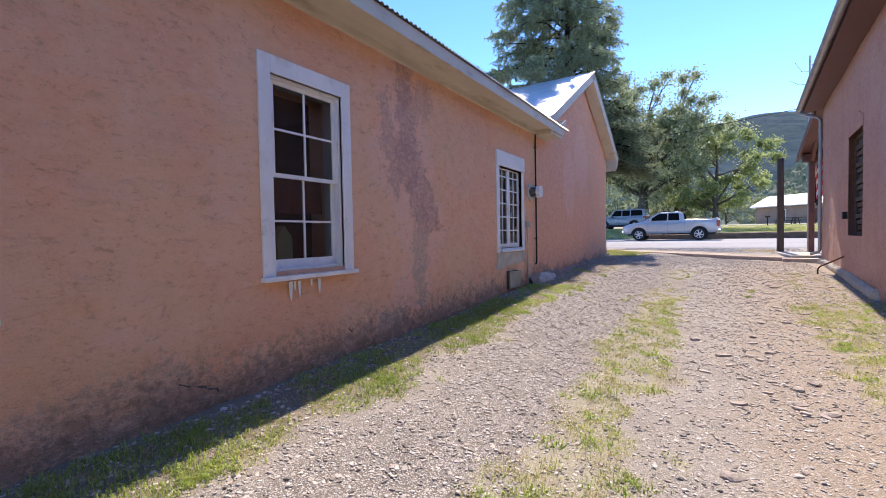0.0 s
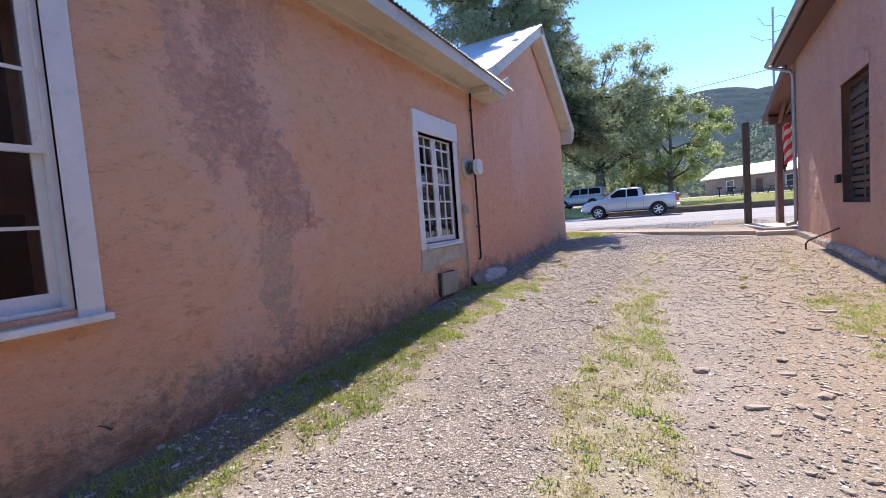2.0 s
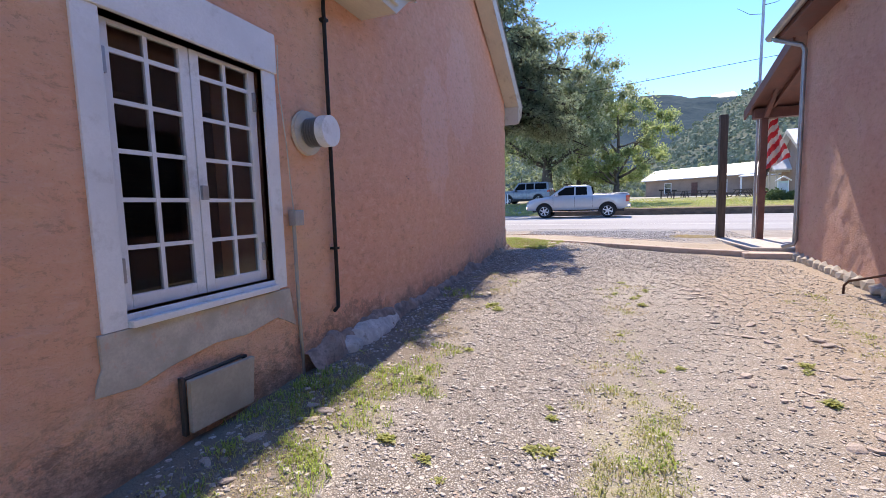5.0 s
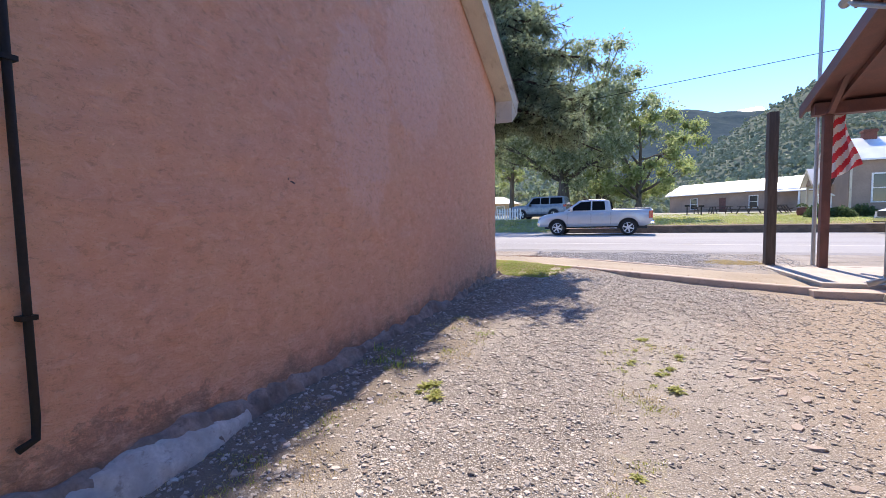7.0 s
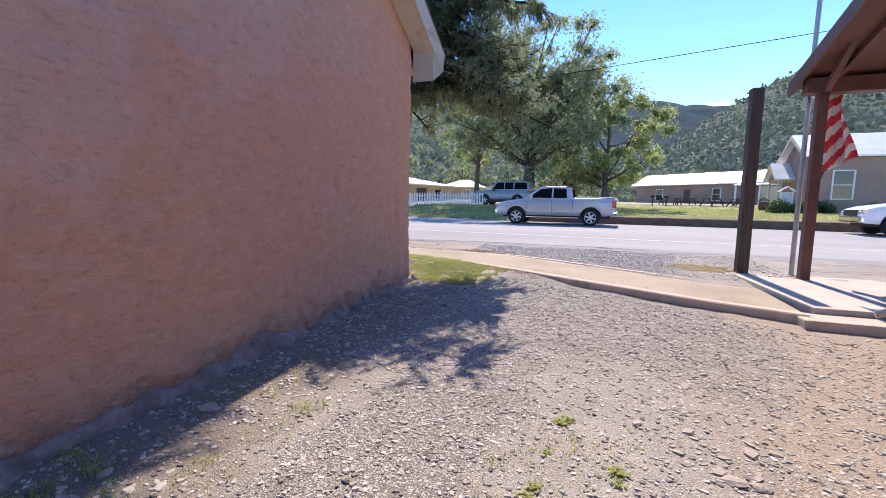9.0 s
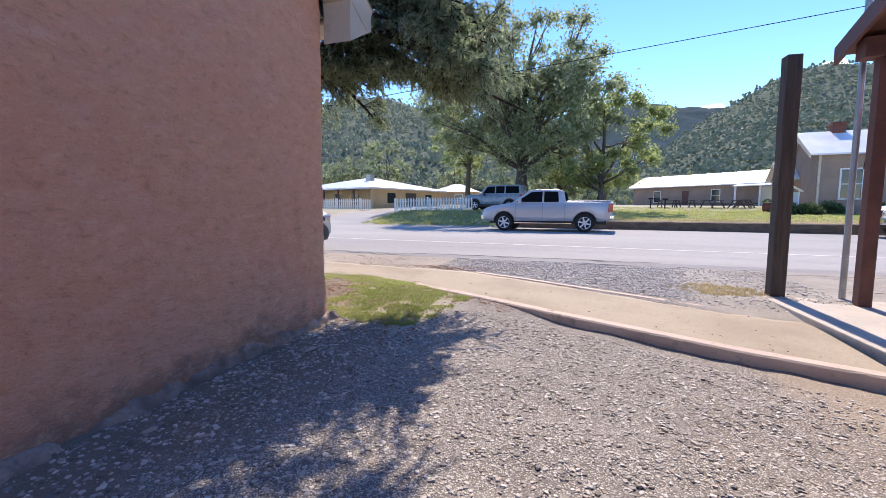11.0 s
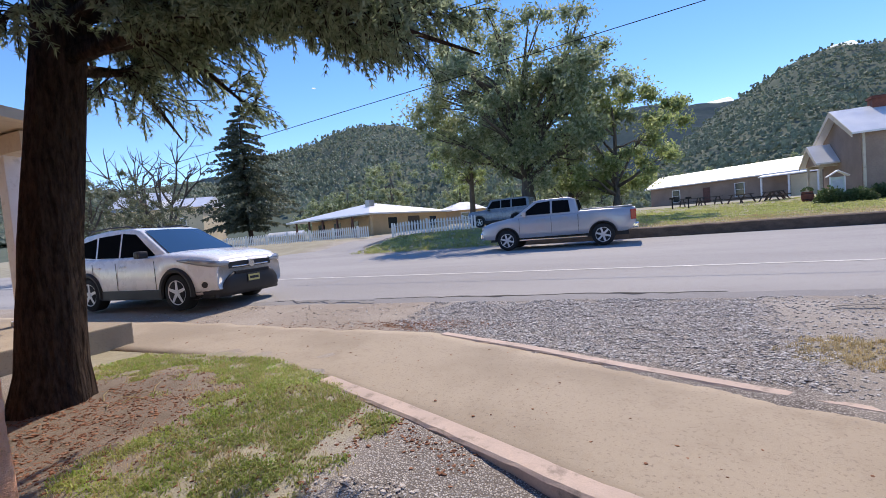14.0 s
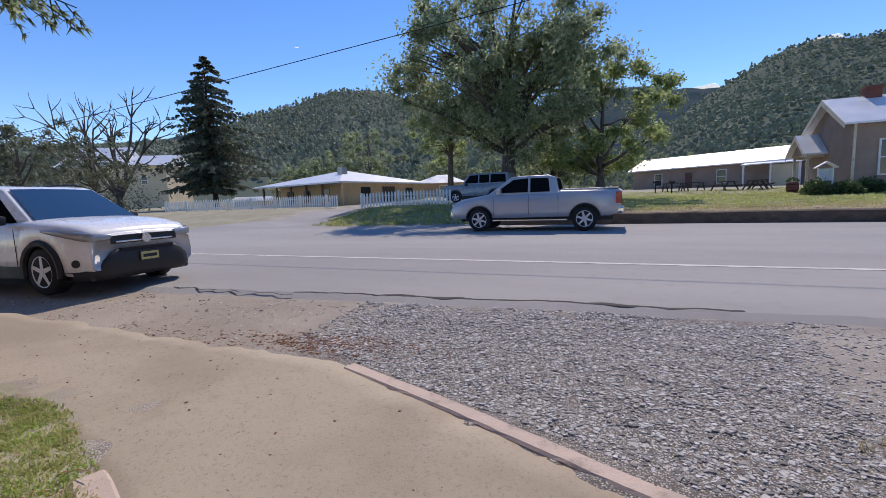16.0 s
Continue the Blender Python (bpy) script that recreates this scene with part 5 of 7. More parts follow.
def suv(name, label, at, rz, mat, L=4.57, W=1.84, wb=2.66, wr=0.35, boxy=False, k=1.0):
    car = thing(name, label, "car", at, rz)
    xf, xr = wb / 2 + 0.03, -wb / 2 + 0.03

    def shoulder(x):
        if boxy:
            return float(np.interp(x, (-2.28, -2.2, 0.9, 1.9, 2.2, 2.28), (1.1, 1.15, 1.15, 1.1, 1.05, 0.95)))
        return float(np.interp(x, (-2.285, -2.2, -1.2, 0.6, 1.0, 1.5, 1.9, 2.1, 2.22, 2.285), (1.0, 1.12, 1.1, 1.08, 1.1, 1.07, 1.02, 0.975, 0.92, 0.82)))

    def bottom(x):
        return float(np.interp(x, (-2.285, -1.9, 1.9, 2.285), (0.42, 0.3, 0.28, 0.36)))

    def plan(x):
        return W / 2 - 0.13 * max(0, (x - 1.4) / 0.88) ** 2.2 - 0.07 * max(0, (-x - 1.5) / 0.78) ** 2
    car_body(car, "body", mat, L, W, (xf, xr), wr, shoulder, bottom, plan)
    if boxy:
        side = [(-2.18, 1.1), (-2.1, 1.75), (-1.9, 1.8), (0.35, 1.8), (0.5, 1.76), (0.95, 1.12)]
        panes = [[(-2.0, 1.2), (-1.95, 1.68), (-1.0, 1.7), (-1.0, 1.2)], [(-0.9, 1.2), (-0.9, 1.7), (-0.25, 1.7), (-0.25, 1.2)], [(-0.17, 1.2), (-0.17, 1.7), (0.4, 1.68), (0.75, 1.2)]]
        cabin(car, mat, side, W / 2 - 0.08, W / 2 - 0.2, 1.8, panes)
        screen(car, "windscreen", (0.93, 1.17), (0.54, 1.72), 0.7, 0.62)
    else:
        side = [(-2.12, 0.98), (-1.95, 1.42), (-1.62, 1.6), (-0.9, 1.665), (-0.1, 1.66), (0.15, 1.6), (1.12, 1.04)]
        panes = [[(-1.9, 1.17), (-1.72, 1.44), (-1.2, 1.53), (-1.12, 1.1)], [(-1.06, 1.1), (-1.13, 1.54), (-0.42, 1.57), (-0.36, 1.08)], [(-0.3, 1.08), (-0.36, 1.57), (0.05, 1.53), (0.78, 1.06)]]
        cabin(car, mat, side, W / 2 - 0.07, W / 2 - 0.27, 1.665, panes)
        screen(car, "windscreen", (1.1, 1.075), (0.2, 1.59), 0.76, 0.6, mat="bluescreen")
        screen(car, "rear_window", (-2.07, 1.12), (-1.94, 1.42), 0.66, 0.56)
        for s in (1, -1):
            b = Buf()
            b.tube([(-1.65, s * 0.6, 1.62), (-1.5, s * 0.6, 1.69), (-0.9, s * 0.6, 1.72), (-0.3, s * 0.6, 1.71), (-0.1, s * 0.6, 1.66)], [0.018] * 5, 8)
            b.out("roof_rail", M["trim"], car)
            rim_ = [(x, plan(x) + 0.006) for x in np.linspace(1.46, 2.26, 12)] + [(2.285, y) for y in (0.72, 0.6, 0.5)]
            hv = []
            for k_, (x, y) in enumerate(rim_):
                u = k_ / 14
                lo, hi = 0.93 - 0.15 * min(1, u * 1.35), 0.965 - 0.09 * max(0, u - 0.3) / 0.7
                hv += [(x - 0.06, s * (y - 0.06), hi), (x, s * y, hi - 0.01), (x + 0.008, s * (y + 0.006), (lo + hi) / 2), (x, s * y, lo), (x - 0.06, s * (y - 0.06), lo)]
            hf = [(5 * a_ + b_, 5 * a_ + b_ + 1, 5 * a_ + b_ + 6, 5 * a_ + b_ + 5) for a_ in range(14) for b_ in range(4)]
            link_mesh("headlight", hv, hf, M["lamp"], car, "clear swept-back headlight", True)
            fl = Buf()
            fl.tube([(2.02, s * 0.8, 0.47), (2.05, s * 0.872, 0.47)], [0.06, 0.055], 16)
            fl.out("fog_lamp", M["trim"], car)
        bv = []
        for i in range(25):
            y = -0.9 + 0.075 * i
            o = max(0.0, abs(y) - 0.55) / 0.35
            xf_, top_ = 2.335 - 0.3 * o * o, 0.64 - 0.3 * min(1, max(0.0, abs(y) - 0.48) / 0.36)
            bv += [(xf_ - 0.3, y, top_), (xf_ - 0.02, y, top_), (xf_, y, top_ - 0.04), (xf_, y, 0.3), (xf_ - 0.08, y, 0.21), (xf_ - 0.3, y, 0.21)]
        bfc = [(6 * i + k, 6 * i + k + 1, 6 * i + 7 + k, 6 * i + 6 + k) for i in range(24) for k in range(5)]
        link_mesh("front_bumper", bv, bfc, M["trim"], car, "black plastic bumper", True)
        part("air_intake", boxes((2.28, 2.345, -0.42, 0.42, 0.6, 0.66), bevel=0.01), M["tyre"] if "tyre" in M else M["trim"], car)
        part("front_skirt", boxes((1.85, 2.2, -0.78, 0.78, 0.2, 0.32), bevel=0.03), M["trim"], car)
        part("grille", boxes((2.12, 2.27, -0.5, 0.5, 0.79, 0.82), (2.15, 2.3, -0.45, 0.45, 0.735, 0.76), bevel=0.006), M["chrome"], car)
        part("grille_mesh", boxes((2.1, 2.29, -0.52, 0.52, 0.72, 0.84)), M["trim"], car)
        bd = Buf()
        bd.tube([(2.27, 0, 0.775), (2.32, 0, 0.775)], [0.075, 0.07], 20)
        bd.out("badge", M["chrome"], car)
        pl = part("licence_plate", boxes((2.335, 2.352, -0.16, 0.16, 0.42, 0.58), bevel=0.004), M["trim"], car)
        part("plate_face", boxes((2.352, 2.356, -0.14, 0.14, 0.44, 0.56)), M["amber"], pl)
        part("plate_mark", boxes((2.356, 2.358, -0.11, 0.11, 0.475, 0.525)), M["trim"], pl)
        b = Buf()
        b.tube([(0.95, 0.1, 1.11), (0.75, 0.5, 1.26)], [0.01, 0.007], 6)
        b.out("wiper", M["trim"], car)
        b = Buf()
        b.tube([(0.97, -0.55, 1.09), (0.8, -0.1, 1.23)], [0.01, 0.007], 6)
        b.out("wiper", M["trim"], car)
    part("underbody", boxes((-2.1, 2.0, -W / 2 + 0.16, W / 2 - 0.16, 0.22, 0.8)), M["trim"], car)
    for s in (1, -1):
        part("rocker_trim", boxes((xr + wr * 1.15, xf - wr * 1.15, s * (W / 2 - 0.02) - 0.03, s * (W / 2 - 0.02) + 0.03, 0.23, 0.42), bevel=0.015), M["trim"], car)
        part("door_mirror", boxes((0.5, 0.66, s * (W / 2 + 0.07) - 0.1, s * (W / 2 + 0.07) + 0.1, 1.04, 1.18), bevel=0.04), M["trim"], car)
        part("tail_light", boxes((-2.27, -2.05, s * (W / 2 - 0.12) - 0.06, s * (W / 2 - 0.12) + 0.07, 0.95, 1.12), bevel=0.02), M["redlamp"], car)
        for x in (-1.08, -0.33, 0.82):
            part("door_gap", boxes((x, x + 0.006, s * (W / 2 + 0.0005) - 0.006, s * (W / 2 + 0.0005) + 0.002, 0.42, 0.98)), M["trim"], car)
        for x in (-1.0, -0.2):
            part("door_handle", boxes((x, x + 0.16, s * (W / 2 - 0.005) - 0.02, s * (W / 2 - 0.005) + 0.02, 0.88, 0.915), bevel=0.008), mat, car)
        for x in (xf, xr):
            wheel(car, x, s * (W / 2 - 0.12), wr, 0.23, s, M["alloy"], 5)
            b = Buf()
            b.tube([(x + wr * 1.2 * math.cos(a), s * (W / 2 - 0.012), wr + wr * 1.2 * math.sin(a)) for a in np.linspace(-0.2, math.pi + 0.2, 22)], [0.05] * 22, 6)
            b.out("arch_trim", M["trim"], car)
    part("rear_bumper", boxes((-2.32, -2.0, -0.8, 0.8, 0.35, 0.6), bevel=0.05), M["trim"], car)
    return car


TRUCK_Z = 0.69 + 0.013 * (30.7 - 19) + 0.02
pickup("silver_pickup", "silver crew-cab pickup truck parked by the road", (-2.24, 31.05, TRUCK_Z), 180 - 2.5, M["silver"])
pickup("white_pickup", "white pickup truck parked along the far kerb", (11.2, 30.4, TRUCK_Z), 180 - 4, M["carwhite"])
suv("white_car", "white compact car with black bumper trim parked roadside", (-9.45, 21.45, 0.735), -1.0, M["carwhite"])
suv("boxy_car", "blue-grey boxy off-road car parked behind the fence", (-7.2, 44.0, gz(-7.2, 44.0)), 172, M["bluegrey"], L=4.5, boxy=True)


# ---- trees ----
def broadleaf(name, label, at, height, spread, mat, n_leaf, leaf, seed, trunk_r=0.4, fork=0.3, clumps=70, squash=0.75, bark="bark_grey", lean=(0, 0)):
    r = random.Random(seed)
    tree = thing(name, label, "tree", at)
    wood = Buf()
    top = Vector((lean[0], lean[1], height * 0.8))
    stem = [Vector((0, 0, -0.2)), Vector((0.1 * r.uniform(-1, 1), 0, height * 0.12)), Vector((lean[0] * 0.3, lean[1] * 0.3, height * fork)), top * 0.7 + Vector((r.uniform(-0.4, 0.4), r.uniform(-0.4, 0.4), 0)), top]
    wood.tube(stem, [trunk_r * 1.35, trunk_r, trunk_r * 0.8, trunk_r * 0.4, 0.05], 10)
    tips = []
    centre = Vector((lean[0], lean[1], height * (0.5 + fork * 0.35)))
    rz = height - centre.z
    for k in range(clumps):
        d = rand_unit(r)
        q = r.random() ** 0.4
        p = centre + Vector((d.x * spread * q, d.y * spread * q, d.z * rz * q * (1.0 if d.z > 0 else squash)))
        p += Vector((1, 1, 0.6)) * 0.2 * spread * noise.noise(p * 0.35)
        if p.z < height * fork * 0.75:
            continue
        tips.append(p)
        if k % 5 == 0:
            t = r.uniform(0.1, 0.75)
            s = stem[2].lerp(top, t)
            if s.z > p.z:
                s = stem[2].lerp(top, 0.05)
            mid = s.lerp(p, 0.5) + Vector((r.uniform(-0.4, 0.4), r.uniform(-0.4, 0.4), 0.08 * (p - s).length))
            th = trunk_r * 0.5 * (1 - t * 0.6)
            wood.tube([s, s.lerp(mid, 0.5) + Vector((0, 0, -0.1)), mid, mid.lerp(p, 0.55) + rand_unit(r) * 0.15, p], [th, th * 0.8, th * 0.55, th * 0.3, 0.02], 6)
            for _ in range(3):
                e = p + rand_unit(r) * spread * 0.13
                wood.tube([mid, mid.lerp(e, 0.6) + rand_unit(r) * 0.2, e], [th * 0.3, th * 0.18, 0.012], 5)
    wood.out("trunk", M[bark], tree, "", True)
    lv = Buf()
    per = n_leaf // max(1, len(tips))
    for p in tips:
        cr = spread * r.uniform(0.1, 0.21)
        for _ in range(per):
            d = rand_unit(r)
            q = p + Vector((d.x, d.y, d.z * 0.75)) * cr * min(1.2, abs(r.gauss(0, 0.62)))
            way = (rand_unit(r) + Vector((0, 0, -0.5))).normalized()
            lv.leaf(q, way, rand_unit(r), leaf * r.uniform(0.6, 1.3), leaf * r.uniform(0.35, 0.6))
    lv.out("crown", mat, tree)
    return tree


broadleaf("cottonwood_tree", "tall cottonwood tree with open grey-green crown", (-5.6, 45.5, gz(-5.6, 45.5)), 14.4, 7.4, M["leaf_big"], 66000, 0.27, 11, 0.5, 0.18, 200, 0.9)
broadleaf("cottonwood_tree", "rounded light green cottonwood tree on the lawn", (0.2, 48.5, gz(0, 48.5)), 10.6, 4.7, M["leaf_light"], 34000, 0.26, 12, 0.28, 0.12, 70, 1.0)
broadleaf("cottonwood_tree", "spreading yellow-green cottonwood behind the fence", (-11.2, 50.5, gz(-11, 50.5)), 10.5, 4.0, M["leaf_light"], 9000, 0.28, 13, 0.25, 0.3, 55, 0.8)
broadleaf("cottonwood_tree", "dark shaded cottonwood behind the parked truck", (-3.4, 53.5, gz(-3, 53)), 9.5, 4.4, M["leaf_big"], 11000, 0.3, 14, 0.3, 0.1, 60, 1.0)
broadleaf("orchard_tree", "olive green garden tree beside the road", (-27.5, 30.5, gz(-27, 30.5)), 5.6, 3.0, M["leaf_olive"], 7000, 0.16, 15, 0.16, 0.3, 55, 0.7)
broadleaf("orchard_tree", "olive green garden tree with pale leaves", (-31.5, 36.5, gz(-31, 36.5)), 6.5, 3.6, M["leaf_olive"], 7000, 0.18, 16, 0.18, 0.25, 55, 0.7)
broadleaf("orchard_tree", "rounded green tree behind the tan house", (-29.5, 71, gz(-29, 71)), 9.5, 4.8, M["leaf_big"], 6000, 0.35, 17, 0.25, 0.2, 45, 0.9)
broadleaf("orchard_tree", "dark green tree beside the tan house", (-17.5, 66, gz(-17, 66)), 6.5, 2.6, M["leaf_big"], 3500, 0.3, 18, 0.2, 0.15, 35, 1.0)


def dead_tree(at, height, seed):
    r = random.Random(seed)
    t = thing("dead_tree", "bare grey dead branches above pale green shoots", "tree", at)
    b = Buf()

    def grow(p, d, l, th, depth):
        pts, rad = [p], [th]
        for k in range(3):
            d = (d + rand_unit(r) * 0.22 + Vector((0, 0, 0.05))).normalized()
            p = p + d * l / 3
            pts.append(p)
            rad.append(th * (1 - 0.22 * (k + 1)))
        b.tube(pts, rad, 6)
        if depth:
            for _ in range(3 if depth > 1 else 2):
                grow(pts[r.choice((2, 3))], (d + rand_unit(r) * 0.75).normalized(), l * r.uniform(0.5, 0.75), th * 0.58, depth - 1)
    for k in range(5):
        a = 2 * math.pi * k / 5
        grow(Vector((0, 0, height * 0.12)), Vector((0.5 * math.cos(a), 0.5 * math.sin(a), 1)).normalized(), height * 0.46, 0.2, 3)
    b.tube([(0, 0, -0.2), (0, 0, height * 0.14)], [0.3, 0.2], 9)
    b.out("trunk", M["deadwood"], t)
    lv = Buf()
    for _ in range(2000):
        q = Vector((r.gauss(-3.0, 1.8), r.gauss(0, 2.0), abs(r.gauss(height * 0.1, height * 0.07))))
        lv.leaf(q, rand_unit(r), rand_unit(r), 0.3, 0.14)
    lv.out("foliage", M["leaf_olive"], t)
    return t


dead_tree((-41.5, 45.0, gz(-41, 45)), 11.5, 5)


def fir_far(at, height, radius, seed, label):
    r = random.Random(seed)
    t = thing("spruce_tree", label, "tree", at)
    b = Buf()
    b.tube([(0, 0, -0.3), (0, 0, height * 0.5), (0, 0, height)], [height * 0.018, height * 0.011, 0.02], 8)
    b.out("trunk", M["bark"], t)
    lv = Buf()
    lev = 34
    for k in range(lev):
        f = (k / (lev - 1)) ** 0.9
        z = height * (0.12 + 0.87 * f)
        rad = radius * (1 - f) ** 0.75 * r.uniform(0.45, 1.2) * min(1.0, 0.5 + f * 2.2) + 0.2
        for j in range(max(4, int(12 * (1 - f)) + 3)):
            a = r.uniform(0, 2 * math.pi)
            rr = rad * r.uniform(0.6, 1.15)
            for s in range(16):
                u = (s + r.random()) / 16
                p = Vector((math.cos(a) * rr * u, math.sin(a) * rr * u, z - 0.22 * rr * u * u + 0.05 * rr * u))
                for _ in range(4):
                    lv.leaf(p, (Vector((math.cos(a), math.sin(a), -0.6)) + rand_unit(r) * 0.9).normalized(), rand_unit(r), 0.5 * (0.6 + (1 - f) * 0.5), 0.2)
    lv.out("crown", M["needle_far"], t)
    return t


fir_far((-38.5, 53.0, gz(-38, 53)), 15.6, 6.8, 3, "dark green spruce tree standing behind the fence")


def near_fir():
    """The fir at the house corner: rough trunk, limbs, and hanging needle sprays."""
    r = random.Random(21)
    base = Vector((-4.835, 16.855, gz(-4.835, 16.855)))

    def heart(z):
        """The middle of the leaning trunk at a height."""
        return Vector((0.05 * min(z, 4.5), 0.1 * min(z, 4.5), z))

    t = thing("fir_tree", "old fir with rough brown bark and drooping branches", "tree", base)
    b = Buf()
    pts, rad = [], []
    for k in range(26):
        z = -0.2 + k * 0.5
        pts.append(heart(z) + Vector((0.02 * math.sin(k * 0.7), 0.02 * math.cos(k * 0.9), 0)))
        rad.append(0.23 * (1 - 0.9 * k / 26) + (0.09 * math.exp(-(z + 0.2) / 0.2)))
    n = 28
    side_v = []
    for p, q in zip(pts, rad):
        for k in range(n):
            a = 2 * math.pi * k / n
            rr = q * (1 + 0.10 * noise.noise(Vector((math.cos(a) * 2.5, math.sin(a) * 2.5, p.z * 0.9))) + 0.05 * math.sin(9 * a + p.z * 2))
            side_v.append(p + Vector((math.cos(a) * rr, math.sin(a) * rr, 0)))
    b.v = side_v
    b.f = [(i * n + k, i * n + (k + 1) % n, (i + 1) * n + (k + 1) % n, (i + 1) * n + k) for i in range(25) for k in range(n)]
    b.out("trunk", M["bark"], t, "", True)
    lv, tw = Buf(), Buf()

    def inside_house(p):
        q = p + base
        return (q.y < 16.05 and q.z < 6.0) or (q.x < -2.5 and q.y < 16.4 and q.z < 6.4)

    def spray(p, d, length, big):
        """A hanging twig with needles along it."""
        q = p.copy()
        step = 0.045 * big
        way = d.copy()
        for s in range(max(3, int(length / step))):
            way = (way + Vector((0, 0, -0.1)) + rand_unit(r) * 0.22).normalized()
            q = q + way * step
            for _ in range(7):
                o = (rand_unit(r) + way * 0.8).normalized()
                sd = o.cross(way)
                lv.blade(q, o, sd.normalized() if sd.length > 0.01 else Vector((1, 0, 0)), r.uniform(0.035, 0.07) * big, 0.016 * big)
        tw.tube([p, p.lerp(q, 0.5), q], [0.005, 0.004, 0.002], 3, cap=False)

    count = 118
    for k in range(count):
        f = k / (count - 1)
        low = k < 40
        if low:
            z = 2.75 + 2.6 * (k / 40) ** 1.2
            a = radians(r.uniform(-16, 34) if k % 3 else r.uniform(25, 95)) if k % 5 else radians(r.uniform(60, 300))
            ln = float(np.interp(z, (2.75, 4.0, 5.4), (3.45, 3.05, 2.2))) * r.uniform(0.7, 1.08) * (1 if a < 0.6 else 0.42) if k % 5 else r.uniform(0.8, 1.5)
        else:
            z = 5.3 + 6.6 * (k - 40) / (count - 41)
            a = 2.399963 * k + r.uniform(-0.3, 0.3)
            ln = (3.9 - 2.7 * ((z - 5.3) / 6.6) ** 1.2) * r.uniform(0.8, 1.1)
            if math.cos(a) > 0:
                ln = min(ln, float(np.interp(z, (5.3, 6.3, 12), (2.3, 1.7, 1.0))) / max(0.25, math.cos(a)))
            if math.sin(a) > 0:
                ln = min(ln, 2.0 / max(0.3, math.sin(a)))
        dirv = Vector((math.cos(a), math.sin(a), 0.12))
        if z < 5.6 and base.y + math.sin(a) * ln < 16.3 and base.x + math.cos(a) * ln < -2.75:
            ln = min(ln, 0.5 / max(0.2, -math.sin(a)))
        s = heart(z)
        mid = s + dirv * ln * 0.5 + Vector((0, 0, 0.1))
        end = s + dirv * ln + Vector((0, 0, -0.1 * ln - r.uniform(0.1, 0.55)))
        th = 0.05 * (1 - 0.6 * f) + 0.012
        lb_ = Buf()
        lb_.tube([s, s.lerp(mid, 0.5), mid, mid.lerp(end, 0.55) + Vector((0, 0, 0.04)), end], [th, th * 0.85, th * 0.65, th * 0.4, 0.008], 7)
        lb_.out("limb", M["bark"], t, "", True)
        near = z < 5.3
        big = 1.15 if near else 2.3
        knots = [r.uniform(0.25, 1.0) for _ in range(max(2, int(ln * 2.2)))]
        for j in range(int(ln * (22 if near else 8))):
            u = min(1.0, max(0.15, r.choice(knots) + r.gauss(0, 0.05)))
            p = (s.lerp(mid, u * 2) if u < 0.5 else mid.lerp(end, u * 2 - 1)).copy()
            sd = Vector((-math.sin(a), math.cos(a), 0)) * r.choice((-1, 1))
            out = (sd * r.uniform(0.4, 1) + dirv * r.uniform(0.2, 0.9) + Vector((0, 0, r.uniform(-0.5, 0.25)))).normalized()
            e = p + out * r.uniform(0.15, 0.8) * (1.15 - 0.5 * u)
            if inside_house(e):
                continue
            tw.tube([p, p.lerp(e, 0.5) + Vector((0, 0, 0.02)), e], [0.008, 0.006, 0.003], 4, cap=False)
            for m_ in range(5):
                q = p.lerp(e, r.uniform(0.2, 1.0))
                spray(q, (out * 0.6 + rand_unit(r) * 0.6 + Vector((0, 0, -0.35))).normalized(), r.uniform(0.1, 0.3) if near else r.uniform(0.25, 0.5), big)
    tagged(tw.out("twig_work", M["bark"], t), kind="stuff")
    tagged(lv.out("foliage", M["needle"], t), kind="stuff")
    return t


near_fir()


# ---- across the road ----
# stone edging wall of the lawn
rv, rf = [], []
xs_ = list(np.arange(-4.2, 60, 0.35))
for x in xs_:
    y = 33.05 - 0.1 * x
    h = 1.25 + 0.025 * field(x, 0, 1.3) + 0.012 * field(x, 0, 5)
    o = 0.03 * field(x, 2, 2.0)
    rv += [(x, y - 0.14 + o, 0.6), (x, y - 0.12 + o, h - 0.03), (x, y - 0.06, h), (x, y + 0.2, h + 0.01), (x, y + 0.24, 0.6)]
rf = [(5 * i + k, 5 * i + 5 + k, 5 * i + 6 + k, 5 * i + 1 + k) for i in range(len(xs_) - 1) for k in range(4)]
M["edgestone"] = worn("dark_edging_stone", (0.16, 0.115, 0.085), 0.4, 0.9, scale=3, fine=25, bump=0.8, stretch=(1, 1, 2))
tagged(link_mesh("lawn_wall", rv, rf, M["edgestone"]), "low dark stone wall that edges the lawn", "wall", kind="structure")
pv2, pf2 = [], []
for y in np.arange(32.3, 50, 0.5):
    xm = -15.2 + 0.02 * (y - 32) ** 1.2 - max(0, 35 - y) * 0.2
    hw = 1.5 + max(0, 36 - y) * 0.8
    for x in np.linspace(xm - hw, xm + hw, 9):
        pv2.append((x, y, gz(x, y) + 0.03))
n9 = len(pv2) // 9
pf2 = [(i * 9 + k, i * 9 + k + 1, i * 9 + 10 + k, i * 9 + 9 + k) for i in range(n9 - 1) for k in range(8)]
tagged(link_mesh("side_lane", pv2, pf2, M["asphalt"], smooth=True), "short grey asphalt lane between the picket fences", "lane", kind="structure")

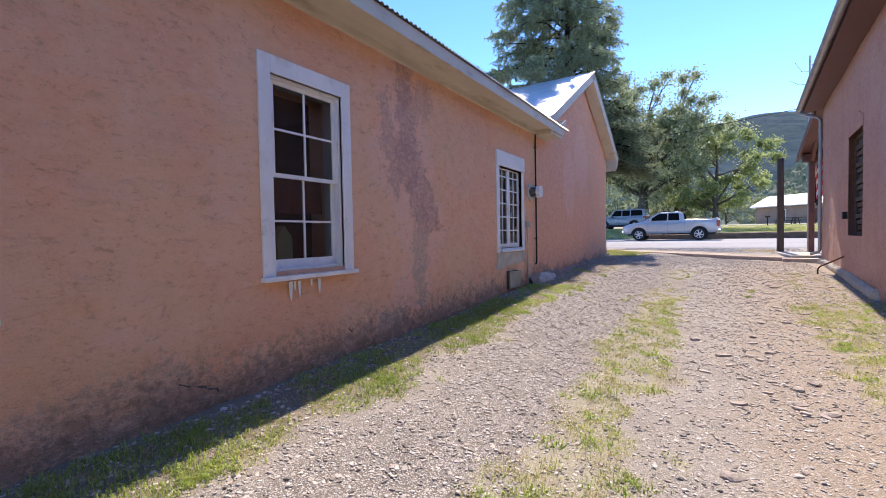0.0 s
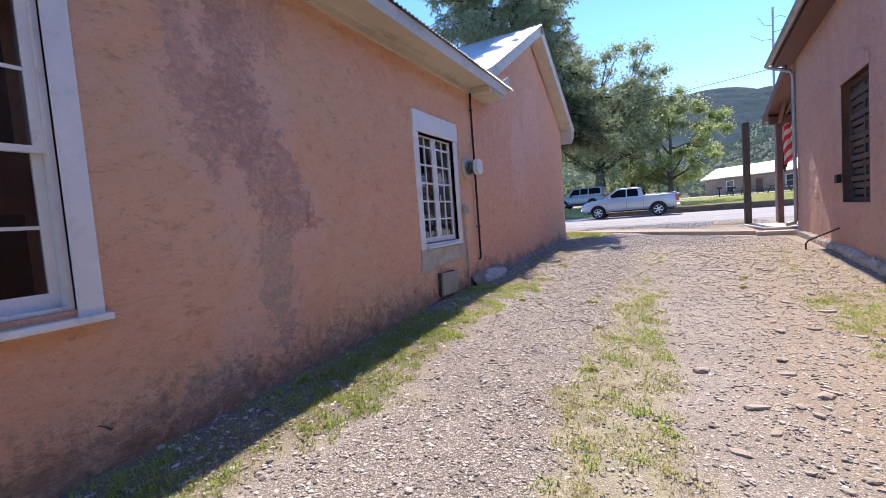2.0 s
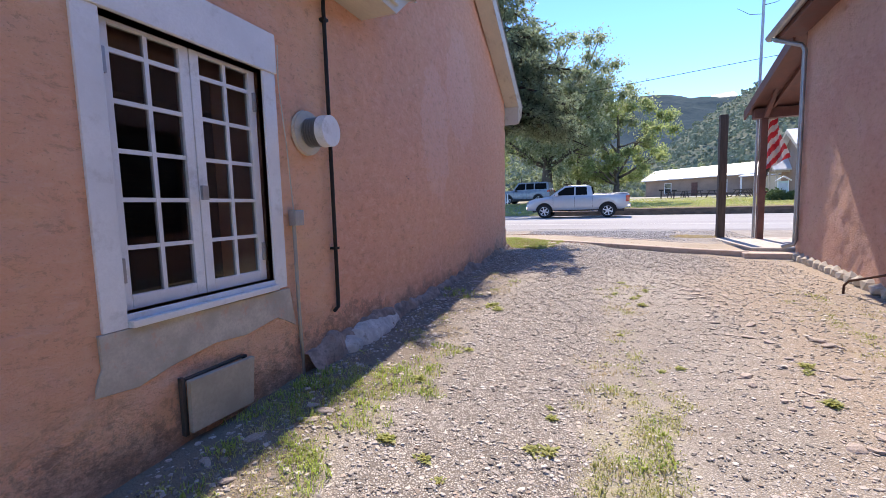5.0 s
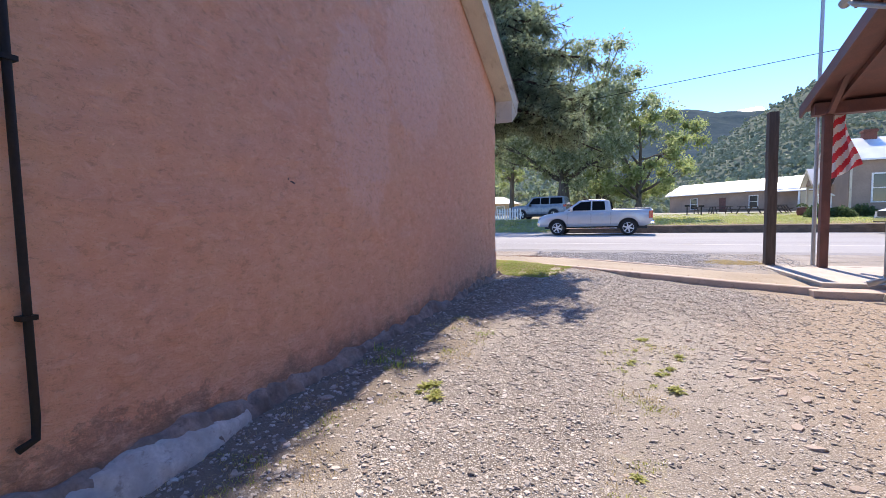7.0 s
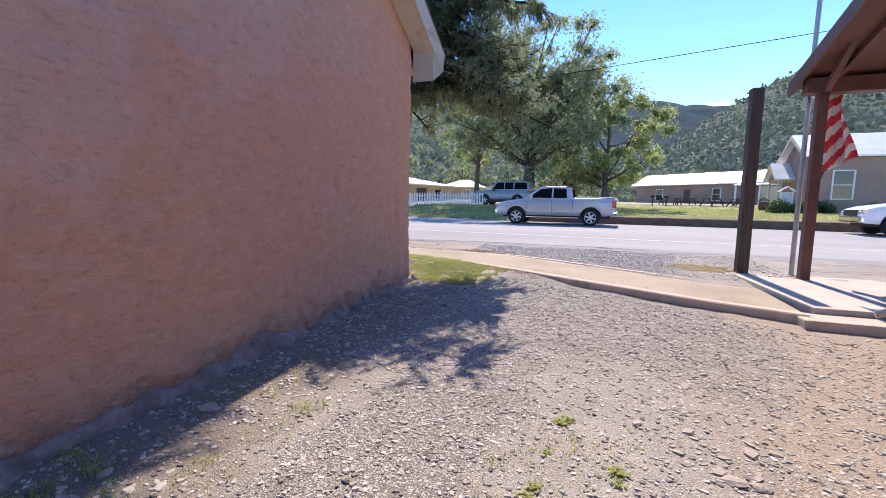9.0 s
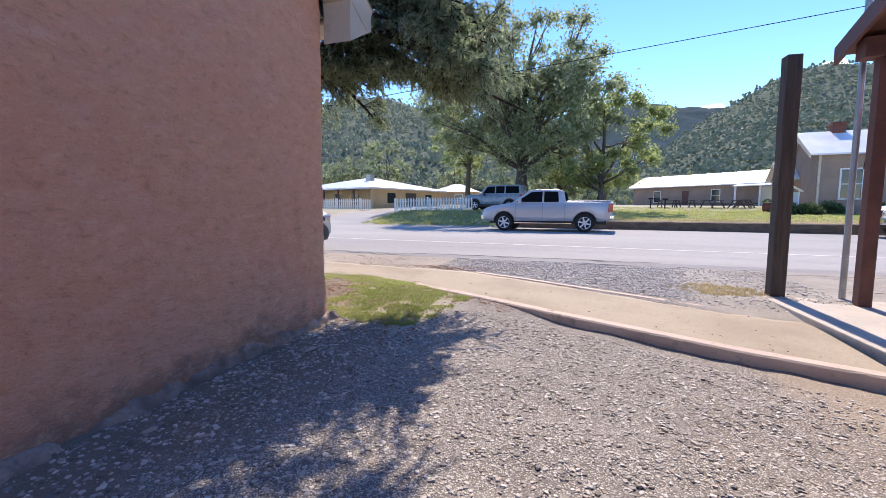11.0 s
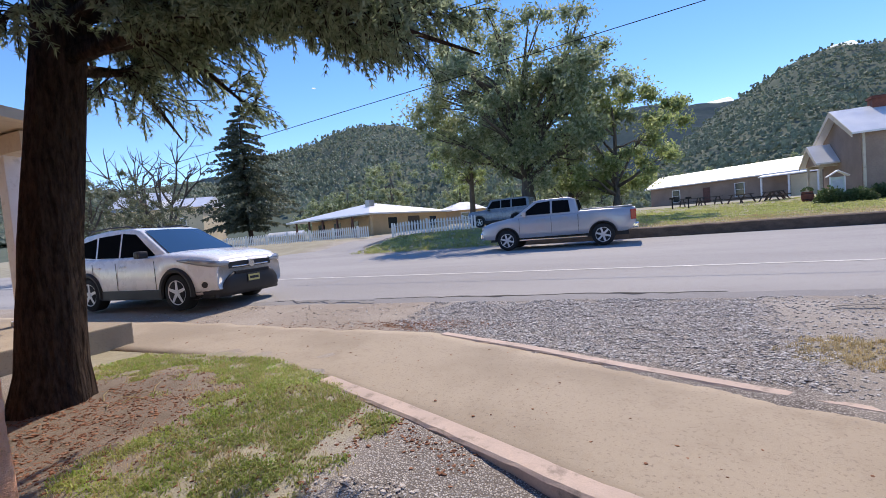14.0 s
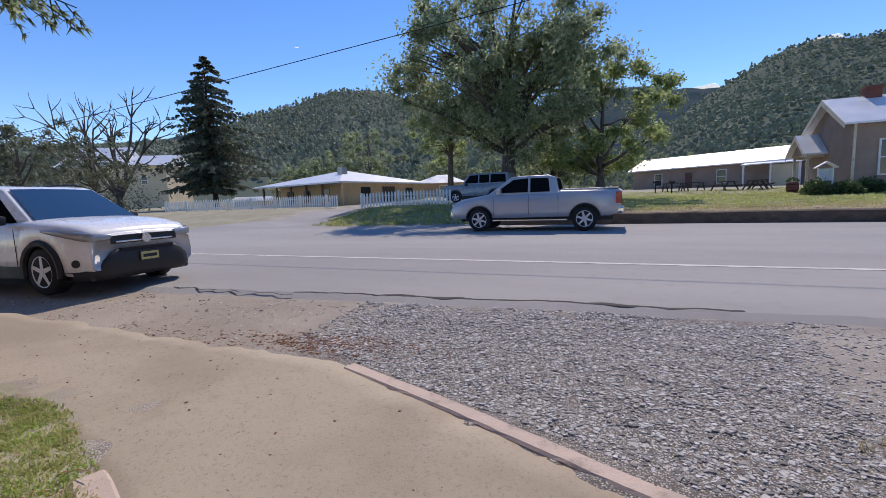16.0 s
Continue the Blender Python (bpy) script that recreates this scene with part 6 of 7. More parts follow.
M["adobe_tan"] = worn("tan_adobe_wall", (0.58, 0.41, 0.25), 0.2, 0.9, scale=0.6, fine=12, bump=0.4)
M["adobe_brown"] = worn("brown_adobe_wall", (0.34, 0.25, 0.2), 0.22, 0.9, scale=0.6, fine=10, bump=0.4)
M["adobe_pale"] = worn("pale_tan_wall", (0.62, 0.52, 0.36), 0.15, 0.9, scale=0.5, fine=10, bump=0.3)
M["brick_red"] = worn("red_brick_chimney", (0.2, 0.075, 0.055), 0.3, 0.9, scale=4, fine=20, bump=0.5)
M["farglass"] = Mat("far_window_glass", 0.05, 0, 0.5).color((0.03, 0.035, 0.04)).m


def far_window(parent, y, x, z, w, h, face):
    """A framed window on a local wall: face 'x+' , 'x-', 'y+' or 'y-'; (x, y) is its middle."""
    rot = {"y-": 0, "x+": 90, "y+": 180, "x-": 270}[face]
    m = pose(x, y, z, 0, 0, rot)
    f = boxes((-w / 2 - 0.1, -w / 2, -0.05, 0.06, -0.08, h + 0.1), (w / 2, w / 2 + 0.1, -0.05, 0.06, -0.08, h + 0.1), (-w / 2, w / 2, -0.05, 0.06, h, h + 0.1), (-w / 2, w / 2, -0.07, 0.06, -0.08, 0.0), (-w / 2, w / 2, -0.025, 0.02, h / 2 - 0.03, h / 2 + 0.03))
    f.transform(m)
    fr = part("window", f, M["white"], parent)
    g = boxes((-w / 2, w / 2, -0.012, 0.02, 0, h))
    g.transform(m)
    part("pane", g, M["farglass"], fr)


# tan house with a hipped white roof
th = thing("tan_house", "tan adobe house with hipped white metal roof", "house", (-18.9, 46.6, gz(-18.9, 46.6)), 0)
# local: near corner at the origin; one side runs to the left rear, the other to the right rear
ux, uy = Vector((-0.955, 0.296, 0)), Vector((0.296, 0.955, 0))
TH = Matrix((( ux.x, uy.x, 0, 0), (ux.y, uy.y, 0, 0), (0, 0, 1, 0), (0, 0, 0, 1)))
A_, B_, HZ = 10.6, 10.2, 1.75
hw_ = boxes((2.0, A_, 0.0, 0.3, -0.5, HZ), (0.0, 0.3, 0, B_, -0.5, HZ), (0.3, A_, B_ - 0.3, B_, -0.5, HZ), (A_ - 0.3, A_, 0.3, B_ - 0.3, -0.5, HZ), (0.3, 2.0, 0.0, 0.3, -0.5, HZ))
for v in hw_.verts:
    if abs(v.co.y) < 0.31 and v.co.x > 1.9:
        v.co.y += 1.5
hw_.transform(TH)
part("wall", hw_, M["adobe_tan"], th)
rb = bmesh.new()
e = 0.45
cs = [rb.verts.new(p) for p in ((-e, -e - 0.3, HZ), (A_ + e + 0.6, -e - 0.3, HZ), (A_ + e, B_ + e, HZ), (-e, B_ + e, HZ))]
ct = [rb.verts.new(p) for p in ((-e, -e - 0.3, HZ + 0.12), (A_ + e + 0.6, -e - 0.3, HZ + 0.12), (A_ + e, B_ + e, HZ + 0.12), (-e, B_ + e, HZ + 0.12))]
rg = [rb.verts.new(p) for p in ((5.0, 4.6, HZ + 1.45), (5.6, 5.4, HZ + 1.45))]
rb.faces.new(cs[::-1])
for i in range(4):
    k = (i + 1) % 4
    rb.faces.new((cs[i], cs[k], ct[k], ct[i]))
rb.faces.new((ct[0], ct[1], rg[0]))
rb.faces.new((ct[1], ct[2], rg[1], rg[0]))
rb.faces.new((ct[2], ct[3], rg[1]))
rb.faces.new((ct[3], ct[0], rg[0], rg[1]))
rb.transform(TH)
part("roof", rb, M["tinwhite"], th)
ch = boxes((3.0, 3.6, 2.6, 3.2, HZ + 0.4, HZ + 1.55))
ch.transform(TH)
part("chimney", ch, M["galv"], th)
for k in range(5):
    pp = boxes((2.2 + k * 2.1, 2.34 + k * 2.1, -0.3, -0.16, -0.4, HZ))
    pp.transform(TH)
    part("porch_post", pp, M["wood_red"], th)
for y, w, z, h in ((2.4, 1.1, 0.5, 0.95), (5.2, 1.6, -0.1, 1.6), (8.0, 1.0, 0.5, 0.9)):
    d = boxes((-0.02, 0.1, y - w / 2, y + w / 2, z, z + h))
    d.transform(TH)
    part("window", d, M["wood_dark"] if h > 1.2 else M["farglass"], th)
for x in (4, 6.5, 9):
    d = boxes((x - 0.5, x + 0.5, 1.45, 1.6, 0.3, 1.4))
    d.transform(TH)
    part("window", d, M["farglass"], th)

hut = thing("small_house", "small tan house with hipped white roof", "house", (-15.8, 62, gz(-15.8, 62)), 8)
part("wall", boxes((-2.4, 2.4, -2, 2, -0.5, 1.35)), M["adobe_tan"], hut)
rb = bmesh.new()
cs = [rb.verts.new(p) for p in ((-2.9, -2.5, 1.32), (2.9, -2.5, 1.32), (2.9, 2.5, 1.32), (-2.9, 2.5, 1.32))]
rg = [rb.verts.new(p) for p in ((-0.5, 0, 2.3), (0.5, 0, 2.3))]
rb.faces.new(cs[::-1])
for f in ((cs[0], cs[1], rg[1], rg[0]), (cs[1], cs[2], rg[1]), (cs[2], cs[3], rg[0], rg[1]), (cs[3], cs[0], rg[0])):
    rb.faces.new(f)
part("roof", rb, M["tinwhite"], hut)
far_window(hut, -2.0, 0.5, 0.2, 0.8, 0.8, "y-")

wh = thing("pale_house", "pale tan house with a white metal roof", "house", (-60.0, 61.0, gz(-60, 61) + 2.6), 24)
part("wall", boxes((-8.5, 5, -3, 4, -3.6, 3.0)), M["adobe_pale"], wh)
part("roof", prism([(-3.5, 2.9), (0.5, 4.6), (4.5, 2.9)], -8.9, 5.4, "x"), M["tinwhite"], wh)
part("upper_roof", prism([(-3.2, 3.5), (0.5, 5.8), (4.2, 3.5)], -8.0, -1.0, "x"), M["tinwhite"], wh)
far_window(wh, -3.0, 2.2, 0.5, 0.7, 0.9, "y-")
far_window(wh, -3.0, -4.0, 0.5, 0.9, 0.9, "y-")
sh2 = thing("low_shed", "low shed with a white metal roof behind the fence", "shed", (-33.0, 52.5, gz(-33, 52.5)), 20)
part("wall", boxes((-1.6, 1.6, -1, 1, -0.4, 0.55)), M["adobe_pale"], sh2)
part("roof", prism([(-1.2, 0.5), (0, 0.95), (1.2, 0.5)], -1.9, 1.9, "x"), M["tinwhite"], sh2)

# long low adobe building with porch
lb = thing("long_adobe_building", "long low brown adobe building with white roof", "building", (6.3, 93.5, 2.55), -41.8)
# local x runs along the building towards the brick house
LL = 24.3
part("wall", boxes((0, LL, 0, 7, -0.6, 2.75)), M["adobe_brown"], lb)
part("roof", prism([(-0.7, 2.65), (-0.7, 2.8), (3.5, 4.7), (7.7, 2.8), (7.7, 2.65)], -0.6, LL + 0.6, "x"), M["tinwhite"], lb)
for x in (4.4, 13.6):
    far_window(lb, 0.0, x, 0.35, 1.1, 1.7, "y-")
part("door", boxes((8.6, 9.6, -0.05, 0.05, -0.3, 2.0)), M["wood_red"], lb)
part("porch_roof", prism([(-1.9, 2.3), (-1.9, 2.42), (0.8, 2.95), (0.8, 2.85)], 16.8, 23.2, "x"), M["tinwhite"], lb)
for x in (17.0, 20.0, 22.9):
    part("porch_post", boxes((x, x + 0.18, -1.8, -1.62, -0.6, 2.3)), M["white"], lb)
part("porch_panel", boxes((20.2, 22.8, -1.6, -1.5, -0.6, 2.2)), M["adobe_pale"], lb)

# brick-coloured gabled house on the right
bh = thing("gabled_house", "tan gabled house with white trim and brick chimney", "house", (14.2, 49.0, gz(14.2, 49)), -4)
gb0 = gz(13.5, 49)
E_ = 5.62 - gb0
part("wall", boxes((0.0, 14, 0, 6.2, -0.6, E_)), M["adobe_brown"], bh)
part("gable_wall", prism([(0, E_), (6.2, E_), (3.1, E_ + 1.7)], 0.0, 0.3, "x"), M["adobe_brown"], bh)
part("roof", prism([(-0.35, E_ - 0.12), (-0.35, E_ + 0.0), (3.1, E_ + 1.92), (6.55, E_ + 0.0), (6.55, E_ - 0.12), (3.1, E_ + 1.75)], -0.5, 14.5, "x"), M["tinwhite"], bh)
part("rake_board", prism([(-0.36, E_ - 0.3), (-0.36, E_ - 0.02), (3.1, E_ + 1.9), (6.56, E_ - 0.02), (6.56, E_ - 0.3), (3.1, E_ + 1.55)], -0.54, -0.5, "x"), M["cream"], bh)
part("chimney", boxes((1.6, 2.35, 2.75, 3.45, E_ + 1.2, E_ + 2.5), (1.52, 2.43, 2.67, 3.53, E_ + 2.32, E_ + 2.42)), M["brick_red"], bh)
part("downspout", boxes((0.05, 0.17, -0.12, -0.0, -0.2, E_)), M["cream"], bh)
for x in (1.7, 6.2, 10.0):
    far_window(bh, 0.0, x + 0.2, 1.0, 1.1, 1.95, "y-")
for y in (3.55, 6.0):
    part("porch_beam", boxes((-1.0, -0.01, y, y + 0.15, 2.35, 2.55)), M["cream"], bh)
    part("porch_post", boxes((-1.0, -0.85, y, y + 0.15, -0.5, 2.35)), M["cream"], bh)
part("porch_gable", prism([(3.3, 2.55), (6.4, 2.55), (4.85, 3.75)], -1.0, -0.9, "x"), M["adobe_brown"], bh)
part("porch_roof", prism([(3.1, 2.5), (3.1, 2.62), (4.85, 3.98), (6.6, 2.62), (6.6, 2.5), (4.85, 3.84)], -1.3, -0.01, "x"), M["tinwhite"], bh)
part("porch_rake", prism([(3.08, 2.36), (3.08, 2.6), (4.85, 3.96), (6.62, 2.6), (6.62, 2.36), (4.85, 3.7)], -1.34, -1.3, "x"), M["cream"], bh)
part("porch_floor", boxes((-1.2, -0.01, 3.3, 6.4, -0.5, 0.06)), M["cream"], bh)

ki = thing("notice_kiosk", "white wooden notice kiosk with small gabled roof", "kiosk", (12.2, 47.0, gz(12.2, 47.0)), -10)
part("board", boxes((-0.3, 0.3, -0.05, 0.05, 0.55, 1.45)), worn("pale_green_board", (0.5, 0.6, 0.54), 0.15, 0.7), ki)
for s in (-0.33, 0.33):
    part("post", boxes((s - 0.03, s + 0.03, -0.04, 0.04, -0.2, 1.5)), M["white"], ki)
part("roof", prism([(-0.5, 1.46), (-0.5, 1.52), (0, 1.85), (0.5, 1.52), (0.5, 1.46), (0, 1.78)], -0.3, 0.3, "y"), M["white"], ki)
part("notice", boxes((-0.24, 0.24, -0.064, -0.052, 0.75, 1.3)), worn("faded_notice", (0.5, 0.55, 0.58), 0.2, 0.7), ki)


def bush(at, rx_, rz_, seed, label="rounded green garden bush"):
    r = random.Random(seed)
    t = thing("bush", label, "bush", at)
    b = Buf()
    for _ in range(1300):
        d = rand_unit(r)
        q = Vector((d.x * rx_, d.y * rx_, abs(d.z) * rz_)) * (0.55 + 0.5 * r.random())
        b.leaf(q, (d + rand_unit(r)).normalized(), rand_unit(r), 0.2, 0.09)
    b.out("foliage", M["bush"], t)
    s = Buf()
    for _ in range(6):
        d = rand_unit(r)
        s.tube([(0, 0, -0.1), (d.x * rx_ * 0.5, d.y * rx_ * 0.5, rz_ * 0.5)], [0.03, 0.012], 5)
    s.out("stems", M["bark_grey"], t)


for k, (x, y, a, h) in enumerate(((11.6, 46.3, 0.7, 0.85), (12.9, 46.4, 0.75, 0.7), (14.6, 47.8, 0.7, 0.8), (17.2, 47.0, 0.9, 0.7), (18.8, 46.8, 0.9, 0.7))):
    bush((x, y, gz(x, y)), a, h, 40 + k)


pot = thing("planter_barrel", "dark red planter barrel beside the gabled house", "planter", (12.0, 50.6, gz(12.0, 50.6)))
b = Buf()
b.tube([(0, 0, 0), (0, 0, 0.3), (0, 0, 0.62), (0, 0, 0.66)], [0.28, 0.35, 0.31, 0.3], 18)
b.out("tub", M["brick_red"], pot, "", True)
for z, q in ((0.12, 0.322), (0.5, 0.336)):
    b = Buf()
    b.tube([(0, 0, z), (0, 0, z + 0.04)], [q, q], 18)
    b.out("hoop", M["iron"], pot)
b, r_ = Buf(), random.Random(4)
for _ in range(160):
    d = rand_unit(r_)
    b.leaf(Vector((d.x * 0.26, d.y * 0.26, 0.68 + abs(d.z) * 0.2)), (d + Vector((0, 0, 0.6))).normalized(), rand_unit(r_), 0.13, 0.06)
b.out("plants", M["bush"], pot)


def picnic_table():
    t = thing("picnic_table", "dark weathered wooden picnic table on the lawn", "picnic table", (0, 0, 0), 0, "picnic tables on the lawn")
    part("tabletop", boxes(*[(-0.95, 0.95, -0.38 + k * 0.155, -0.24 + k * 0.155, 0.72, 0.76) for k in range(5)]), M["wood_dark"], t)
    for s in (-1, 1):
        part("bench", boxes((-0.95, 0.95, s * 0.72 - 0.13, s * 0.72 + 0.13, 0.42, 0.46)), M["wood_dark"], t)
        for x in (-0.7, 0.7):
            part("leg", prism([(s * 0.65, 0.0), (s * 0.75, 0.0), (s * 0.3, 0.72), (s * 0.2, 0.72)], x - 0.04, x + 0.04, "x"), M["wood_dark"], t)
    for x in (-0.7, 0.7):
        part("stretcher", boxes((x - 0.03, x + 0.03, -0.8, 0.8, 0.36, 0.42)), M["wood_dark"], t)
    return t


pt = picnic_table()
spots = ((6.7, 60.5), (8.4, 61.2), (10.2, 58.5), (12.2, 58.0), (13.2, 60.0))
pt.matrix_world = pose(*spots[0], gz(*spots[0]), 0, 0, 10)
for k, s in enumerate(spots[1:]):
    copy_thing(pt, pose(*s, gz(*s), 0, 0, 14 + 23 * k))
for x, y, h in ((4.9, 58.0, 0.85), (6.0, 57.0, 0.8)):
    g = thing("barbecue_grill", "dark metal grill post on the lawn", "grill", (x, y, gz(x, y)))
    part("post", boxes((-0.05, 0.05, -0.05, 0.05, -0.2, h)), M["iron"], g)
    part("tray", boxes((-0.22, 0.22, -0.18, 0.18, h, h + 0.16)), M["iron"], g)


def picket_fence(name, label, a, b, step=0.19):
    a, b = Vector(a), Vector(b)
    n = int((b - a).length / step)
    f = thing(name, label, "fence", (0, 0, 0))
    d = (b - a).normalized()
    ang = math.degrees(math.atan2(d.y, d.x))
    me = None
    for k in range(n + 1):
        p = a + d * step * k
        m = pose(p.x, p.y, gz(p.x, p.y), 0, 0, ang)
        if me is None:
            ob = part("picket", prism([(-0.05, 0.05), (0.05, 0.05), (0.05, 0.78), (0, 0.88), (-0.05, 0.78)], -0.012, 0.012, "y"), M["white"], f)
            me = ob.data
        else:
            ob = new("picket", me)
            ob.parent = f
        ob.matrix_basis = m
    for z in (0.25, 0.65):
        r = Buf()
        r.tube([Vector((p.x, p.y, gz(p.x, p.y) + z)) + Vector((-d.y, d.x, 0)) * 0.035 for p in (a + d * step * k for k in range(0, n + 1, 3))], [0.03] * len(range(0, n + 1, 3)), 4)
        r.out("rail", M["white"], f)
    for k in range(0, n + 1, 12):
        p = a + d * step * k
        pp = boxes((-0.06, 0.06, 0.05, 0.15, -0.2, 0.92))
        pp.transform(pose(p.x, p.y, gz(p.x, p.y), 0, 0, ang))
        part("post", pp, M["white"], f)


picket_fence("picket_fence", "white picket fence beside the tan house", (-34.0, 43.4, 0), (-17.0, 42.7, 0))
picket_fence("picket_fence", "white picket fence on the shaded bank", (-13.3, 39.3, 0), (-7.9, 40.1, 0))

# overhead wire
w_ = thing("overhead_wire", "thin dark overhead power wire", "wire", (0, 0, 0))
b = Buf()
b.tube(((-40.0, 28.0, 3.89), (-28.0, 28.0, 4.75), (-16.0, 28.0, 5.65), (-4.0, 28.0, 6.61), (8.0, 28.0, 7.64), (20.0, 28.0, 8.73), (30.0, 28.0, 9.66)), [0.012] * 7, 5)
b.out("wire", M["iron"], w_)

# ---- mountains ----
mm = Mat("wooded_slope", 1.0, 0, 0.05)
s1, s2 = mm.noise(0.012, 5), mm.noise(0.09, 5, 0.7)
tr = mm.voronoi(0.16)
c = mm.mix(mm.ramp(s1, 0.35, 0.65), (0.1, 0.125, 0.095), (0.14, 0.16, 0.12))
c = mm.mix(mm.ramp(s2, 0.55, 0.75, 0, 0.6), c, (0.22, 0.21, 0.165))
c = mm.mix(mm.ramp(tr, 0.55, 0.35, 0, 0.7), c, (0.11, 0.135, 0.105))
mm.color(c)
M["slope"] = mm.m
# forest colour shifted to blue, which paints in the haze of distance
mf = Mat("hazy_far_forest", 1.0, 0, 0.03)
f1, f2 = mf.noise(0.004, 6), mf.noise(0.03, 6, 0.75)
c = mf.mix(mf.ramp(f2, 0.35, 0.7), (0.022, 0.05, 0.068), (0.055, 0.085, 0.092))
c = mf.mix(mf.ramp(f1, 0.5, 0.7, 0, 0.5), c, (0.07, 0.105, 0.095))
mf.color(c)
M["hazy_far_forest"] = mf.m


def hill(name, label, material, crest, near_d, far_d, n_az, n_r, bumps, seed, fade=0.12):
    """A hill seen from the road: crest = (azimuth slope x/y, rise) pairs; it climbs from near_d to far_d metres."""
    az = np.linspace(crest[0][0], crest[-1][0], n_az)
    top = np.interp(az, [q[0] for q in crest], [q[1] for q in crest])
    vs = []
    for j in range(n_r):
        f = j / (n_r - 1)
        dist = near_d + (far_d - near_d) * f
        for a, t in zip(az, top):
            d = Vector((a, 1.0)).normalized()
            x, y = -0.5 + d.x * dist, 15 + d.y * dist
            h = t * far_d * (f ** 1.25)
            rel = noise.fractal(Vector((x, y, seed)) * (6.0 / far_d), 1.0, 2.1, 5) * bumps * far_d * math.sin(math.pi * min(1, f * 1.0)) ** 0.7
            vs.append((x, y, 1.9 + h + rel + noise.noise(Vector((x, y, seed)) * 0.05) * 0.006 * far_d * f))
    k0 = len(vs)
    for a, t in zip(az, top):
        d = Vector((a, 1.0)).normalized()
        vs.append((-0.5 + d.x * far_d * 1.3, 15 + d.y * far_d * 1.3, -20))
    fs = [(j * n_az + i, j * n_az + i + 1, (j + 1) * n_az + i + 1, (j + 1) * n_az + i) for j in range(n_r) for i in range(n_az - 1)]
    ob = link_mesh(name, vs, fs, material, smooth=True)
    return tagged(ob, label, "mountain", kind="structure"), vs[:k0]


LEFT = ((-4.0, 0.10), (-2.05, 0.105), (-1.45, 0.117), (-1.2, 0.13), (-1.08, 0.118), (-0.92, 0.178), (-0.78, 0.2), (-0.68, 0.225), (-0.59, 0.247), (-0.52, 0.245), (-0.46, 0.238), (-0.38, 0.22), (-0.25, 0.17), (-0.1, 0.10), (0.05, 0.03))
FAR = ((-1.6, 0.10), (-0.8, 0.17), (-0.3, 0.185), (-0.05, 0.2), (0.087, 0.219), (0.15, 0.205), (0.217, 0.195), (0.3, 0.19), (0.5, 0.17), (0.9, 0.1))
RIGHT = ((0.02, 0.03), (0.1, 0.09), (0.16, 0.14), (0.217, 0.178), (0.27, 0.21), (0.325, 0.235), (0.4, 0.245), (0.46, 0.235), (0.6, 0.24), (0.9, 0.2), (1.6, 0.15), (3.0, 0.1))
_, hl = hill("mountain_left", "wooded hill with scattered juniper trees", M["slope"], LEFT, 110, 360, 170, 46, 0.02, 3.0)
hill("mountain_far", "distant forested ridge with blue haze in its colour", M["hazy_far_forest"], FAR, 500, 1500, 150, 40, 0.02, 7.0)
_, hr = hill("mountain_right", "steep wooded hill with scattered pines", M["slope"], RIGHT, 150, 560, 150, 46, 0.015, 11.0)


def scrub(name, label, pts, count, size, seed, keep):
    """Junipers and pines on a slope, as small uneven clumps."""
    r = random.Random(seed)
    b = Buf()
    iv = [Vector(p) for p in ((1, 0, -0.2), (-0.5, 0.87, -0.2), (-0.5, -0.87, -0.2), (0.45, 0.75, 0.5), (-0.9, 0, 0.45), (0.45, -0.75, 0.5), (0, 0, 1.1))]
    if_ = [(0, 1, 3), (1, 4, 3), (1, 2, 4), (2, 5, 4), (2, 0, 5), (0, 3, 5), (3, 4, 6), (4, 5, 6), (5, 3, 6)]
    pts = [Vector(p) for p in pts if keep(p)]
    for _ in range(count):
        p = r.choice(pts) + Vector((r.uniform(-6, 6), r.uniform(-6, 6), 0))
        s = size * r.uniform(0.5, 1.4)
        q = len(b.v)
        tall = r.uniform(0.9, 1.9)
        for v in iv:
            b.v.append(p + Vector((v.x, v.y, v.z * tall + 0.5)) * s + rand_unit(r) * s * 0.3)
        b.f += [tuple(q + i for i in f) for f in if_]
    return tagged(b.out(name, M["scrub"]), label, "trees", kind="stuff")


M["scrub"] = leaves("scrub_foliage", (0.26, 0.32, 0.25), (0.4, 0.45, 0.35), 0.6)
scrub("hillside_trees", "scattered dark green junipers on the hill", hl, 32000, 0.8, 31, lambda p: -2.4 < p[0] / p[1] < 0.05 and math.hypot(p[0], p[1]) > 165)
scrub("hillside_trees", "scattered dark green pines on the steep hill", hr, 26000, 1.0, 32, lambda p: 0.0 < p[0] / p[1] < 1.3)
seedling = broadleaf("valley_tree", "green tree at the foot of the hills", (-44, 82, gz(-44, 82)), 8.0, 4.2, M["leaf_big"], 3200, 0.42, 51, 0.25, 0.12, 40, 1.0)
seedling["group"] = "trees at the foot of the hills"
r_ = random.Random(5)
for k in range(26):
    if k < 15:
        x, y = -66 + k * 4.2 + r_.uniform(-1.5, 1.5), r_.uniform(80, 104)
    else:
        x, y = -6 + (k - 15) * 5.0 + r_.uniform(-2, 2), r_.uniform(112, 130)
    copy_thing(seedling, pose(x, y, gz(x, y) - r_.uniform(0.2, 2.6), 0, 0, r_.uniform(0, 360)))
M["cloud"] = Mat("glowing_cloud", 1.0, 0, 0.0).color((0.8, 0.8, 0.8)).m
# faint glow added in place of sunlight scattered through the clouds
M["cloud"].node_tree.nodes["Principled BSDF"].inputs["Emission Color"].default_value = (0.9, 0.95, 1, 1)
M["cloud"].node_tree.nodes["Principled BSDF"].inputs["Emission Strength"].default_value = 0.35
cb = Buf()
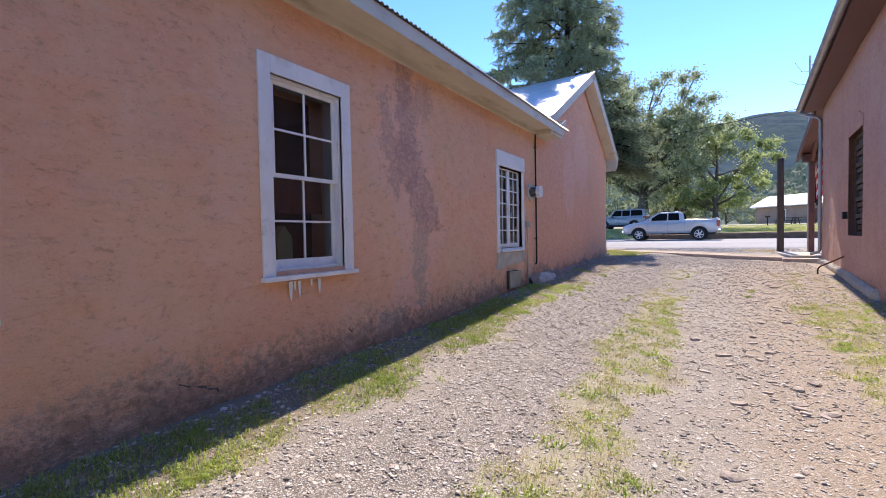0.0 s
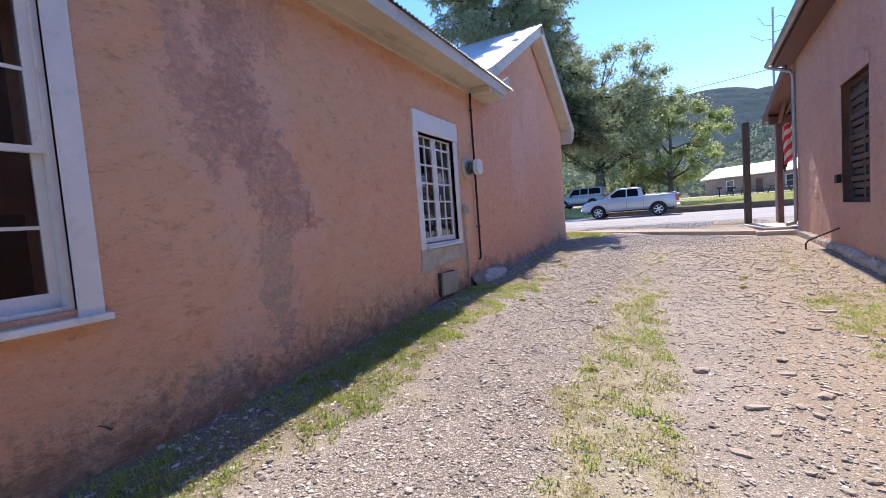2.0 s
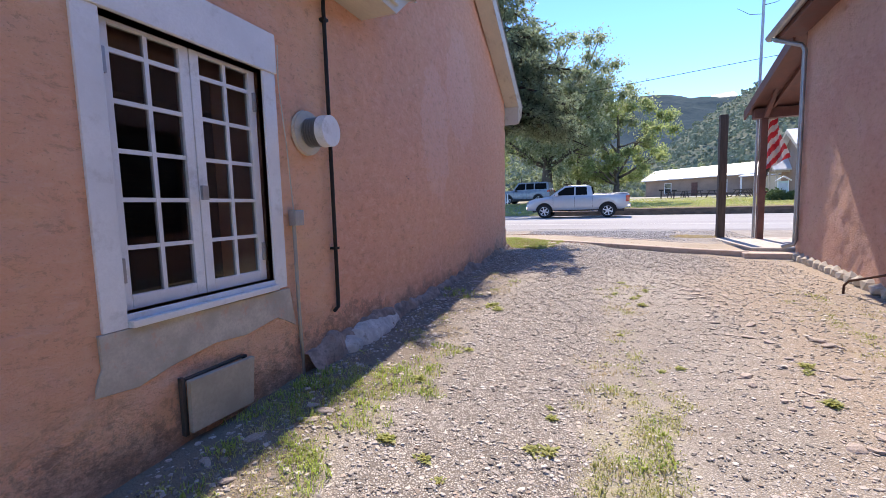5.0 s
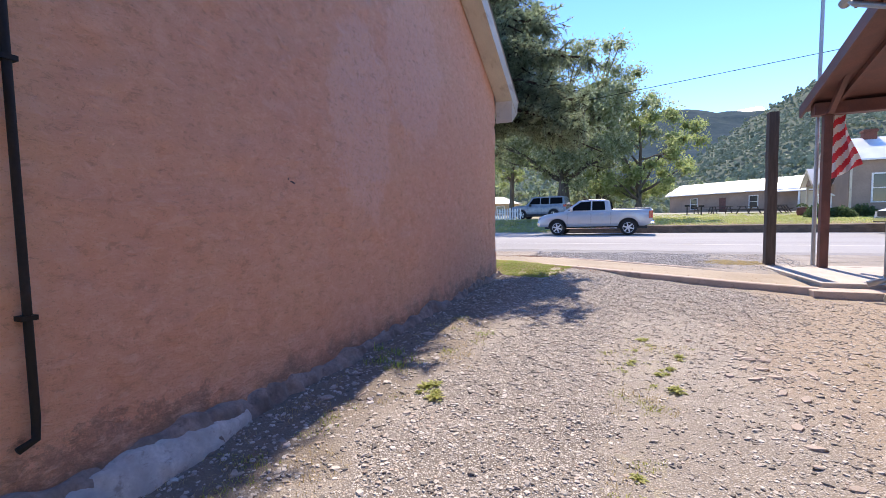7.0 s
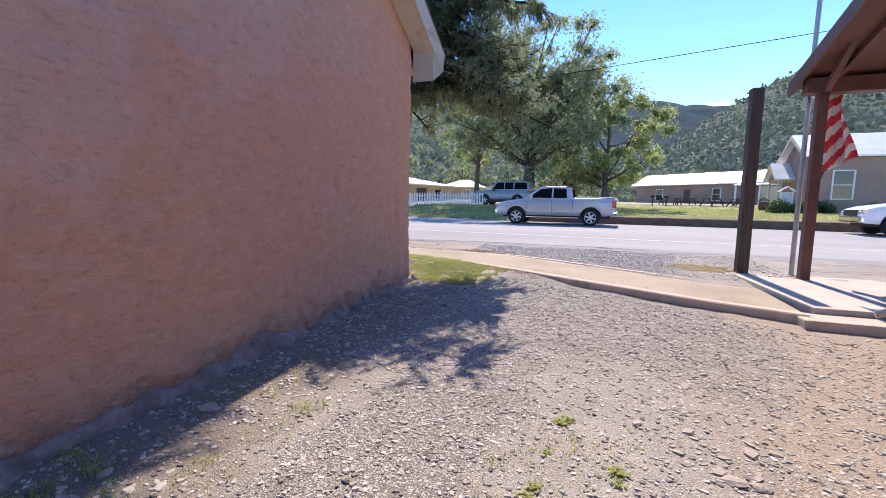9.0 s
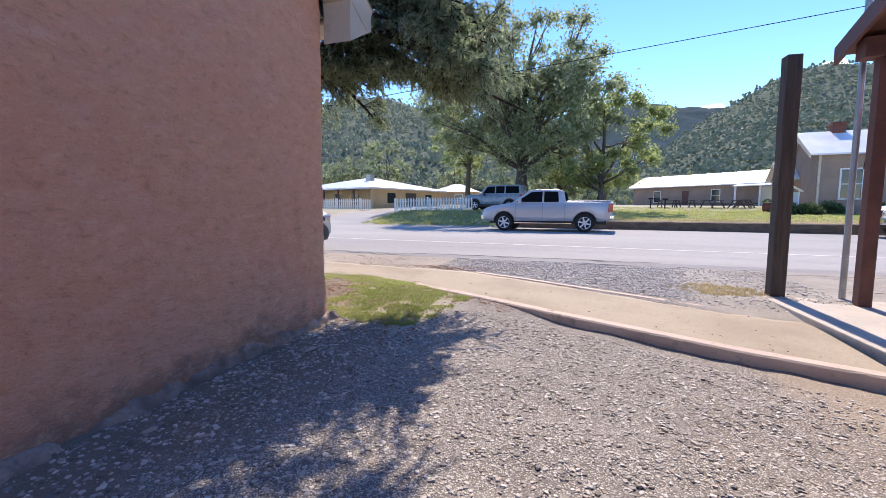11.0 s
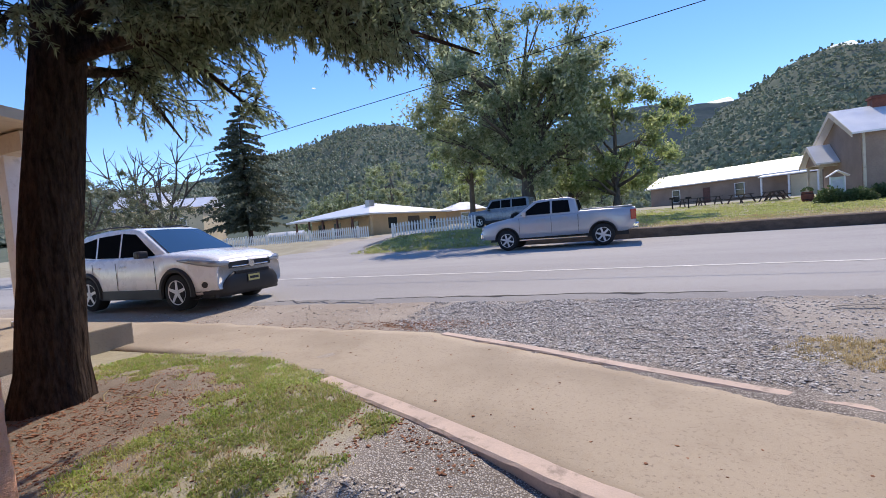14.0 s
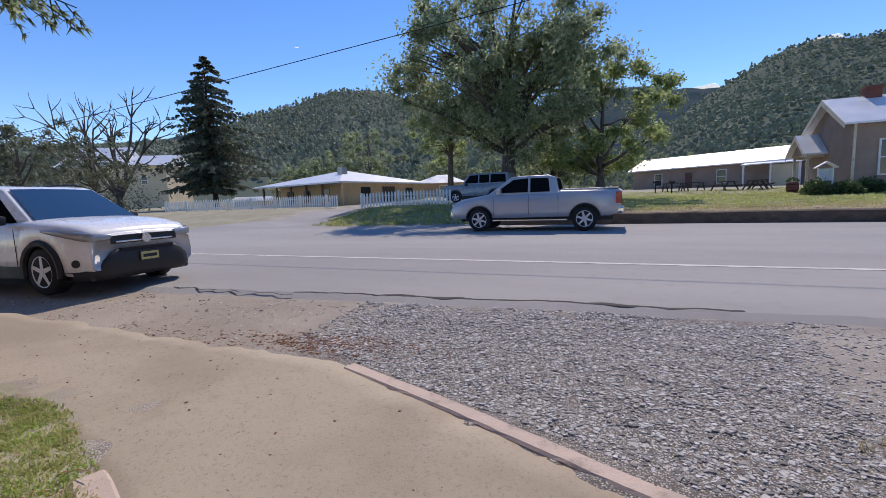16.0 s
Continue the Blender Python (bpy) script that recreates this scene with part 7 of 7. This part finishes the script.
ico = bmesh.new()
bmesh.ops.create_icosphere(ico, subdivisions=2, radius=1.0)
iv, if_ = [v.co.copy() for v in ico.verts], [tuple(v.index for v in f.verts) for f in ico.faces]
ico.free()
r_ = random.Random(9)
for ax_, el, n, w_ in ((0.222, 0.196, 5, 0.016), (0.0, 0.206, 6, 0.05), (0.41, 0.245, 4, 0.012), (-0.72, 0.33, 2, 0.006)):
    for k in range(n):
        d = Vector((ax_ + w_ * (k / n - 0.5) * 2, 1.0)).normalized() * 2600
        s = 17 * r_.uniform(0.6, 1.4) * (0.3 if n == 2 else 1)
        q = len(cb.v)
        for v in iv:
            cb.v.append((d.x + v.x * s * 1.8, 15 + d.y + v.y * s, 1.9 + el * 2600 + v.z * s * 0.7 + noise.noise(v * 1.7) * s * 0.3))
        cb.f += [tuple(q + i for i in f) for f in if_]
tagged(cb.out("cloud", M["cloud"], smooth=True), "small white clouds just above the ridge", "cloud", kind="structure")


# ---- loose things on the ground ----
npr = np.random.RandomState(4)


def on_ground(xs, ys):
    """Height of the ground sheet, with its unevenness."""
    return ground_z(xs, ys) + np.array([0.016 * field(a, b, 2.2) + 0.012 * field(a, b, 6.1, 3.0) for a, b in zip(xs, ys)])


OCT = np.array([(1, 0, 0), (0, 1, 0), (-1, 0, 0), (0, -1, 0), (0.6, 0.5, 0.8), (-0.5, 0.6, 0.8), (-0.55, -0.5, 0.8), (0.5, -0.6, 0.8)], float)
OCT_F = [(0, 1, 4), (1, 5, 4), (1, 2, 5), (2, 6, 5), (2, 3, 6), (3, 7, 6), (3, 0, 7), (0, 4, 7), (4, 5, 6), (4, 6, 7)]


def pebbles(name, label, xs, ys, lo, hi, material, zs=None):
    n = len(xs)
    if zs is None:
        zs = on_ground(xs, ys)
    s = lo + (hi - lo) * npr.rand(n) ** 2.2
    a = npr.rand(n) * 6.283
    sx, sy, sz = s * (0.7 + 0.6 * npr.rand(n)), s * (0.6 + 0.5 * npr.rand(n)), s * (0.3 + 0.4 * npr.rand(n))
    v = OCT[None] + 0.22 * (npr.rand(n, 8, 3) - 0.5)
    px, py, pz = v[..., 0] * sx[:, None], v[..., 1] * sy[:, None], v[..., 2] * sz[:, None]
    co, si = np.cos(a)[:, None], np.sin(a)[:, None]
    tilt = 0.5 * (npr.rand(n, 1) - 0.5)
    out = np.stack([xs[:, None] + px * co - py * si, ys[:, None] + px * si + py * co, zs[:, None] + pz - 0.15 * s[:, None] + tilt * px], -1)
    faces = (np.array(OCT_F)[None] + (np.arange(n) * 8)[:, None, None]).reshape(-1, 3).tolist()
    ob = link_mesh(name, out.reshape(-1, 3).tolist(), faces, material)
    return tagged(ob, label, "gravel", kind="stuff")


mg = Mat("gravel_stone", 0.9, 0, 0.2)
isl = mg.island()
c = mg.mix(isl, (0.14, 0.128, 0.118), (0.66, 0.61, 0.56))
c = mg.mix(mg.ramp(mg.math("FRACT", mg.math("MULTIPLY", isl, 7.3)), 0.78, 0.97, 0, 0.6), c, (0.42, 0.32, 0.25))
c = mg.mix(mg.ramp(mg.noise(60, 3), 0.4, 0.7, 0, 0.3), c, (0.25, 0.22, 0.2))
mg.color(c)
M["gravel"] = mg.m
mgr = Mat("grey_gravel_stone", 0.9, 0, 0.2)
isl = mgr.island()
c = mgr.mix(isl, (0.15, 0.145, 0.14), (0.64, 0.62, 0.6))
c = mgr.mix(mgr.ramp(mgr.noise(60, 3), 0.4, 0.7, 0, 0.3), c, (0.22, 0.2, 0.19))
mgr.color(c)
M["gravel_grey"] = mgr.m


def scatter(count, x0, x1, y0, y1, weight):
    xs, ys = npr.uniform(x0, x1, count), npr.uniform(y0, y1, count)
    w = np.array([weight(a, b) for a, b in zip(xs, ys)])
    k = npr.rand(count) < w
    return xs[k], ys[k]


xs, ys = scatter(135000, -2.9, 2.1, 1.0, 16.6, lambda x, y: (0.12 + 0.85 * zone(x, y)[1]) * (1 if y < 16.3 - 0.45 * (x + 0.3) else 0) * (1 if y > 2.2 or x < 1 else 0.5))
pebbles("driveway_gravel", "loose pale pinkish-grey driveway gravel", xs, ys, 0.006, 0.02, M["gravel"])
xs, ys = scatter(52000, -3.2, 2.6, 17.9, 21.3, lambda x, y: 0.95 * zone(x, y)[1] * (1 if y > 19.0 - 0.42 * (x + 1.7) + 0.12 else 0))
pebbles("shoulder_gravel", "loose grey gravel on the road shoulder", xs, ys, 0.008, 0.022, M["gravel_grey"])
xs, ys = scatter(9000, -9.0, -2.2, 19.2, 21.4, lambda x, y: 0.55 * (0.4 + field(x, y, 1.1)) if y > 19.55 else 0)
pebbles("shoulder_gravel", "scattered dusty stones along the pavement edge", xs, ys, 0.006, 0.022, M["gravel"])
xs, ys = scatter(2600, -2.9, 2.2, 1.0, 15.8, lambda x, y: 0.9 * max(0, min(1, zone(x, y)[2] + 0.15)) * (1 if y < 15.4 else 0))
pebbles("driveway_stones", "small angular stones in the rutted earth", xs, ys, 0.01, 0.034, M["gravel"])
xs, ys = scatter(6000, -2.95, -1.7, 1.0, 15.9, lambda x, y: float(smooth(-1.8, -2.4, x)) * (0.45 + field(x, y, 2.0)))
pebbles("wall_foot_rubble", "dark crumbled mortar and stones along the wall foot", xs, ys, 0.006, 0.03, M["gravel"])
lit = Mat("leaf_litter", 0.95, 0, 0.1)
lit.color(lit.mix(lit.island(), (0.13, 0.06, 0.04), (0.36, 0.19, 0.12)))
M["litter"] = lit.m
xs_l = np.concatenate([npr.uniform(-5.0, -1.9, 3500), npr.normal(-4.1, 0.5, 3000)])
xs = np.concatenate([npr.normal(-2.65, 0.42, 2600), npr.uniform(-7, -2.4, 900), xs_l, npr.uniform(-2.9, -1.2, 500)])
ys = np.concatenate([npr.normal(19.74, 0.13, 2600), npr.normal(19.6, 0.14, 900), np.concatenate([npr.uniform(15.9, 17.7, 3500), npr.uniform(15.9, 17.2, 3000)]) - np.clip(xs_l + 3.5, 0, 2) * 0.4, npr.normal(0, 0.07, 500)])
ys[-500:] += 17.5 - 0.44 * (xs[-500:] + 2.8)
pebbles("leaf_litter", "dry brown leaf and needle litter", xs, ys, 0.005, 0.017, M["litter"])
xs, ys = npr.uniform(-6, 1.5, 700), npr.uniform(15.9, 19.5, 700)
k = (ys > np.interp(xs, [p[0] for p in PAVE], [p[1] for p in PAVE]) + 0.2) & (ys < np.interp(xs, [p[2] for p in PAVE], [p[3] for p in PAVE]) - 0.1)
pebbles("pavement_grit", "few small stones lying on the pavement", xs[k], ys[k], 0.003, 0.013, M["litter"], zs=np.interp(xs[k], [p[0] for p in PAVE], [p[4] for p in PAVE]) + 0.002)

# single stones that stand out
rock_mesh = []
for k in range(5):
    bm = bmesh.new()
    bmesh.ops.create_icosphere(bm, subdivisions=2, radius=1.0)
    for v in bm.verts:
        v.co = Vector((v.co.x, v.co.y * 0.75, v.co.z * 0.5)) * (1 + 0.35 * noise.noise(v.co * 1.3 + Vector((k * 9, 0, 0))))
    me = bpy.data.meshes.new("rock")
    bm.to_mesh(me)
    bm.free()
    me.materials.append(M["rock"] if "rock" in M else M.setdefault("rock", worn("field_stone", (0.5, 0.42, 0.37), 0.3, 0.95, scale=8, fine=60, bump=0.6)))
    rock_mesh.append(me)
rr = random.Random(77)
for k in range(92):
    if k < 62:
        x, y, s = rr.gauss(0.5, 0.28), rr.uniform(2.0, 13.5), 0.02 + 0.045 * rr.random() ** 1.8
    elif k < 78:
        x, y, s = rr.uniform(0.9, 1.9), rr.uniform(5, 15), rr.uniform(0.02, 0.045)
    else:
        x, y, s = rr.uniform(-2.75, -2.45), rr.uniform(6.5, 15.8), rr.uniform(0.03, 0.065)
    ob = new("rock", rock_mesh[k % 5])
    ob.matrix_world = pose(x, y, float(on_ground([x], [y])[0]) + s * 0.1, rr.uniform(-12, 12), rr.uniform(-12, 12), rr.uniform(0, 360)) @ Matrix.Diagonal((s * rr.uniform(0.8, 1.4), s, s * rr.uniform(0.5, 0.8), 1))
    tagged(ob, "loose rounded field stone on the dirt driveway", "rock", "loose stones on the driveway")

def weed_mesh(seed, leaves_n, size):
    r = random.Random(seed)
    b = Buf()
    for k in range(leaves_n):
        a = r.uniform(0, 6.283)
        rise = r.uniform(0.15, 1.3)
        d = Vector((math.cos(a), math.sin(a), rise)).normalized()
        n = Vector((-math.cos(a) * rise, -math.sin(a) * rise, 1)).normalized()
        side = d.cross(n).normalized()
        ln, w = size * r.uniform(0.5, 1.1), size * r.uniform(0.12, 0.2)
        p = Vector((r.gauss(0, 0.25), r.gauss(0, 0.25), 0)) * size
        q = len(b.v)
        tip = p + d * ln + Vector((0, 0, -0.25 * ln))
        b.v += [p, p + d * ln * 0.5 + side * w, p + d * ln * 0.55 + n * -0.1 * w, p + d * ln * 0.5 - side * w, tip]
        b.f += [(q, q + 1, q + 2), (q, q + 2, q + 3), (q + 1, q + 4, q + 2), (q + 2, q + 4, q + 3)]
    me = bpy.data.meshes.new("weed")
    me.from_pydata([tuple(v) for v in b.v], [], b.f)
    me.materials.append(M["grass"])
    return me


weed_meshes = [weed_mesh(60 + k, 34 + 8 * k, 0.05 + 0.008 * k) for k in range(4)]
WEEDS = ((-0.88, 6.18), (-0.96, 7.27), (-1.19, 6.58), (-0.63, 7.0), (-2.2, 8.75), (-2.0, 7.97), (-0.45, 12.0), (-1.19, 8.26), (-1.23, 8.67), (0.62, 9.9), (0.53, 9.35), (-2.01, 9.44), (-2.18, 10.87), (-0.35, 9.75), (-1.7, 7.89), (-0.71, 10.33), (-0.46, 11.94), (-0.69, 12.06), (-0.67, 12.39), (-0.58, 12.84), (-0.52, 11.62), (-0.31, 12.35), (-2.08, 10.81), (-2.07, 11.01))
rr = random.Random(12)
for k, (x, y) in enumerate(WEEDS):
    for _ in range(2):
        u, v = x + rr.gauss(0, 0.05), y + rr.gauss(0, 0.06)
        ob = new("weed", weed_meshes[rr.randrange(4)])
        ob.matrix_world = pose(u, v, float(on_ground([u], [v])[0]) - 0.004, 0, 0, rr.uniform(0, 360)) @ Matrix.Scale(rr.uniform(0.6, 1.15), 4)
        tagged(ob, "bright green broad-leaved weed growing in the gravel", "weed", "weeds in the driveway")
# flat angular stones in the wheel rut
slab_mesh = []
for k in range(5):
    bm = bmesh.new()
    bmesh.ops.create_icosphere(bm, subdivisions=1, radius=1.0)
    for v in bm.verts:
        v.co = Vector((v.co.x, v.co.y * 0.7, max(-0.25, min(0.22, v.co.z * 0.5)))) * (1 + 0.3 * noise.noise(v.co * 1.9 + Vector((k * 7, 3, 0))))
    me = bpy.data.meshes.new("flat_stone")
    bm.to_mesh(me)
    bm.free()
    me.materials.append(M["rock"])
    slab_mesh.append(me)
for k in range(120):
    if k < 40:
        x, y = rr.gauss(0.2, 0.25), rr.gauss(12.6, 0.4)
    else:
        x, y = rr.gauss(0.55, 0.3), rr.uniform(4.5, 12.5)
    s = 0.016 + 0.045 * rr.random() ** 2
    ob = new("flat_stone", slab_mesh[k % 5])
    ob.matrix_world = pose(x, y, float(on_ground([x], [y])[0]) + s * 0.06, rr.uniform(-9, 9), rr.uniform(-9, 9), rr.uniform(0, 360)) @ Matrix.Diagonal((s * rr.uniform(0.8, 1.5), s, s * rr.uniform(0.6, 1.0), 1))
    tagged(ob, "pale flat angular stone in the dirt wheel rut", "rock", "flat stones in the rut")

rr = random.Random(31)
for k in range(9):
    x, y = rr.uniform(-4.4, -2.6), rr.uniform(16.9, 17.7)
    if y > 18.1 - max(0, x + 3.5) * 0.62:
        continue
    st = thing("dry_stalk", "pale dry straw stalk lying in the grass", "stalk", (x, y, float(on_ground([x], [y])[0])), rr.uniform(0, 360))
    b = Buf()
    ln = rr.uniform(0.09, 0.22)
    b.tube([(0, 0, 0.005), (ln * 0.5, 0.01, 0.03), (ln, -0.01, 0.04)], [0.004, 0.0035, 0.002], 5)
    b.out("stem", M["dry"], st)
# grass
def grass(name, label, pts, blades, h, width, material, seed, spread=0.03, zs=None):
    r = np.random.RandomState(seed)
    xs, ys = np.array([p[0] for p in pts]), np.array([p[1] for p in pts])
    zs = on_ground(xs, ys) - 0.005 if zs is None else zs
    n = len(xs) * blades
    rep = lambda q: np.repeat(q, blades)
    ang, lean = r.rand(n) * 6.283, 0.25 + 0.9 * r.rand(n)
    rad = spread * np.sqrt(r.rand(n))
    a2 = r.rand(n) * 6.283
    bx, by, bz = rep(xs) + rad * np.cos(a2), rep(ys) + rad * np.sin(a2), rep(zs)
    tall = rep(0.5 + 0.9 * r.rand(len(xs)))
    hh = h * (0.5 + 0.8 * r.rand(n)) * tall
    dx, dy = np.cos(ang), np.sin(ang)
    w = width * (0.7 + 0.6 * r.rand(n))
    p0 = np.stack([bx - dy * w / 2, by + dx * w / 2, bz], -1)
    p1 = np.stack([bx + dy * w / 2, by - dx * w / 2, bz], -1)
    mx, my, mz = bx + dx * hh * lean * 0.35, by + dy * hh * lean * 0.35, bz + hh * 0.65
    p2 = np.stack([mx + dy * w * 0.35, my - dx * w * 0.35, mz], -1)
    p3 = np.stack([mx - dy * w * 0.35, my + dx * w * 0.35, mz], -1)
    p4 = np.stack([bx + dx * hh * lean, by + dy * hh * lean, bz + hh * (1.0 - 0.35 * lean)], -1)
    v = np.stack([p0, p1, p2, p3, p4], 1).reshape(-1, 3)
    i = (np.arange(n) * 5)[:, None]
    f = np.concatenate([i + np.array([[0, 1, 2, 3]])], 1).tolist() + (i + np.array([[3, 2, 4]])).tolist()
    return tagged(link_mesh(name, v.tolist(), f, material), label, "grass", kind="stuff")


def clumpy(count, x0, x1, y0, y1, s, lim, seed, extra=None):
    r = random.Random(seed)
    out = []
    while len(out) < count:
        x, y = r.uniform(x0, x1), r.uniform(y0, y1)
        g = zone(x, y)[0]
        if g * (0.62 + 0.9 * field(x, y, s, seed)) > lim + 0.25 * r.random() and (extra is None or extra(x, y)):
            out.append((x, y))
    return out


grass("driveway_grass", "short yellow-green grass tufts between the wheel tracks", clumpy(6800, -2.8, 2.1, 1.2, 14.5, 4.2, 0.34, 1), 9, 0.024, 0.006, M["grass"], 2, 0.055)
grass("driveway_weeds", "bright green weeds in the driveway grass", clumpy(900, -2.8, 2.1, 1.2, 14.5, 4.6, 0.55, 3), 14, 0.036, 0.008, M["weed"], 4, 0.05)
grass("dry_grass", "straw-coloured dry grass in the driveway", clumpy(3200, -2.8, 2.1, 1.2, 14.5, 2.6, 0.2, 5), 9, 0.026, 0.004, M["dry"], 6, 0.06)
grass("wall_foot_weeds", "dark green weeds along the shaded wall foot", clumpy(1300, -2.9, -1.75, 1.2, 15.4, 1.3, 0.36, 23), 10, 0.05, 0.006, M["weed"], 24, 0.05)
grass("corner_grass", "bright green short grass at the house corner", clumpy(3000, -5.6, -1.7, 15.9, 18.2, 5.5, 0.36, 7, lambda x, y: y < 18.22 - max(0, (x + 3.5)) * 0.62 and (x > -2.85 or y > 15.95)), 10, 0.026, 0.008, M["grass"], 8, 0.045)
grass("corner_clover", "low bright green weeds in the corner grass", clumpy(2000, -5.6, -1.7, 15.9, 18.2, 4.1, 0.4, 27, lambda x, y: y < 18.22 - max(0, (x + 3.5)) * 0.62 and (x > -2.85 or y > 15.95)), 9, 0.024, 0.009, M["weed"], 28, 0.045)
grass("corner_dry_grass", "dry blades in the corner grass", clumpy(900, -5.6, -1.7, 15.9, 18.2, 1.5, 0.15, 17, lambda x, y: y < 18.22 - max(0, (x + 3.5)) * 0.62 and (x > -2.85 or y > 15.95)), 7, 0.04, 0.004, M["dry"], 18, 0.035)
grass("shoulder_grass", "dry yellow grass by the wooden post", clumpy(420, 0.5, 2.3, 18.2, 19.6, 2.0, 0.2, 9), 10, 0.04, 0.005, M["dry"], 10)
rg_ = random.Random(8)
far_pts = [(x, y) for x, y in ((rg_.uniform(-12.6, -4.6), rg_.uniform(33.2, 39)) for _ in range(2600))]
grass("bank_grass", "rough green grass on the shaded bank", far_pts, 7, 0.1, 0.02, M["grass"], 12, 0.12, ground_z(*np.array(far_pts).T))
lawn_pts = [(x, y) for x, y in ((rg_.uniform(-3, 22), rg_.uniform(33.6, 52)) for _ in range(6500)) if y + 0.1 * x > 33.6]
M["lawn"] = leaves("lawn_blade", (0.42, 0.48, 0.13), (0.62, 0.62, 0.27), 0.5)
lawn_pts = [(rg_.uniform(-3, 26), rg_.uniform(38.5, 62)) for _ in range(4500)] + [(x, y) for x, y in lawn_pts if y > 37]
bank_pts = [(x, y) for x, y in ((rg_.uniform(-3, 26), rg_.uniform(33.0, 39.5)) for _ in range(5000)) if y + 0.1 * x > 33.6]
grass("lawn_grass", "sunlit yellow-green lawn behind the low wall", lawn_pts, 6, 0.07, 0.04, M["lawn"], 13, 0.22, ground_z(*np.array(lawn_pts).T))
grass("lawn_dry_grass", "straw-yellow dry grass along the low wall", bank_pts, 6, 0.06, 0.03, M["dry"], 14, 0.18, ground_z(*np.array(bank_pts).T))
